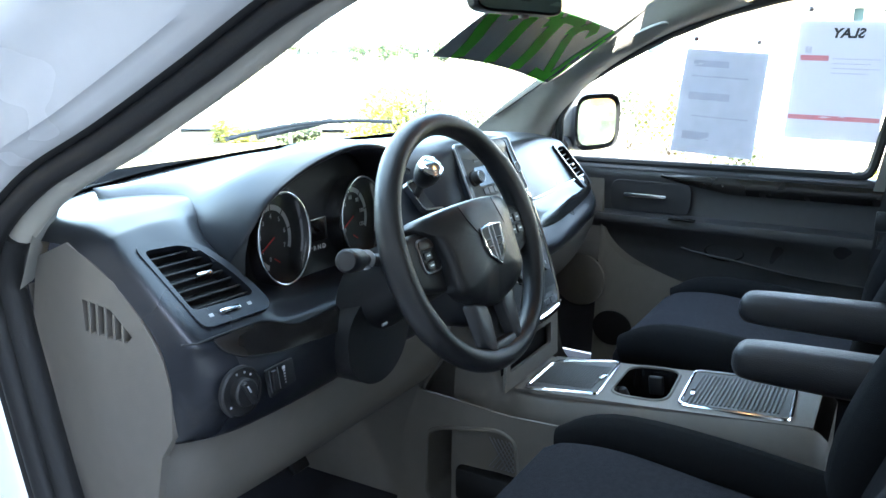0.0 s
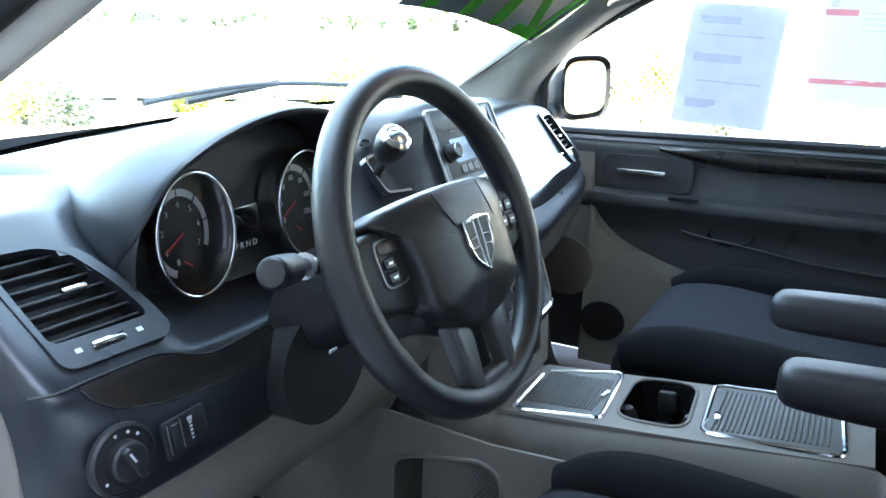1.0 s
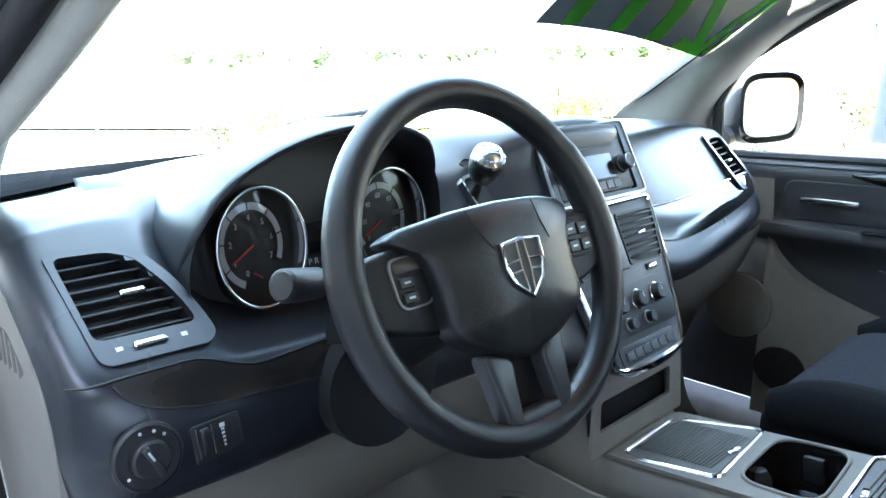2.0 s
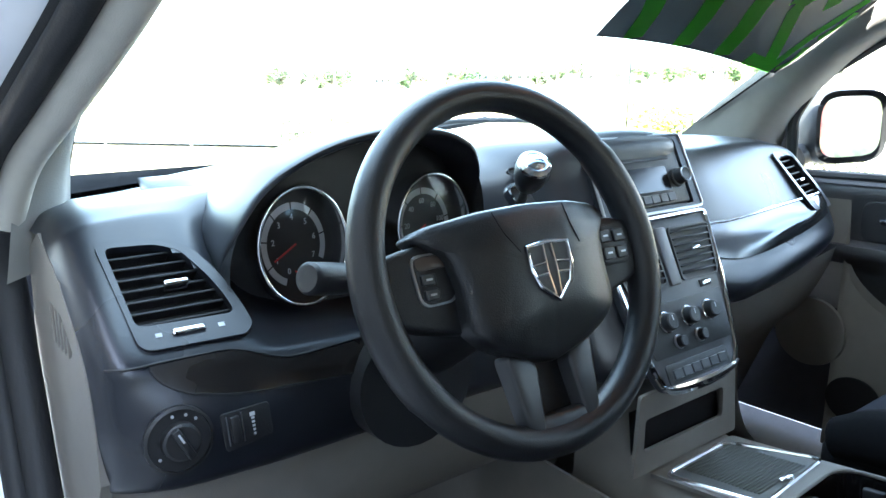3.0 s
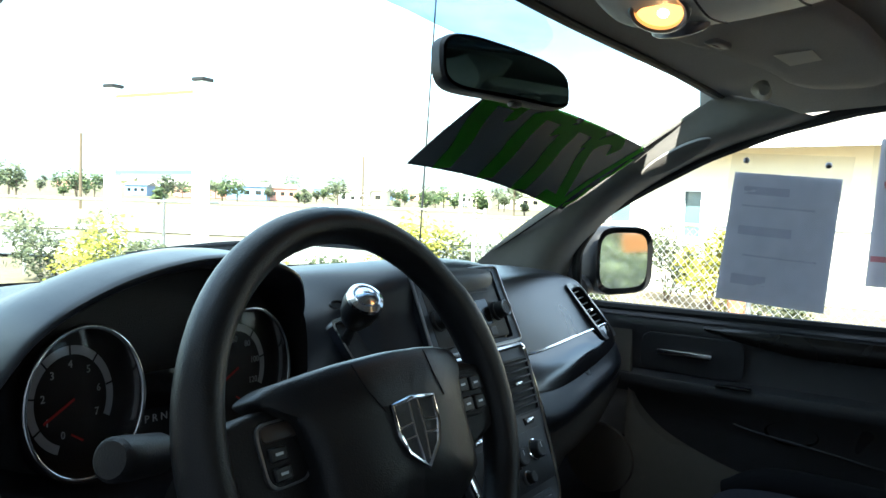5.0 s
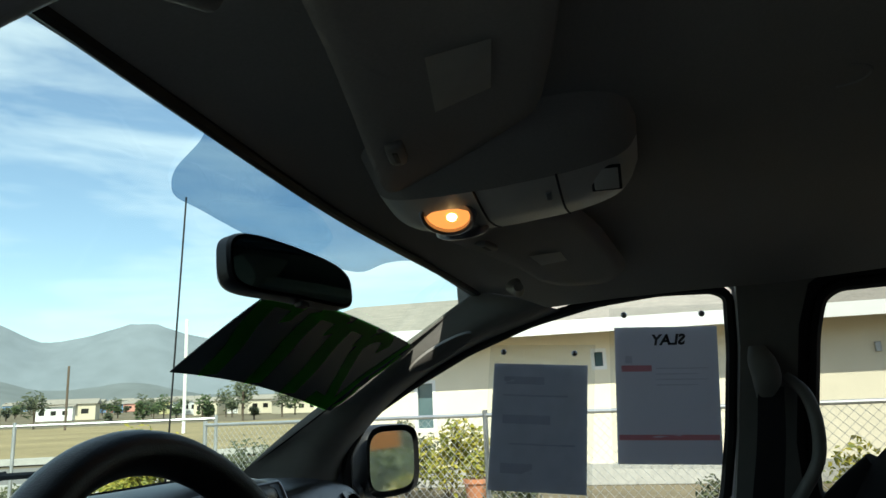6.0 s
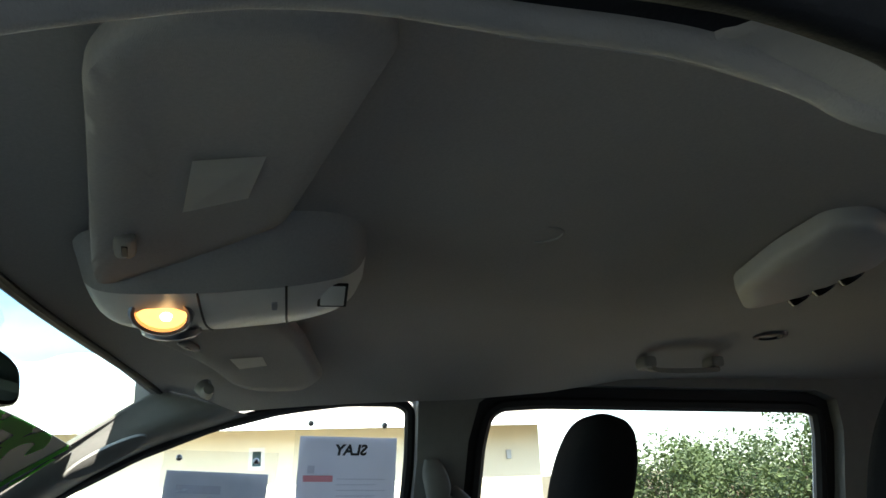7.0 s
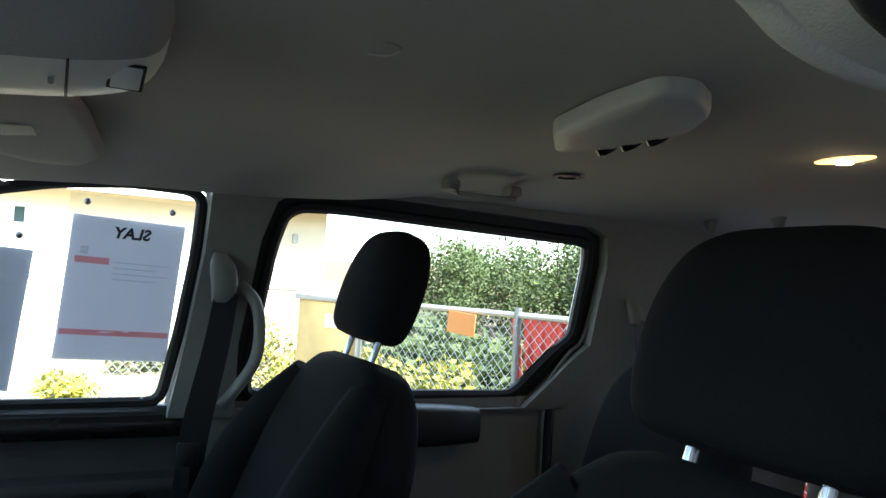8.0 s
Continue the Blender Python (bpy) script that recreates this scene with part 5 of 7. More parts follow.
seat(-0.452, -0.025, -0.560, 0.035, 0.684, (-0.110, -0.302, 0.882), "charcoal cloth driver's seat with headrest and armrest", 1.0, -0.090, 1.1)
seat(0.445, 0.02, -0.555, 0.05, 0.715, (0.165, -0.262, 0.888), "charcoal cloth passenger seat with headrest and armrest", 1.0, -0.098, 0.89)

# buckle beside the driver's cushion
buckle = thing("seat_buckle", "black seat belt buckle with a red button beside the console", "seat belt buckle", (-0.135, -0.40, 0.60))
bmx = pose(-0.150, -0.385, 0.640, 18, 14, 0)
put("case", box(0.046, 0.022, 0.12, 0.006, 2, bmx), SOFT, buckle)
put("button", box(0.038, 0.014, 0.012, 0.003, 2, bmx @ Matrix.Translation((0, 0, 0.058))), material("red_button", (0.55, 0.03, 0.03), 0.4), buckle, "red release button")

# pedals
for x, w, lb in ((-0.40, 0.075, "brake"), (-0.27, 0.05, "accelerator")):
    p = thing(lb + "_pedal", "black rubber " + lb + " pedal in the footwell", "pedal", (x, 0.6, 0.5), "pedals")
    put("pad", box(w, 0.02, 0.09 if w > 0.06 else 0.16, 0.006, 2, pose(x, 0.58, 0.56, -35)), RUBBER, p)
    put("arm", tube([(x, 0.585, 0.58), (x, 0.64, 0.66), (x, 0.70, 0.80)], 0.009, 8), RUBBER, p)

# ---- passenger door ----
# door vinyl darkened to hold the shade of the handle recess
SHADED = material("shaded_door_vinyl", (0.030, 0.030, 0.033), 0.45, bump=0.3, bump_scale=600)
door = thing("door_1", "closed passenger front door with black and beige trim", "door", (0.84, 0.0, 0.45), kind="structure")


ys = [0.60 - 1.12 * i / 40 for i in range(41)]
zs = [(1.058, 0.868), (1.052, 0.846), (1.043, 0.838), (1.025, 0.836), (1.0, 0.842), (0.96, 0.846), (0.925, 0.838), (0.915, 0.806), (0.900, 0.800), (0.885, 0.803), (0.86, 0.826), (0.80, 0.832), (0.72, 0.826), (0.60, 0.822), (0.45, 0.82)]
bm = grid([[(x, y, z) for z, x in zs] for y in ys])
put("door_panel", bm, DOOR, door, "black moulded door panel with an armrest ledge")
b = grid([[(x, y, z) for z, x in ((1.061, 0.880), (1.064, 0.866), (1.060, 0.846), (1.051, 0.838))] for y in ys])
put("sill", b, DOOR, door, "grey-blue window sill cap")
# light beige lower front area with its pocket
curve = spline([(0.262, 1.02), (0.255, 0.90), (0.235, 0.845), (0.17, 0.79), (0.06, 0.745), (-0.06, 0.715), (-0.2, 0.69), (-0.46, 0.67)], 40)
bm = grid([[(0.818 - 0.012 * j, p.x, p.y - (p.y - 0.44) * j / 4) for p in curve] for j in range(5)])
put("lower_panel", bm, BEIGE, door, "light beige lower door panel")
b = grid([[(0.815, p.x + (0.66 - p.x) * j / 3, p.y) for p in curve if p.x > 0.10] for j in range(4)])
put("front_panel", b, BEIGE, door, "light beige front of the door panel")
put("pocket_line", tube(spline([(0.824, 0.02, 0.832), (0.824, -0.03, 0.822), (0.824, -0.15, 0.808), (0.824, -0.30, 0.788), (0.824, -0.46, 0.782)], 24), 0.0035, 6), DOOR, door, "rolled edge of the door pocket")
# no opening is cut: a black disc paints the shade in the pocket's mouth
put("pocket_shade_disc", plate([(-0.20 + 0.062 * math.cos(2 * math.pi * k / 30), 0.565 + 0.055 * math.sin(2 * math.pi * k / 30)) for k in range(30)], 0.004, face_frame((0.776, 0, 0), (0, -1, 0), (0, 0, 1)), 0.001), RUBBER, door, "flat black disc for the shaded mouth of the door pocket", smooth=False)
put("speaker", turned([(0.085, 0), (0.083, 0.008), (0.07, 0.010), (0, 0.012)], face_frame((0.795, 0.32, 0.70), (0, -1, 0), (0, 0, 1)), 40), BEIGE, door, "round beige speaker grille")
put("handle", box(0.008, 0.128, 0.015, 0.004, 2, pose(0.822, 0.137, 0.975)), CHROME, door, "chrome inner door handle")
# not sunk in: the plate's darker colour gives the recess its shade
put("handle_recess_plate", plate(rounded(rect(-0.245, 0.925, -0.005, 1.018), 0.03), 0.004, face_frame((0.8365, 0, 0), (0, -1, 0), (0, 0, 1)), 0.002), SHADED, door, "plate for the handle recess, its shade in darker vinyl", smooth=False)
put("wood_strip", grid([[(0.833 - 0.006 * math.sin(math.pi * j / 6), y, 1.044 - 0.046 * min(1.0, 0.06 + (0.10 - y) / 0.22) ** 0.6 * j / 6) for y in ys[18:]] for j in range(7)]), WOOD, door, "dark wood-look strip along the door")
put("switch", box(0.02, 0.075, 0.006, 0.002, 2, pose(0.805, 0.02, 0.918)), GLOSS, door, "window switch")
put("grip_cup", turned([(0.055, 0.0), (0.050, -0.008), (0.03, -0.012), (0, -0.012)], face_frame((0.822, -0.10, 0.832), (0, -1, 0), (0, 0, 0.35)) @ Matrix.Diagonal((1, 0.45, 1, 1)), 30), GLOSS, door, "oval pull cup")
put("lock_pin", turned([(0.006, 0), (0.006, 0.008), (0.004, 0.014), (0.006, 0.018), (0, 0.02)], pose(0.855, -0.398, 1.060), 14), SATIN, door, "small lock pin")
tri = [(0.43, 1.07), (0.43, 1.215), (0.475, 1.15), (0.52, 1.07)]
b = bmesh.new()
b.faces.new([b.verts.new((side_x(z) - 0.010, y, z)) for y, z in tri])
bmesh.ops.solidify(b, geom=b.faces[:], thickness=0.02)
put("mirror_sail", b, SOFT, door, "black mirror mount panel", smooth=False)
put("pillar_bar", tube([(0.852, 0.418, 1.07), (0.838, 0.415, 1.235)], 0.006, 8), RUBBER, door)

# outside mirror
mirror = thing("door_mirror", "black passenger door mirror reflecting trees and cars", "mirror", (0.93, 0.40, 1.10))
MMs = face_frame((1.000, 0.366, 1.174), (0.966, -0.259, 0), (0, 0.0, 1))
rows = []
for f, s in ((-0.012, 0.97), (0.0, 1.0), (0.03, 1.0), (0.07, 0.85), (0.10, 0.55)):
    rows.append([MMs @ Vector((0.128 * s * math.copysign(abs(math.cos(t)) ** 0.5, math.cos(t)), 0.092 * s * math.copysign(abs(math.sin(t)) ** 0.5, math.sin(t)), -f)) for t in [2 * math.pi * j / 36 for j in range(36)]])
b = grid(rows, closed=True)
b.faces.new([v for v in b.verts][-36:])
put("housing", b, SOFT, mirror, "black mirror housing")
put("mirror_glass", plate([(0.104 * math.copysign(abs(math.cos(2 * math.pi * j / 36)) ** 0.5, math.cos(2 * math.pi * j / 36)), 0.074 * math.copysign(abs(math.sin(2 * math.pi * j / 36)) ** 0.5, math.sin(2 * math.pi * j / 36))) for j in range(36)], 0.002, MMs @ Matrix.Translation((0, 0, 0.006))), material("mirror", (0.9, 0.9, 0.9), 0.01, 1.0, var=0.0), mirror, "mirror glass", smooth=False)
put("foot", tube([(0.88, 0.43, 1.105), (0.93, 0.41, 1.125)], 0.028, 12), SOFT, mirror)

# ---- sliding door ----
door2 = thing("door_2", "closed sliding door with light grey trim and black armrest", "door", (0.84, -1.0, 0.45), kind="structure")
zs = [(1.072, 0.862), (1.066, 0.842), (1.04, 0.836), (0.98, 0.838), (0.80, 0.835), (0.45, 0.83)]
put("door_panel", grid([[(x, -0.53 - 0.92 * i / 20, z) for z, x in zs] for i in range(21)]), GREYTRIM, door2, "light grey lower door panel")
put("armrest", cushion([((0.80, -0.86, 1.0), 0.03, 0.045, (1, 0, 0), (0, 0, 1), 0.5), ((0.795, -0.92, 1.012), 0.045, 0.052, (1, 0, 0), (0, 0, 1), 0.5), ((0.795, -1.10, 1.008), 0.045, 0.050, (1, 0, 0), (0, 0, 1), 0.5), ((0.80, -1.20, 1.005), 0.036, 0.044, (1, 0, 0), (0, 0, 1), 0.5)], 20), VINYL, door2, "black padded door armrest")
corner = [(-1.325, 1.055), (-1.385, 1.135), (-1.445, 1.195), (-1.53, 1.245), (-1.585, 1.22), (-1.50, 1.13), (-1.46, 1.055)]
b = bmesh.new()
b.faces.new([b.verts.new((side_x(z) - 0.012, y, z)) for y, z in corner])
bmesh.ops.solidify(b, geom=b.faces[:], thickness=0.02)
put("corner_cover", b, SOFT, door2, "black lower window corner", smooth=False)
edge2 = spline([(0.785, -1.60, 1.51), (0.80, -1.605, 1.44), (0.825, -1.575, 1.24), (0.828, -1.53, 1.19), (0.832, -1.475, 1.12), (0.832, -1.455, 1.04), (0.83, -1.452, 0.80), (0.82, -1.45, 0.45)], 40)
put("edge_seal", tube(edge2, 0.014, 10), RUBBER, door2, "black rubber edge seal")
put("edge_trim", tube([p + Vector((-0.012, 0.024, 0)) for p in edge2], 0.005, 8), PILLAR, door2, "light edge moulding")
rows = [[p + Vector((-0.005 - 0.05 * math.sin(math.pi * k / 8) * 0.6, -0.02 - 0.028 * k, 0)) for p in edge2] for k in range(9)]
structure(part("c_pillar_right", grid(rows), PILLAR), "light grey pillar trim behind the sliding door", "pillar")

rear_seat = thing("second_row_seat", "dark charcoal second-row seat behind the front seats", "seat", (0.42, -1.45, 0.42))
rows = []
for f, hw, th in ((0.0, 0.22, 0.06), (0.2, 0.23, 0.07), (0.42, 0.215, 0.065), (0.52, 0.17, 0.05), (0.545, 0.12, 0.03)):
    rows.append((Vector((0.44, -1.42 - 0.26 * f, 0.66 + 0.96 * f)), hw, th, Vector((1, 0, 0)), Vector((0, 0.96, 0.26)), 0.5))
put("backrest", cushion(rows), SEAT, rear_seat)
put("cushion", cushion([((0.44, -0.95, 0.66), 0.2, 0.04, (1, 0, 0), (0, 0, 1), 0.5), ((0.44, -1.0, 0.66), 0.23, 0.07, (1, 0, 0), (0, 0, 1), 0.5), ((0.44, -1.42, 0.64), 0.23, 0.07, (1, 0, 0), (0, 0, 1), 0.5)]), SEAT, rear_seat)
put("seat_base", box(0.4, 0.4, 0.2, 0.02, 2, pose(0.44, -1.2, 0.51)), SOFT, rear_seat)


# ---- overhead ----
LIT = glow("lit_lens", (1.0, 0.36, 0.09), 0.7)
def visor(side, label):
    v = thing("sun_visor", label, "sun visor", (side * 0.33, -0.1, 1.59), "sun visors")
    o = [(0.098, -0.008), (0.18, -0.020), (0.30, -0.046), (0.48, -0.086), (0.57, -0.106), (0.625, -0.15), (0.64, -0.245), (0.59, -0.278), (0.34, -0.236), (0.215, -0.208), (0.120, -0.095)]
    o = rounded(o, 0.03)

    def zt(x, y):
        return roof_z(x, y) - 0.020 + 0.10 * min(0.0, -0.15 - y)
    b = bmesh.new()
    n = len(o)
    c = (0.36, -0.115)
    lay = []
    for k, (sc, dz) in enumerate(((1.0, 0.006), (1.0, -0.004), (0.97, -0.011), (0.85, -0.014), (0.5, -0.015), (0.2, -0.015))):
        lay.append([b.verts.new((side * (c[0] + (x - c[0]) * sc), c[1] + (y - c[1]) * sc, zt(c[0] + (x - c[0]) * sc, c[1] + (y - c[1]) * sc) + dz)) for x, y in o])
    for p, q in zip(lay, lay[1:]):
        for i in range(n):
            j = (i + 1) % n
            b.faces.new((p[i], p[j], q[j], q[i]))
    b.faces.new(lay[-1])
    put("panel", b, FABRIC, v, "cloth-covered visor panel", angle=60)
    lab = [(0.300, -0.122), (0.410, -0.143), (0.415, -0.197), (0.318, -0.178)] if side < 0 else [(0.376, -0.112), (0.455, -0.124), (0.462, -0.172), (0.398, -0.166)]
    b = bmesh.new()
    vs = [b.verts.new((side * x, y, zt(x, y) - 0.0175)) for x, y in lab]
    b.faces.new(vs)
    bmesh.ops.solidify(b, geom=b.faces[:], thickness=0.0006)
    put("label", b, LABEL, v, "pale warning label", smooth=False)
    zc = zt(0.235, -0.062) - 0.0155
    clip = put("clip", cushion([((side * 0.207, -0.057, zc), 0.004, 0.003, (0, 1, 0), (0, 0, 1), 0.8), ((side * 0.214, -0.059, zc), 0.010, 0.006, (0, 1, 0), (0, 0, 1), 0.8), ((side * 0.256, -0.067, zc), 0.010, 0.006, (0, 1, 0), (0, 0, 1), 0.8), ((side * 0.263, -0.069, zc), 0.004, 0.003, (0, 1, 0), (0, 0, 1), 0.8)], 14), PILLAR, v, "grey visor clip")
    sub("slot", box(0.030, 0.006, 0.004, 0.001, 1, pose(side * 0.235, -0.063, zc - 0.005, 0, 0, -side * 10)), RUBBER, clip)
    put("pivot", tube([(side * 0.61, -0.045, 1.545), (side * 0.60, -0.055, 1.532), (side * 0.575, -0.06, 1.535)], [0.018, 0.014, 0.010], 12), GREYTRIM, v, "visor pivot")
    return v


visor(-1, "grey-beige cloth sun visor with a pale label, folded up")
visor(1, "grey-beige cloth sun visor with a pale label, folded up")

over = thing("overhead_console", "light grey overhead console with a lit map lamp", "overhead console", (0, -0.14, 1.60))
OVER_LINE = [(0.022, 1.556, 0.55), (0.010, 1.532, 0.85), (-0.02, 1.518, 0.98), (-0.10, 1.518, 1.0), (-0.20, 1.526, 0.98), (-0.265, 1.540, 0.9), (-0.292, 1.556, 0.75), (-0.305, 1.58, 0.55)]


def over_z(x, y):
    """The console's lower face: a shallow ridge along the middle."""
    k = min(OVER_FINE, key=lambda p: abs(p.x - y))
    return k.y + 0.014 + 0.013 * (abs(x) / 0.092) ** 1.5


OVER_FINE = spline(OVER_LINE, 60)
rows = []
for p in spline(OVER_LINE, 30):
    rows.append([(u * 0.092 * p.z, p.x, over_z(u * 0.092, p.x)) for u in [-1 + k / 8 for k in range(17)]])
put("housing", grid(rows), OVERH, over, "smooth light grey console face", angle=70)
for s in (-1, 1):
    rows = [[(s * (0.092 * p.z + w), p.x, over_z(0.092, p.x) + dz) for w, dz in ((0.0, 0.0), (0.008, 0.004), (0.03, 0.014), (0.065, 0.028), (0.11, 0.075))] for p in spline(OVER_LINE, 30)]
    put("surround", grid(rows), FABRIC, over, "cloth-covered bulge round the console")


for sgn in (-1, 1):
    lm = Matrix.Translation((sgn * 0.042, -0.067, over_z(0.042, -0.067) - 0.001)) @ pose(0, 0, 0, 180, -sgn * 29, 0)
    lamp = put("map_lamp", turned([(0.037, -0.006), (0.036, 0.003), (0.033, 0.005), (0.029, 0.003), (0.0285, -0.010), (0.02, -0.016), (0, -0.018)], lm, 40), SATIN, over, "round map lamp with a silver reflector")
    if sgn < 0:
        sub("lens", turned([(0.0285, -0.002), (0.02, 0.003), (0, 0.005)], lm, 32), LIT, lamp, "glowing amber lamp lens")
        sub("bulb", turned([(0.007, 0.005), (0.006, 0.0085), (0, 0.010)], lm @ Matrix.Translation((0.0, 0.006, -0.002)), 18), glow("bulb_glow", (1.0, 0.62, 0.26), 5.0), lamp, "bright bulb")
    else:
        sub("lens", turned([(0.0285, -0.002), (0.02, 0.003), (0, 0.005)], lm, 32), WHITE, lamp, "clear lamp lens")
for y in (-0.112, -0.210):
    put("seam", tube([(-0.092 + 0.184 * k / 24, y, over_z(-0.092 + 0.184 * k / 24, y) - 0.0002) for k in range(25)], 0.0015, 6), RUBBER, over)
put("latch", box(0.016, 0.007, 0.004, 0.001, 1, pose(-0.046, -0.196, over_z(0.046, -0.196), 0, 18, 0)), SATIN, over)
put("switch_gap", box(0.048, 0.036, 0.003, 0.001, 1, pose(-0.046, -0.265, over_z(0.046, -0.265) - 0.0005, 0, 20, 0)), RUBBER, over)
put("rear_switch", box(0.042, 0.030, 0.006, 0.002, 2, pose(-0.046, -0.265, over_z(0.046, -0.265), 0, 20, 0)), OVERH, over, "square switch")

# interior mirror on the windshield
rear = thing("rear_view_mirror", "black rear-view mirror on the windshield", "mirror", (0.0, 0.2, 1.45))
RM = face_frame((0.026, 0.178, 1.490), (0.275, -0.062, -0.010), (0.02, 0.12, 1))
rows = []
for f, s in ((0.010, 0.97), (0.006, 1.0), (-0.010, 1.0), (-0.026, 0.88), (-0.034, 0.6)):
    r = []
    for j in range(40):
        t = 2 * math.pi * j / 40
        u, w = math.copysign(abs(math.cos(t)) ** 0.42, math.cos(t)), math.copysign(abs(math.sin(t)) ** 0.55, math.sin(t))
        r.append(RM @ Vector((0.138 * s * u, (0.039 - 0.004 * u) * s * w - 0.006 * u * u, f)))
    rows.append(r)
b = grid(rows, closed=True)
b.verts.ensure_lookup_table()
b.faces.new([b.verts[i] for i in range(160, 200)])
put("housing", b, SOFT, rear, "black plastic housing")
o = []
for j in range(40):
    t = 2 * math.pi * j / 40
    u, w = math.copysign(abs(math.cos(t)) ** 0.42, math.cos(t)), math.copysign(abs(math.sin(t)) ** 0.55, math.sin(t))
    o.append((0.130 * u, (0.033 - 0.004 * u) * w - 0.006 * u * u))
put("mirror_glass", plate(o, 0.001, RM @ Matrix.Translation((0, 0, 0.0095))), material("dark_mirror", (0.16, 0.25, 0.26), 0.03, 1.0, var=0.0), rear, "dimmed mirror glass", smooth=False)
put("stem", tube([RM @ Vector((0.0, 0.0, -0.03)), screen(0.03, 0.80)], 0.010, 10), SOFT, rear)
put("tab", box(0.020, 0.008, 0.014, 0.003, 2, RM @ pose(0.012, -0.044, 0.004)), SOFT, rear)

# roof fittings behind
duct = thing("ceiling_duct", "pale roof duct with three small round switches", "roof duct", (0.0, -0.93, 1.6))
DUCT = material("pale_duct_plastic", (0.50, 0.50, 0.475), 0.5, bump=0.2, bump_scale=700, var=0.05)
o = rounded([(0.185, -0.975), (0.06, -0.880), (-0.10, -0.845), (-0.215, -0.838), (-0.232, -0.885), (-0.185, -0.962), (-0.09, -1.020), (0.10, -1.020)], 0.03)
lay = []
b = bmesh.new()
for sc, z in ((1.0, 1.626), (1.0, 1.610), (0.985, 1.604), (0.94, 1.600), (0.6, 1.597), (0.2, 1.596)):
    lay.append([b.verts.new((-0.02 + (x + 0.02) * sc, -0.93 + (y + 0.93) * sc, z)) for x, y in o])
for p, q in zip(lay, lay[1:]):
    for i in range(len(o)):
        j = (i + 1) % len(o)
        b.faces.new((p[i], p[j], q[j], q[i]))
b.faces.new(lay[-1])
put("housing", b, DUCT, duct, "pale grey plastic housing", angle=60)
for x in (-0.016, 0.044, 0.104):
    put("switch_knob", turned([(0.020, -0.010), (0.020, 0.004), (0.018, 0.007), (0.012, 0.008), (0.010, 0.005), (0, 0.005)], face_frame((x, -1.024, 1.607), (-1, 0, 0), (0, 0.8, -0.6)), 24), GLOSS, duct, "small round black switch")
grabs = thing("grab_handle", "grey folding grab handle above the window", "grab handle", (0.60, -1.06, 1.57))
put("bar", thicken(grid(skin([[(0.600, -0.985, 1.583), (0.570, -0.985, 1.575)], [(0.590, -0.990, 1.566), (0.562, -0.990, 1.560)], [(0.588, -1.03, 1.562), (0.556, -1.03, 1.556)], [(0.588, -1.10, 1.562), (0.556, -1.10, 1.556)], [(0.590, -1.142, 1.566), (0.562, -1.142, 1.560)], [(0.600, -1.147, 1.583), (0.570, -1.147, 1.575)]], 26, 5)), 0.010), GREYTRIM, grabs)
for y in (-0.985, -1.147):
    put("mount", box(0.05, 0.032, 0.026, 0.008, 2, pose(0.592, y, 1.584)), GREYTRIM, grabs)
sock = thing("ceiling_speaker", "small round black-rimmed roof fitting", "roof fitting", (0.45, -1.20, 1.6))
put("ring", turned([(0.036, 0), (0.034, 0.006), (0.025, 0.007), (0.022, 0.002), (0, 0.002)], pose(0.455, -1.206, roof_z(0.455, -1.206) + 0.001, 180), 28), DASH, sock)
DOMEX, DOMEY = -0.02, -1.468
dome = thing("dome_lamp", "lit amber dome lamp in the headliner", "ceiling lamp", (DOMEX, DOMEY, 1.6))
put("lens", turned([(0.05, 0), (0.045, 0.006), (0.02, 0.010), (0, 0.011)], pose(DOMEX, DOMEY, roof_z(DOMEX, DOMEY) + 0.004, 180) @ Matrix.Diagonal((1.25, 0.6, 1, 1)), 30), glow("dome_glow", (1.0, 0.42, 0.14), 0.55), dome, "glowing lens")
put("bulb", turned([(0.017, 0), (0.014, 0.004), (0, 0.006)], pose(DOMEX, DOMEY, roof_z(DOMEX, DOMEY) - 0.004, 180), 16), glow("dome_bulb", (1.0, 0.75, 0.4), 16.0), dome, "bright bulb")
for x, y in ((0.65, -1.854), (0.53, -1.985)):
    h = thing("coat_hook", "small dark roof hook behind the seats", "hook", (x, y, roof_z(x, y)), "roof hooks")
    z = roof_z(x, y)
    put("hook", cushion([((x, y, z + 0.004), 0.026, 0.018, (1, -0.3, 0), (0.3, 1, 0), 0.8), ((x, y, z - 0.010), 0.022, 0.014, (1, -0.3, 0), (0.3, 1, 0), 0.8), ((x - 0.004, y, z - 0.028), 0.012, 0.009, (1, -0.3, 0), (0.3, 1, 0), 0.8), ((x - 0.006, y, z - 0.034), 0.006, 0.005, (1, -0.3, 0), (0.3, 1, 0), 0.8)], 14), PILLAR, h)
mark = thing("roof_mark", "small crescent press mark in the headliner", "mark", (-0.09, -0.53, 1.62))
put("dent", tube([(-0.10 + 0.028 * math.cos(a), -0.52 + 0.028 * math.sin(a), roof_z(-0.1, -0.52) - 0.0006) for a in [math.pi * (1.0 + k / 12) for k in range(13)]], 0.0018, 5), FABRIC, mark)

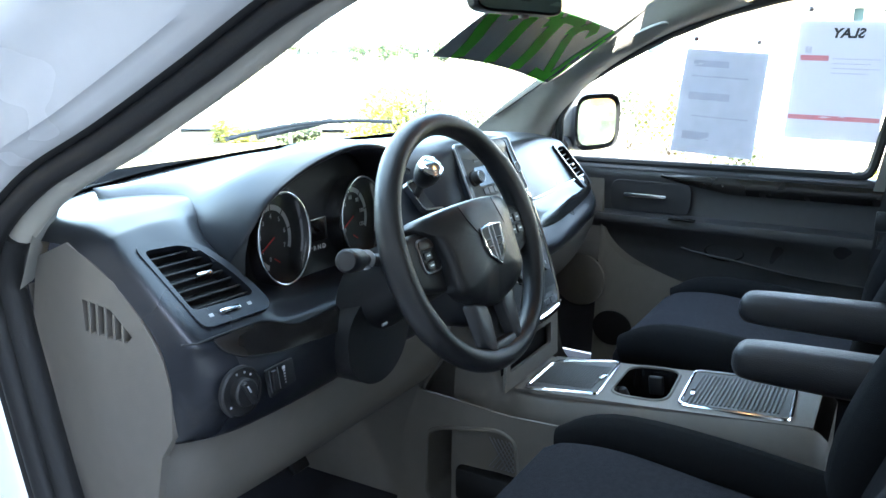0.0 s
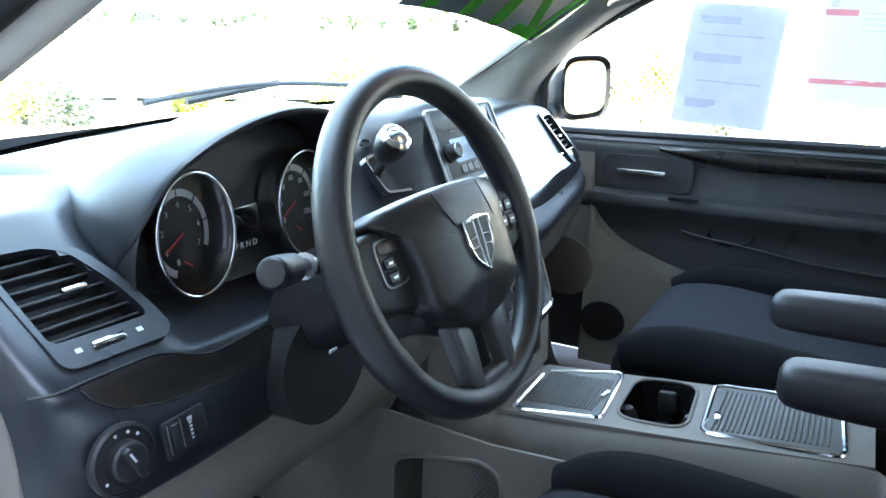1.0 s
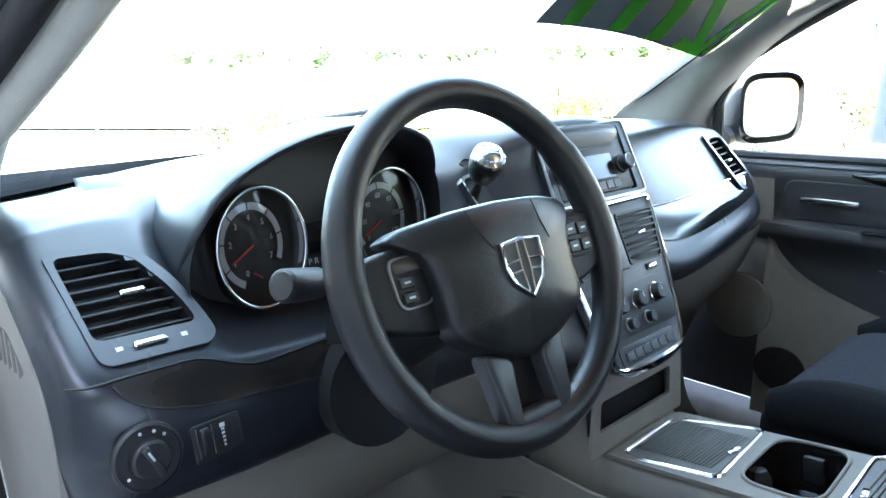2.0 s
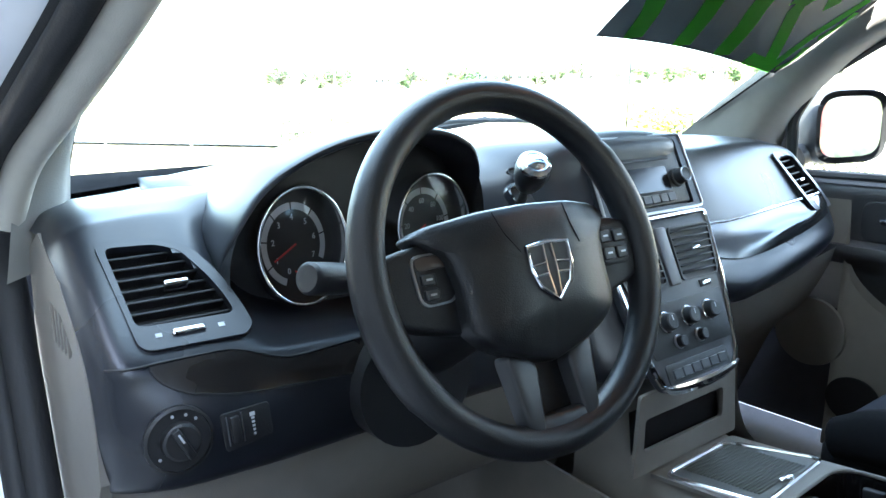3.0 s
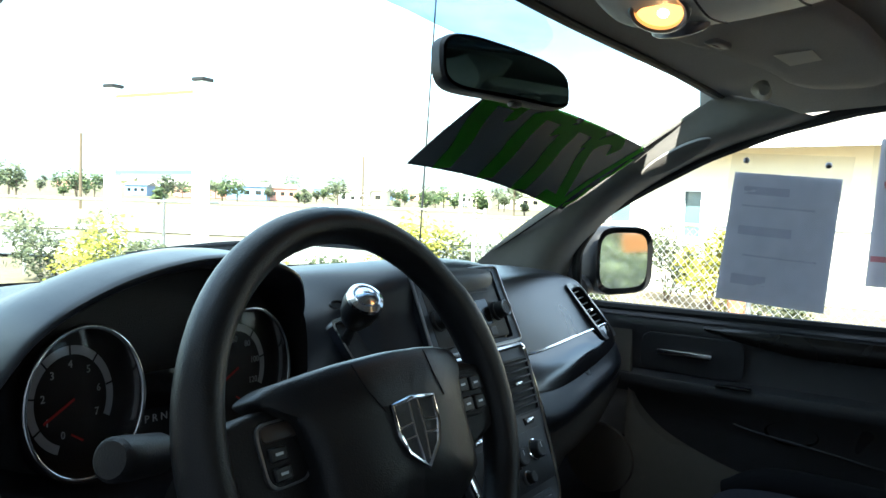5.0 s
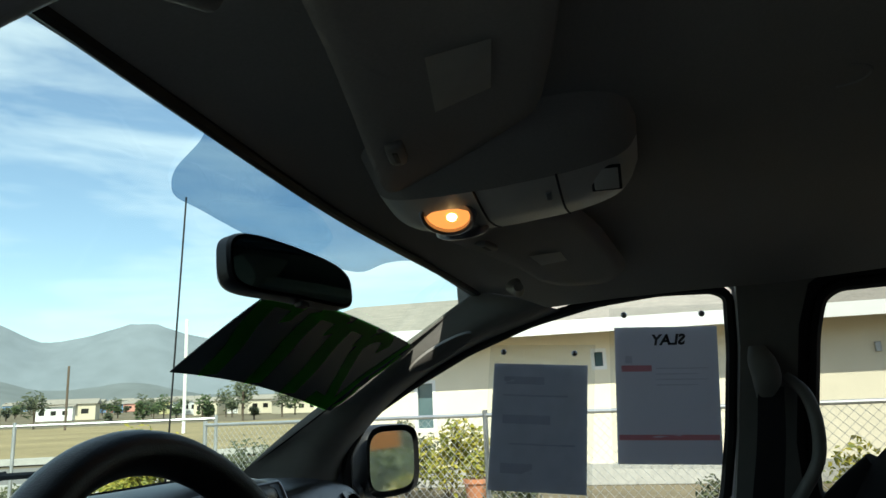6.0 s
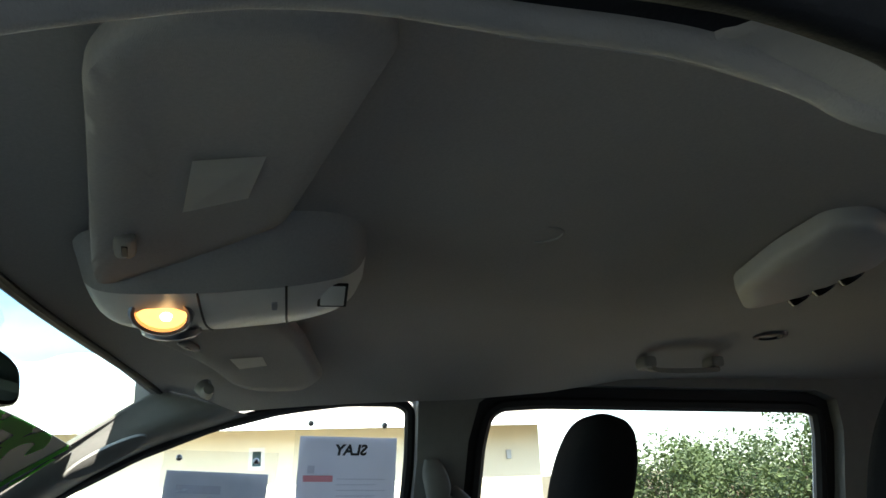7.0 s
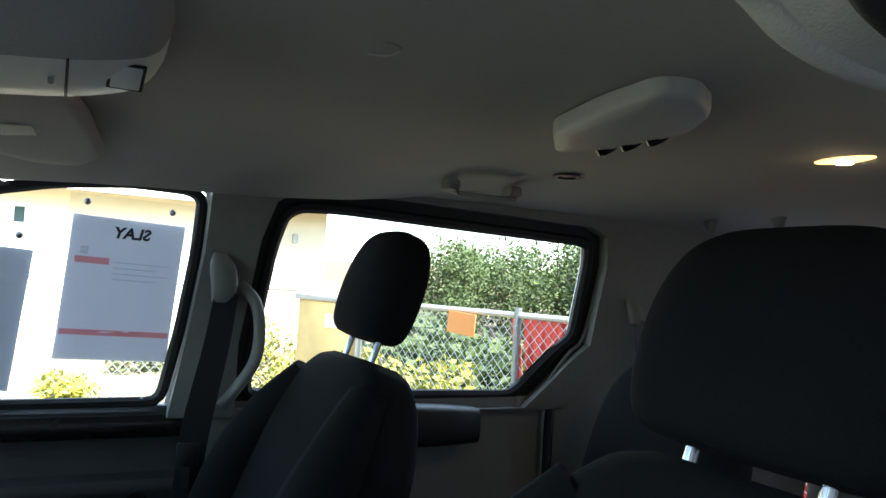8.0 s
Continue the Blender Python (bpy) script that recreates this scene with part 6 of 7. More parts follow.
# ---- seat belts ----
belt = thing("seat_belt", "dark passenger seat belt on its grey pillar anchor", "seat belt", (0.76, -0.53, 1.2))
put("anchor", cushion([((0.755, -0.525, 1.40), 0.016, 0.010, (0, 1, 0), (1, 0, 0), 0.8), ((0.745, -0.53, 1.37), 0.028, 0.016, (0, 1, 0), (1, 0, 0), 0.8), ((0.742, -0.535, 1.33), 0.028, 0.016, (0, 1, 0), (1, 0, 0), 0.8), ((0.75, -0.53, 1.295), 0.018, 0.010, (0, 1, 0), (1, 0, 0), 0.8)], 16), PILLAR, belt, "grey belt anchor")
strap = [[(0.742, -0.515, 1.315), (0.742, -0.565, 1.315)], [(0.748, -0.50, 1.20), (0.748, -0.555, 1.20)], [(0.765, -0.47, 1.02), (0.765, -0.53, 1.02)], [(0.78, -0.46, 0.80), (0.78, -0.51, 0.80)]]
put("strap", thicken(grid(skin(strap, 20, 4)), 0.002), VINYL, belt, "dark woven strap")
put("latch_plate", box(0.012, 0.045, 0.05, 0.004, 2, pose(0.752, -0.485, 0.975)), SOFT, belt)
put("tongue", box(0.003, 0.020, 0.05, m=pose(0.752, -0.482, 0.93)), CHROME, belt, "chrome tongue")
handle = thing("pillar_handle", "light grey curved grab handle on the pillar", "grab handle", (0.78, -0.6, 1.2))
put("bar", tube(spline([(0.775, -0.575, 1.335), (0.755, -0.605, 1.30), (0.748, -0.618, 1.24), (0.750, -0.612, 1.17), (0.765, -0.58, 1.11), (0.785, -0.555, 1.07)], 24), 0.013, 12), PILLAR, handle)
belt2 = thing("rear_seat_belt", "dark rear seat belt on the pillar", "seat belt", (0.70, -1.68, 1.2))
put("strap", thicken(grid(skin([[(0.735, -1.66, 1.29), (0.735, -1.70, 1.29)], [(0.72, -1.67, 1.1), (0.72, -1.72, 1.1)], [(0.72, -1.68, 0.7), (0.72, -1.73, 0.7)]], 14, 4)), 0.002), VINYL, belt2)
put("anchor", cushion([((0.75, -1.66, 1.35), 0.015, 0.01, (0, 1, 0), (1, 0, 0), 0.8), ((0.735, -1.67, 1.31), 0.025, 0.015, (0, 1, 0), (1, 0, 0), 0.8), ((0.74, -1.67, 1.28), 0.016, 0.010, (0, 1, 0), (1, 0, 0), 0.8)], 14), PILLAR, belt2)

# ---- papers on the passenger window ----
def on_window(y, z, d=0.004):
    return Vector((side_x(z) - d, y, z))


def sheet(tl, tr, br, bl, d, mat, parent, name="sheet", label=""):
    rows = []
    for j in range(7):
        rows.append([on_window(*(Vector(tl).lerp(Vector(tr), i / 5)).lerp(Vector(bl).lerp(Vector(br), i / 5), j / 6), d + 0.002 * math.sin(i * 1.3 + j)) for i in range(6)])
    return put(name, grid(rows), mat, parent, label)


def inside(tl, tr, br, bl, u, v):
    return Vector(tl).lerp(Vector(tr), u).lerp(Vector(bl).lerp(Vector(br), u), v)


SLEEVE = glass("plastic_sleeve", (0.86, 0.88, 0.88))
P1 = ((0.042, 1.398), (-0.172, 1.382), (-0.144, 1.095), (0.083, 1.110))
P2 = ((-0.238, 1.462), (-0.456, 1.452), (-0.442, 1.156), (-0.219, 1.162))
for q, lb in ((P1, "printed sheet in a clear sleeve on the side window"), (P2, "window sticker sheet with red bars on the side window")):
    t = thing("paper_sheet", lb, "paper", (0.80, q[0][0] - 0.1, q[2][1]), "papers on the window")
    sl = sheet(*[tuple(inside(*q, u, v)) for u, v in ((-0.05, -0.14), (1.08, -0.16), (1.05, 1.03), (-0.05, 1.03))], 0.008, SLEEVE, t, "sleeve", "clear plastic sleeve")
    sl.visible_shadow = False
    sheet(*q, 0.005, PAPER if q is P2 else SHEET, t, "sheet", "white paper sheet" if q is P2 else "densely printed grey-blue sheet")
    for u in (0.10, 0.86):
        c = inside(*q, u, -0.09)
        put("sucker", turned([(0.007, 0), (0.005, 0.004), (0.002, 0.006), (0, 0.008)], face_frame(on_window(c.x, c.y, 0.010), (0, -1, 0), (0, 0, 1)), 14), SATIN, t, "small suction cup")

    def bar(u0, v0, u1, v1, mat, name="print_bar"):
        sheet(*[tuple(inside(*q, a, b)) for a, b in ((u0, v0), (u1, v0), (u1, v1), (u0, v1))], 0.0075, mat, t, name)
    PINK = glass("red_ink_film", (0.95, 0.42, 0.42), 1.05)
    INK = glass("grey_ink_film", (0.86, 0.86, 0.89), 1.05)
    if q is P2:
        bar(0.06, 0.28, 0.36, 0.325, PINK)
        bar(0.02, 0.785, 0.98, 0.825, PINK)
        bar(0.10, 0.21, 0.17, 0.265, INK, "pump_symbol")
        for k in range(4):
            bar(0.4, 0.30 + 0.04 * k, 0.9 - 0.1 * (k % 2), 0.308 + 0.04 * k, INK)
        c = inside(*q, 0.52, 0.10)
        mm = face_frame(on_window(c.x, c.y, 0.011), (0, 1, 0.03), (0, 0, 1))
        letters("SLAY", 0.032, mm, material("dark_ink", (0.03, 0.03, 0.035), 0.7), t, "heading", shear=-0.2, bold=0.0012)
    else:
        for u0, v0, u1, v1 in ((0.12, 0.10, 0.55, 0.16), (0.12, 0.24, 0.80, 0.255), (0.12, 0.40, 0.62, 0.47), (0.20, 0.62, 0.88, 0.635), (0.12, 0.78, 0.45, 0.86)):
            bar(u0, v0, u1, v1, INK)

# ---- price board on the windshield ----
board = thing("price_board", "dark board with bright green lettering on the windshield", "sign board", (0.4, 0.43, 1.37))
GREEN = let_through(material("fluorescent_green", (0.13, 0.70, 0.06), 0.5, var=0.08), (0.28, 1.0, 0.14), 0.85)
BLACKB = let_through(material("board_black", (0.020, 0.026, 0.026), 0.5), (0.10, 0.12, 0.13), 0.35)


def glass_pt(x, y, d=0.006):
    """The windshield's inner face above a place in plan."""
    lo, hi = 0.0, 1.0
    for _ in range(22):
        v = (lo + hi) / 2
        a, b = screen(-1, v), screen(1, v)
        p = screen(max(-1, min(1, 2 * (x - a.x) / (b.x - a.x) - 1)), v)
        lo, hi = (v, hi) if p.y > y else (lo, v)
    return Vector((x, p.y - 0.5 * d, p.z - d))


BC = [(0.185, 0.480), (0.735, 0.425), (0.72, 0.215), (0.13, 0.265)]     # near edge then far edge up the glass


def board_pt(u, v, d=0.006):
    p = Vector(BC[0]).lerp(Vector(BC[1]), u).lerp(Vector(BC[3]).lerp(Vector(BC[2]), u), v)
    return glass_pt(p.x, p.y, d)


put("panel", thicken(grid([[board_pt(i / 20, j / 8) for i in range(21)] for j in range(9)]), 0.002), BLACKB, board, "dark board")


def stroke(pts, w):
    """A broad green stroke on the board, through places in u and v."""
    c = spline([(a, b, 0) for a, b in pts], 14)
    r = []
    for i, p in enumerate(c):
        dvec = (c[min(13, i + 1)] - c[max(0, i - 1)])
        nrm = Vector((-dvec.y * 0.4, dvec.x / 0.4, 0)).normalized()
        r.append([board_pt(min(1, max(0, p.x + nrm.x * w * s)), min(1, max(0, p.y + nrm.y * w * 2.4 * s)), 0.009) for s in (-0.5, 0.5)])
    put("letter_stroke", grid(r), GREEN, board, "bright green stroke")


for b, t in ((0.165, 0.03), (0.415, 0.30), (0.64, 0.51)):
    stroke([(b, 0.0), (b - 0.035, 0.35), ((b + t) / 2 - 0.02, 0.62), (t, 0.95)], 0.085)
    stroke([(t, 0.93), (t + 0.09, 0.94), (t + 0.17, 0.93)], 0.06)
    stroke([(t + 0.17, 0.97), (t + 0.165, 0.85), (t + 0.175, 0.74)], 0.045)
stroke([(0.775, 0.07), (0.86, 0.06), (0.93, 0.05)], 0.07)
stroke([(0.915, 0.05), (0.83, 0.33), (0.765, 0.54), (0.71, 0.74), (0.74, 0.91), (0.80, 0.95), (0.85, 0.82)], 0.06)
stroke([(0.935, 0.0), (0.935, 0.5), (0.97, 1.0)], 0.035)
stroke([(0.965, 0.06), (0.995, 0.2), (0.975, 0.38)], 0.025)
stroke([(0.975, 0.5), (0.995, 0.66), (0.99, 0.85)], 0.025)

# wiper and aerial outside the glass
wiper = thing("wiper", "black windshield wiper resting on the cowl", "wiper", (0.1, 0.7, 1.17))
put("blade", tube([screen(-0.25 + 0.8 * k / 12, 0.055 + 0.03 * math.sin(k / 12 * 3)) + Vector((0, 0.012, 0.014)) for k in range(13)], 0.006, 6), RUBBER, wiper)
put("arm", tube([screen(-0.05, 0.02) + Vector((0, 0.03, 0.02)), screen(0.25, 0.07) + Vector((0, 0.02, 0.022))], 0.008, 6), RUBBER, wiper)
aerial = thing("aerial", "thin black fender aerial outside the windshield", "aerial", (0.82, 0.90, 0.95))
put("mast", tube([(0.800, 0.905, 0.95), (0.83, 0.885, 1.90)], 0.0026, 6), RUBBER, aerial)

# ---- outside: ground, road, field ----
DIRT = material("dry_ground", (0.17, 0.145, 0.10), 0.95, var=0.3, scale=6, big=0.6, spec=0.1)
ASPH = material("worn_concrete", (0.24, 0.235, 0.22), 0.9, var=0.2, scale=30, big=0.5, spec=0.2)
STRAW = material("dry_grass", (0.29, 0.235, 0.135), 0.95, var=0.35, scale=3, big=0.15, spec=0.05)
ROADM = material("dusty_road", (0.20, 0.195, 0.185), 0.9, var=0.15, scale=20, big=0.4, spec=0.2)
CONC = material("concrete", (0.42, 0.41, 0.38), 0.9, var=0.12, scale=12)
STUCCO = material("cream_stucco", (0.80, 0.73, 0.58), 0.9, var=0.06, scale=20, bump=0.4, bump_scale=120)
TAN = material("tan_paint", (0.55, 0.44, 0.30), 0.85, var=0.06)
SHINGLE = material("roof_shingle", (0.30, 0.27, 0.23), 0.9, var=0.25, scale=15)
GALV = material("galvanised", (0.50, 0.51, 0.52), 0.45, 0.7, var=0.1)
WHITEP = material("white_paint", (0.80, 0.80, 0.79), 0.5, var=0.05)
TERRA = material("terracotta", (0.48, 0.20, 0.10), 0.85, var=0.15)
BARK = material("bark", (0.12, 0.09, 0.065), 0.95, var=0.3, scale=30, bump=0.6, bump_scale=60)


def leaf_material(name, a, b):
    m = material(name, a, 0.6, var=0.3, scale=4)
    n, l = m.node_tree.nodes, m.node_tree.links
    g = n.new("ShaderNodeNewGeometry")
    r = n.new("ShaderNodeValToRGB")
    r.color_ramp.elements[0].color, r.color_ramp.elements[1].color = (*a, 1), (*b, 1)
    l.new(g.outputs["Random Per Island"], r.inputs[0])
    h = next(x for x in n if x.bl_idname == "ShaderNodeHueSaturation")
    l.new(r.outputs[0], h.inputs["Color"])
    t = n.new("ShaderNodeBsdfTranslucent")
    mx = n.new("ShaderNodeMixShader")
    mx.inputs[0].default_value = 0.25
    l.new(h.outputs[0], t.inputs[0])
    l.new(n["Principled BSDF"].outputs[0], mx.inputs[1])
    l.new(t.outputs[0], mx.inputs[2])
    l.new(mx.outputs[0], n["Material Output"].inputs[0])
    return m


LEAF = leaf_material("olive_leaves", (0.035, 0.062, 0.02), (0.095, 0.13, 0.042))
LEAF_Y = leaf_material("yellow_green_leaves", (0.16, 0.19, 0.03), (0.42, 0.36, 0.05))
LEAF_D = leaf_material("grey_green_leaves", (0.05, 0.068, 0.034), (0.12, 0.13, 0.065))


def leaves(centres, count, size, seed, flat=1.0):
    """Many small bent leaves spread through overlapping clumps."""
    rnd = random.Random(seed)
    verts, faces = [], []
    for k in range(count):
        c, r = centres[rnd.randrange(len(centres))]
        d = Vector((rnd.gauss(0, 1), rnd.gauss(0, 1), rnd.gauss(0, 1))).normalized() * r * rnd.random() ** 0.4
        d.z *= flat
        p = Vector(c) + d
        a = Vector((rnd.gauss(0, 1), rnd.gauss(0, 1), rnd.gauss(0, 0.7))).normalized()
        b = a.orthogonal().normalized()
        s = size * rnd.uniform(0.6, 1.4)
        i = len(verts)
        verts += [p - a * s, p + b * s * 0.45 + Vector((0, 0, s * 0.15)), p + a * s, p - b * s * 0.45 + Vector((0, 0, s * 0.15))]
        faces += [(i, i + 1, i + 2), (i, i + 2, i + 3)]
    return verts, faces


def foliage(name, centres, count, size, seed, mat, parent, label=""):
    v, f = leaves(centres, count, size, seed)
    me = bpy.data.meshes.new(name)
    me.from_pydata([tuple(p) for p in v], [], f)
    me.materials.append(mat)
    ob = new(name, me)
    if label:
        ob["label"] = label
    return hold(ob, parent) if parent else ob


def tree(x, y, h, r, seed, mat=LEAF, label="leafy olive-green tree behind the fence", count=6500, size=0.065, group="trees beyond the fence", low=0.15):
    rnd = random.Random(seed)
    t = thing("tree", label, "tree", (x, y, 0), group)
    th = h * 0.42
    put("trunk", tube([(x, y, -0.05), (x + 0.05, y, th * 0.5), (x - 0.04, y + 0.03, th), (x, y, h * 0.75)], [0.05 * h / 3, 0.042 * h / 3, 0.032 * h / 3, 0.012], 9), BARK, t)
    cs = []
    for k in range(14):
        a = rnd.uniform(0, 6.28)
        d = r * rnd.uniform(0.25, 0.8)
        z = h * rnd.uniform(low, 0.86)
        c = (x + d * math.cos(a), y + d * math.sin(a), z)
        cs.append((c, r * rnd.uniform(0.28, 0.5)))
        put("limb", tube([(x, y, th * rnd.uniform(0.6, 1.0)), ((x + c[0]) / 2, (y + c[1]) / 2, (th + z) / 2 + 0.1), c], [0.022 * h / 3, 0.014 * h / 3, 0.004], 6), BARK, t)
    cs.append(((x, y, h * 0.85), r * 0.4))
    foliage("crown", cs, count, size, seed, mat, t)
    return t


def bush(x, y, h, r, seed, mat, label, count=700, size=0.05):
    t = thing("bush", label, "bush", (x, y, 0), "bushes")
    rnd = random.Random(seed)
    cs = [((x + rnd.uniform(-0.6, 0.6) * r, y + rnd.uniform(-0.6, 0.6) * r, h * rnd.uniform(0.2, 0.75)), r * rnd.uniform(0.35, 0.6)) for k in range(7)]
    for k in range(5):
        put("stem", tube([(x, y, -0.03), cs[k][0]], [0.015, 0.005], 5), BARK, t)
    foliage("leaves", cs, count, size, seed, mat, t)
    return t


# the ground, one sheet that rises gently to the far hills
def ground_z(x, y):
    r = math.hypot(x, y)
    return max(0.0, r - 30) * 0.012 + max(0.0, min(r, 700) - 150) * 0.018


radii = [0, 3, 6, 10, 15, 20, 30, 45, 70, 110, 180, 300, 600, 1200, 2400, 4500]
rows = [[(r * math.cos(2 * math.pi * k / 72), r * math.sin(2 * math.pi * k / 72), ground_z(r, 0)) for k in range(72)] for r in radii[1:]]
b = grid(rows, closed=True)
b.verts.ensure_lookup_table()
b.faces.new([b.verts[i] for i in range(72)])
structure(part("ground", b, DIRT), "dry pale dirt lot and plain reaching to the hills", "ground")


def strip(name, pts, w, z, mat, label, cat, thick=0.01):
    """A flat band on the ground along a line."""
    rows = []
    for i, p in enumerate(pts):
        a, c = Vector(pts[max(0, i - 1)]), Vector(pts[min(len(pts) - 1, i + 1)])
        n = Vector((-(c - a).y, (c - a).x)).normalized()
        rows.append([(p[0] + n.x * w * s, p[1] + n.y * w * s, z + ground_z(p[0], p[1])) for s in [-0.5 + k / 12 for k in range(13)]])
        rows[-1] = [(x, y, z + ground_z(x, y)) for x, y, _ in rows[-1]]
    return structure(part(name, thicken(grid(rows), thick), mat), label, cat)


AH, LF = Vector((0.896, 0.443)), Vector((-0.443, 0.896))      # ahead over the bonnet to the right, and to its left
EYE = Vector((-0.90, -0.31))


def ahead(d, s):
    """A place d metres ahead and s to the left, as seen from the driver's door."""
    p = EYE + AH * d + LF * s
    return (p.x, p.y)


# unseen wall, added to keep sun and sky light off the driver's side
structure(part("shade_wall", box(0.2, 14.0, 5.0, 0.01, 1, pose(-2.5, -4.4, 2.5)), material("shade_wall_grey", (0.14, 0.135, 0.125), 0.9, var=0.15, scale=8), smooth=False), "unseen grey wall added beside the lot to block sun and sky", "wall")
structure(part("parking_lot", plate(rect(-12, -12, 2.2, 7.5), 0.02, Matrix.Translation((0, 0, -0.002))), ASPH, smooth=False), "worn pale concrete lot under the van", "pavement")
strip("road", [ahead(21.0, s) for s in (1, 10, 25, 50, 90, 150)], 12.0, 0.03, ROADM, "grey asphalt road beyond the fence", "road")
strip("kerb", [ahead(27.3, s) for s in (-10, 10, 25, 50, 90, 150)], 0.5, 0.13, CONC, "pale concrete kerb of the road", "kerb", 0.2)
strip("kerb", [ahead(14.8, s) for s in (1, 10, 25, 50, 90, 150)], 0.4, 0.13, CONC, "pale concrete kerb of the road", "kerb", 0.2)
strip("field", [ahead(72, s) for s in (-70, -30, 0, 30, 80, 160)], 86, 0.06, STRAW, "yellow dry grass field across the road", "field")


# ---- fences ----
def fence(pts, h, label, mesh=True, step=2.4, cell=0.075, slats=None):
    t = thing("chain_link_fence", label, "fence", (*pts[0], 0))
    wire = bmesh.new()
    for (x0, y0), (x1, y1) in zip(pts, pts[1:]):
        L = math.hypot(x1 - x0, y1 - y0)
        n = max(1, round(L / step))
        for k in range(n + 1):
            x, y = x0 + (x1 - x0) * k / n, y0 + (y1 - y0) * k / n
            put("post", tube([(x, y, -0.05), (x, y, h + 0.05)], 0.026, 10), GALV, t, "galvanised steel post")
        put("top_rail", tube([(x0, y0, h), (x1, y1, h)], 0.020, 8), GALV, t, "galvanised top rail")
        if mesh:
            m = int(L / cell)
            hh = h / L
            for k in range(-int(h / cell), m):
                for s in (1, -1):
                    a0, a1 = k * cell, k * cell + h
                    c0, c1 = max(0, a0), min(L, a1)
                    if c1 <= c0:
                        continue
                    z0, z1 = (c0 - a0), (c1 - a0)
                    if s < 0:
                        z0, z1 = h - z0, h - z1
                    d = Vector(((x1 - x0) / L, (y1 - y0) / L, 0))
                    tube([Vector((x0, y0, z0)) + d * c0, Vector((x0, y0, z1)) + d * c1], 0.0022, 3, bm=wire, caps=False)
    if mesh:
        ob = put("wire_mesh", wire, GALV, t, "diamond wire mesh", smooth=False)
        ob["kind"] = "stuff"
    return t


fence([ahead(11.6, 14), ahead(11.6, 6.35), ahead(11.6, 1.0)], 1.32, "galvanised chain-link fence along the road", mesh=False, step=3.0)
FA, FB = Vector((4.80, -2.42)), Vector((1.6, -3.3))
fence([tuple(FA), tuple(FA.lerp(FB, 0.51))], 1.19, "galvanised chain-link fence beside the lot", step=2.0)
fence([(5.60, -2.20), (6.4, 1.2), (7.6, 5.0)], 1.24, "galvanised chain-link fence before the house", step=2.6, cell=0.085)
fence([tuple(FA.lerp(FB, 0.51)), (-1.0, -4.0)], 1.19, "chain-link fence with red privacy slats", mesh=True, step=2.4)
slat_t = thing("slat_screen", "bright red plastic privacy slats woven into the fence", "fence slats", (1.0, -3.4, 0))
REDS = material("red_slats", (0.62, 0.05, 0.03), 0.5, var=0.15)
p0, p1 = FA.lerp(FB, 0.52), Vector((-1.0, -4.0))
n = 84
for k in range(n):
    p = p0.lerp(p1, k / n)
    put("slat", box(0.070, 0.006, 1.14, m=pose(p.x, p.y - 0.01, 0.60, 0, 6 * (1 if k % 2 else -1), math.degrees(math.atan2((p1 - p0).y, (p1 - p0).x)))), REDS, slat_t)
sgn_o = thing("fence_notice", "small faded orange notice tied to the fence", "sign", (3.6, -2.7, 1.1))
p = FA.lerp(FB, 0.365)
put("board", box(0.27, 0.008, 0.15, 0.002, 1, pose(p.x, p.y + 0.03, 1.10, 0, 4, math.degrees(math.atan2((FB - FA).y, (FB - FA).x)))), material("orange_paint", (0.70, 0.28, 0.08), 0.6), sgn_o)
gate = thing("garden_wall", "yellow-tan plastered wall panel at the fence end", "wall panel", (5.2, -2.31, 0))
YT = material("yellow_tan_plaster", (0.60, 0.44, 0.20), 0.9, var=0.12, scale=10, bump=0.3, bump_scale=80)
gang = math.degrees(math.atan2(-0.24, -0.82))
gm = pose(5.24, -2.305, 0, 0, 0, gang)
put("panel", box(0.80, 0.10, 1.16, 0.012, 2, gm @ Matrix.Translation((0, 0, 0.58))), YT, gate)
put("cap", box(0.86, 0.16, 0.05, 0.01, 2, gm @ Matrix.Translation((0, 0, 1.185))), CONC, gate, "pale concrete coping")
put("plate", box(0.30, 0.012, 0.12, 0.004, 1, gm @ Matrix.Translation((0.18, -0.056, 1.0))), STUCCO, gate, "pale plate")
for k in range(24):
    rr = random.Random(300 + k)
    p = FA.lerp(FB, rr.uniform(0.0, 0.55)) + Vector((rr.uniform(0.1, 0.7), -rr.uniform(0.15, 0.9)))
    bush(p.x, p.y, rr.uniform(0.35, 0.75), rr.uniform(0.25, 0.4), 310 + k, LEAF_Y if k % 3 else LEAF_D, "weedy yellow-green plant behind the wire fence", 600, 0.028)
# ---- house ----
house = thing("house", "single-storey cream stucco house with a shingled roof", "house", (12.2, 2.0, 0))
HX, HY0, HY1 = 12.2, -4.28, 5.6
WINS = ((3.25, 3.65, 0.95, 1.85), (0.22, 0.48, 1.88, 2.24), (4.5, 5.0, 1.15, 1.95))
bm = plate([(-HY1, 0), (-HY0, 0), (-HY0, 2.62), (-HY1, 2.62)], 0.25, face_frame((HX + 0.25, 0, 0), (0, -1, 0), (0, 0, 1)), holes=[rect(-y1, z0, -y0, z1) for y0, y1, z0, z1 in WINS])
put("wall", bm, STUCCO, house, "cream stucco front wall", smooth=False)
bm = plate(rect(HX, 0, HX + 9, 2.62), 0.25, face_frame((0, HY0 + 0.0, 0), (1, 0, 0), (0, 0, 1)))
put("wall", bm, STUCCO, house, "cream stucco end wall", smooth=False)
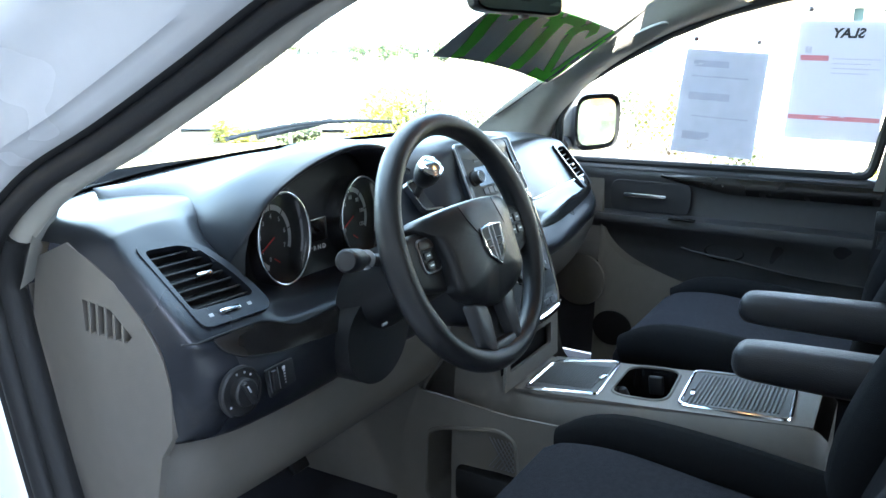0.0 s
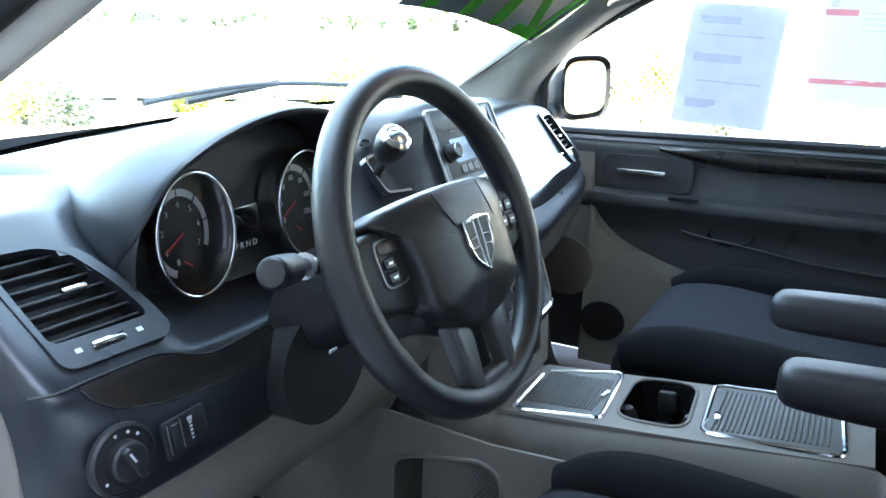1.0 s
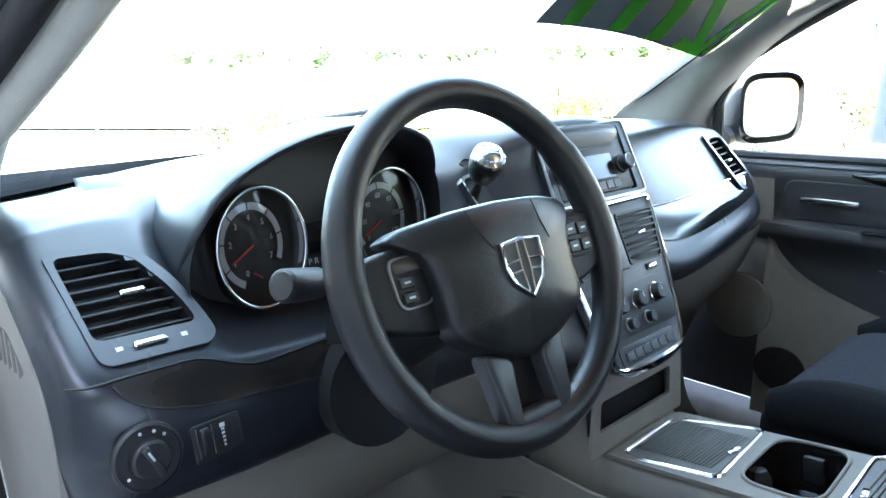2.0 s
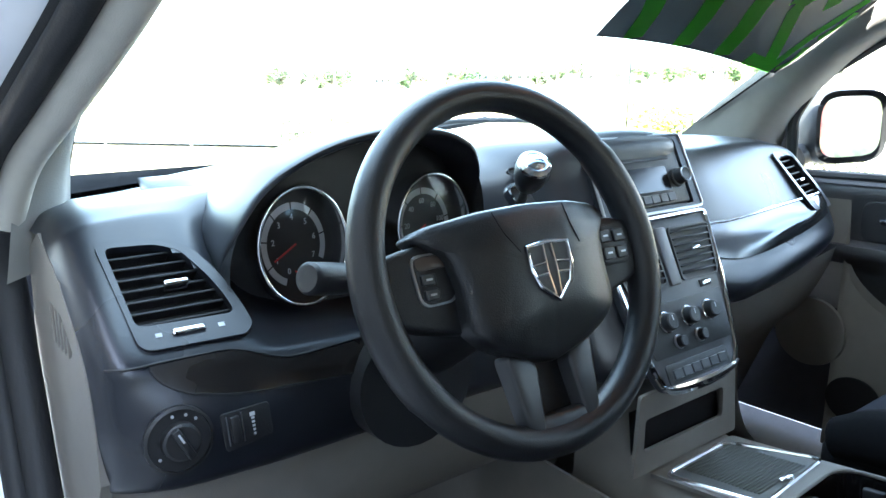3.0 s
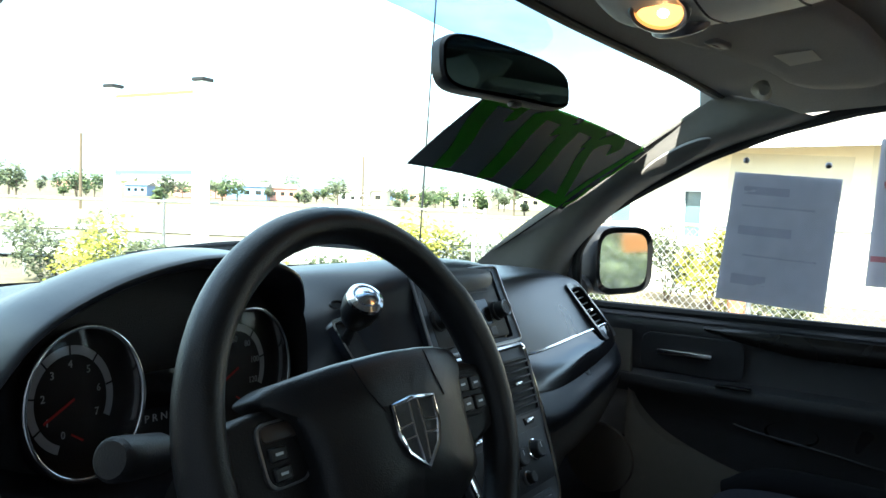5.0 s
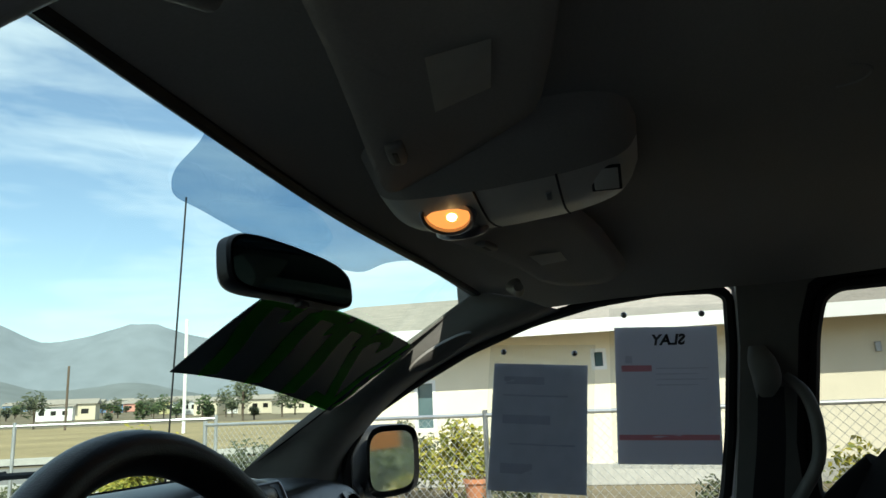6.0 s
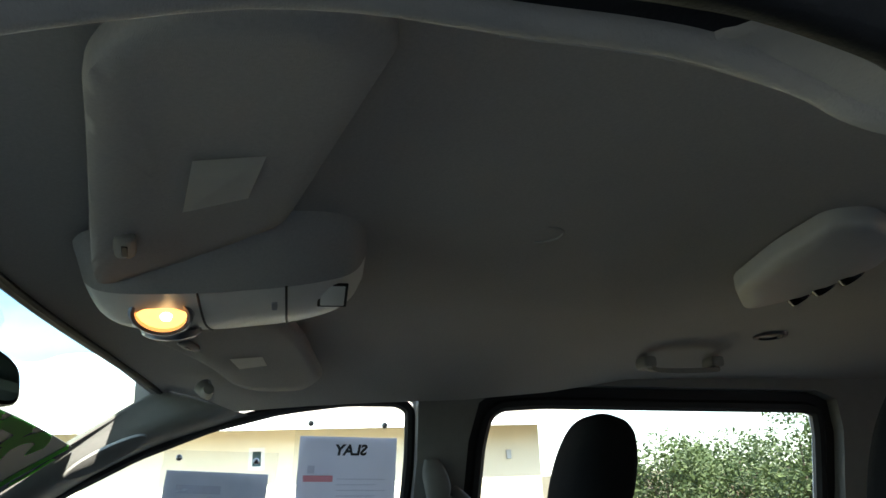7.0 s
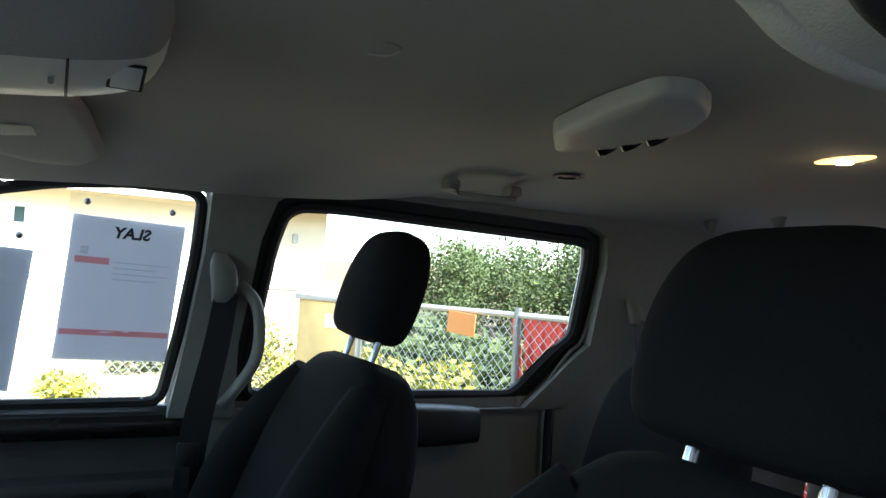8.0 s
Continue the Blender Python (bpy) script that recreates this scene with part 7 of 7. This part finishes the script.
put("plinth", box(0.06, HY1 - HY0, 0.35, 0.01, 1, pose(HX - 0.03, (HY0 + HY1) / 2, 0.175)), CONC, house, "pale concrete plinth")
rows = [[(HX - 0.66, y, 2.50), (HX - 0.66, y, 2.66), (HX + 4.6, y, 3.95), (HX + 9.8, y, 2.66), (HX + 9.8, y, 2.5), (HX + 4.6, y, 3.8)] for y in (HY0 - 0.85, HY1 + 0.9)]
roof = put("roof", grid(rows, closed=True, caps=True), SHINGLE, house, "low shingled roof with wide eaves", smooth=False)
sub("fascia", box(0.04, HY1 - HY0 + 1.75, 0.22, m=pose(HX - 0.68, (HY0 + HY1) / 2 + 0.025, 2.57)), WHITEP, roof, "white eave board")
sub("soffit", box(0.62, HY1 - HY0 + 1.70, 0.03, m=pose(HX - 0.34, (HY0 + HY1) / 2 + 0.025, 2.545)), TAN, roof, "tan boarded soffit")
for k in range(22):
    z = 2.70 + 1.24 * k / 22
    x = HX - 0.66 + 5.2 * k / 22
    sub("shingle_course", box(0.26, HY1 - HY0 + 1.75, 0.025, m=pose(x + 0.12, (HY0 + HY1) / 2 + 0.025, z, 0, -13.8, 0)), SHINGLE, roof)
put("wall_lamp", box(0.06, 0.09, 0.16, 0.01, 1, pose(HX - 0.03, -3.95, 2.02)), GALV, house, "small wall lamp")
for y0, y1, z0, z1 in WINS:
    w = put("window", plate(rect(-y1, z0, -y0, z1), 0.06, face_frame((HX + 0.06, 0, 0), (0, -1, 0), (0, 0, 1)), holes=[rect(-y1 + 0.06, z0 + 0.06, -y0 - 0.06, z1 - 0.06)]), WHITEP, house, "white-framed window", smooth=False)
    sub("pane", plate(rect(-y1 + 0.05, z0 + 0.05, -y0 - 0.05, z1 - 0.05), 0.01, face_frame((HX + 0.1, 0, 0), (0, -1, 0), (0, 0, 1))), material("window_pane", (0.10, 0.16, 0.17), 0.08, var=0.1), w, "dark blue-green pane", smooth=False)

# plants in front of the house
bush(10.2, 2.55, 1.2, 0.62, 3, LEAF_Y, "yellow-green flowering bush by the white wall", 1300, 0.055)
bush(10.8, 3.4, 1.25, 0.6, 4, LEAF_D, "grey-green bush by the white wall", 1100, 0.05)
for k, (x, y, h, r) in enumerate(((6.2, -0.35, 0.42, 0.32), (9.6, -1.2, 0.25, 0.5), (9.4, 1.5, 0.3, 0.4), (8.9, 3.9, 0.3, 0.4), (7.0, -2.4, 0.95, 0.55), (5.0, -2.75, 0.9, 0.5), (4.2, -2.9, 0.8, 0.5))):
    bush(x, y, h, r, 20 + k, LEAF_Y if k in (0, 4, 5, 6) else LEAF_D, "low scrubby green plant beside the fence", 700, 0.04)
pot = thing("flower_pot", "terracotta flower pot with a small plant", "flower pot", (9.6, 2.0, 0))
put("pot", turned([(0, 0), (0.13, 0), (0.18, 0.30), (0.20, 0.31), (0.20, 0.37), (0.17, 0.37), (0.16, 0.33), (0, 0.33)], pose(9.6, 2.0, 0), 24), TERRA, pot)
foliage("leaves", [((9.6, 2.0, 0.50), 0.2), ((9.65, 1.95, 0.6), 0.16)], 260, 0.05, 9, LEAF_Y, pot)

# trees beyond the fence on the passenger side
for k, (d, a, h, r) in enumerate(((22, -27, 3.7, 2.0), (24, -32, 3.4, 1.9), (21, -36, 4.2, 2.0), (23, -40, 3.3, 1.9), (25, -23, 3.2, 1.6), (20, -44, 3.4, 1.8), (22, -50, 3.8, 2.0), (24, -57, 3.6, 2.2), (26, -65, 4.0, 2.2), (27, -75, 3.8, 2.2), (26, -87, 4.0, 2.3), (30, -29.5, 3.6, 2.2), (30, -38, 4.0, 2.4))):
    tree(-0.9 + d * math.cos(radians(a)), -0.2 + d * math.sin(radians(a)), h * (0.80 if k % 3 else 0.70), r, 40 + k)

# undergrowth between the fence and the trees
rnd = random.Random(77)
for k in range(22):
    d, a = rnd.uniform(6.5, 13.0), radians(-24 - 40 * k / 21 + rnd.uniform(-1.5, 1.5))
    bush(-0.9 + d * math.cos(a), -0.2 + d * math.sin(a), rnd.uniform(0.75, 1.15), rnd.uniform(0.6, 0.95), 400 + k, LEAF if k % 4 else LEAF_D, "dark olive-green scrub beyond the wire fence", 1200, 0.06)

# ---- billboard ----
bill = thing("sign_board", "large white sign board on two white posts", "sign board", (6.5, 16.0, 0))
sa, sb = Vector((6.72, 9.62)), Vector((6.48, 11.7))
ang = math.degrees(math.atan2((sb - sa).y, (sb - sa).x))
L = (sb - sa).length
sm = pose(sa.x, sa.y, 0, 0, 0, ang)
for u in (0.0, L):
    po = put("post", box(0.20, 0.20, 3.24, 0.01, 1, sm @ Matrix.Translation((u, 0, 1.62))), WHITEP, bill, "square white post")
    sub("post_cap", box(0.25, 0.25, 0.06, 0.01, 1, sm @ Matrix.Translation((u, 0, 3.26))), RUBBER, po)
put("panel", box(L - 0.2, 0.05, 1.36, 0.006, 1, sm @ Matrix.Translation((L / 2, 0.0, 2.46))), WHITEP, bill, "blank white panel")
put("stripe", box(L - 0.2, 0.058, 0.06, m=sm @ Matrix.Translation((L / 2, 0.0, 3.08))), material("orange_stripe", (0.85, 0.42, 0.06), 0.5), bill, "orange stripe")
put("stripe", box(L - 0.2, 0.058, 0.07, m=sm @ Matrix.Translation((L / 2, 0.0, 1.80))), material("blue_stripe", (0.10, 0.42, 0.62), 0.5), bill, "blue stripe")

# ---- distance: town and mountains ----
rnd = random.Random(7)
TOWN = [material("far_wall_%s" % n, c, 0.9, var=0.1, big=0.3) for n, c in (("cream", (0.62, 0.55, 0.42)), ("pink", (0.62, 0.30, 0.24)), ("blue", (0.20, 0.32, 0.50)), ("white", (0.72, 0.72, 0.70)), ("olive", (0.45, 0.42, 0.22)))]


def far_house(x, y, w, d, h, mat, turn, label):
    z = ground_z(x, y)
    t = thing("far_house", label, "house", (x, y, z), "houses of the town")
    m = pose(x, y, z, 0, 0, turn)
    put("wall", box(w, d, h, m=m @ Matrix.Translation((0, 0, h / 2))), mat, t, smooth=False)
    put("roof", plate([(-d / 2 - 0.4, 0), (d / 2 + 0.4, 0), (0, h * 0.35)], w + 0.8, m @ Matrix.Translation((-w / 2 - 0.4, 0, h)) @ pose(0, 0, 0, 90, 0, 90)), SHINGLE, t, smooth=False)
    for k in range(3):
        put("window", box(w * 0.14, 0.08, h * 0.3, m=m @ Matrix.Translation((-w * 0.3 + w * 0.3 * k, -d / 2, h * 0.55))), GLOSS, t, smooth=False)


for k in range(90):
    a = radians(rnd.uniform(20, 62))
    r = rnd.uniform(170, 560)
    c = rnd.randrange(5)
    far_house(r * math.cos(a), r * math.sin(a), rnd.uniform(5, 12), rnd.uniform(5, 8), rnd.uniform(2.2, 3.6), TOWN[c], rnd.uniform(-25, 25) + math.degrees(a) - 90, "far low house of the town in " + ("cream", "pink", "blue", "white", "olive")[c])
for k in range(150):
    a = radians(rnd.uniform(20, 66))
    r = rnd.uniform(110, 430)
    z = ground_z(r, 0)
    x, y = r * math.cos(a), r * math.sin(a)
    t = thing("far_tree", "distant dark green tree of the town", "tree", (x, y, z), "trees of the town")
    h = rnd.uniform(2.0, 5.2) * (1.5 if k % 9 == 0 else 1.0)
    put("trunk", tube([(x, y, z - 0.1), (x, y, z + h * 0.6)], 0.15, 6), BARK, t)
    foliage("crown", [((x + rnd.uniform(-1, 1) * h * 0.3, y, z + h * rnd.uniform(0.45, 0.85)), h * 0.28) for q in range(6)], 240, 0.36, 100 + k, LEAF if k % 2 else LEAF_D, t)
for k, (d, s, h, r) in enumerate(((10.8, 6.9, 1.0, 0.9), (10.6, 6.1, 0.7, 0.7), (11.0, 7.8, 1.1, 0.9), (12.3, 1.9, 1.15, 0.8), (12.6, 1.0, 1.0, 0.8), (12.2, 0.3, 0.9, 0.8), (13.2, 2.6, 0.8, 0.7), (12.0, -0.4, 0.8, 0.7), (12.4, 3.8, 0.35, 0.5), (12.8, 5.0, 0.3, 0.5))):
    x, y = ahead(d, s)
    bush(x, y, h, r, 60 + k, LEAF_D if k % 3 else LEAF_Y, "grey-green scrub growing along the roadside fence", 1300, 0.05)
for a, r, h in ((33.5, 60, 9), (61, 70, 7), (41, 95, 8)):
    x, y = r * math.cos(radians(a)), r * math.sin(radians(a))
    t = thing("utility_pole", "distant utility pole of the town", "pole", (x, y, ground_z(x, y)), "poles of the town")
    put("mast", tube([(x, y, 0), (x, y, h)], 0.13, 8), WHITEP if a < 40 else BARK, t)


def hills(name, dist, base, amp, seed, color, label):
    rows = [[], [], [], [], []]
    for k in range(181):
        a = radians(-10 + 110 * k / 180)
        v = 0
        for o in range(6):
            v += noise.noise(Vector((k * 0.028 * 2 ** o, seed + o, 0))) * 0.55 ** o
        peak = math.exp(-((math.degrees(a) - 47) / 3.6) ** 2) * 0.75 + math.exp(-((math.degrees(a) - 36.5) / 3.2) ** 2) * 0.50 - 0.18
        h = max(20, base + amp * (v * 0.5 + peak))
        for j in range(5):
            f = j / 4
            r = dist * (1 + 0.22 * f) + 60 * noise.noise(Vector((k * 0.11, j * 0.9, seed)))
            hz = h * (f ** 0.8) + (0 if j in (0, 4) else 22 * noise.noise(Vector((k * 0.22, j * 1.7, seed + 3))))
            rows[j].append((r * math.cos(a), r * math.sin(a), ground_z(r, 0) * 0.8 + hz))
    # the colour carries the distance haze as well as the rock's own tone
    m = material(name + "_hazed_rock", color, 1.0, var=0.12, scale=0.012, big=0.003, spec=0.0)
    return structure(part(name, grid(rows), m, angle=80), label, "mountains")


# pale blue-grey stands in for haze in the air
hills("mountain_range", 3000, 325, 160, 2.3, (0.19, 0.22, 0.245), "mountain range behind the town, haze tinted into its blue-grey colour")
hills("foothills", 2000, 60, 80, 9.1, (0.165, 0.185, 0.19), "lower foothills, haze tinted into their blue-grey colour")
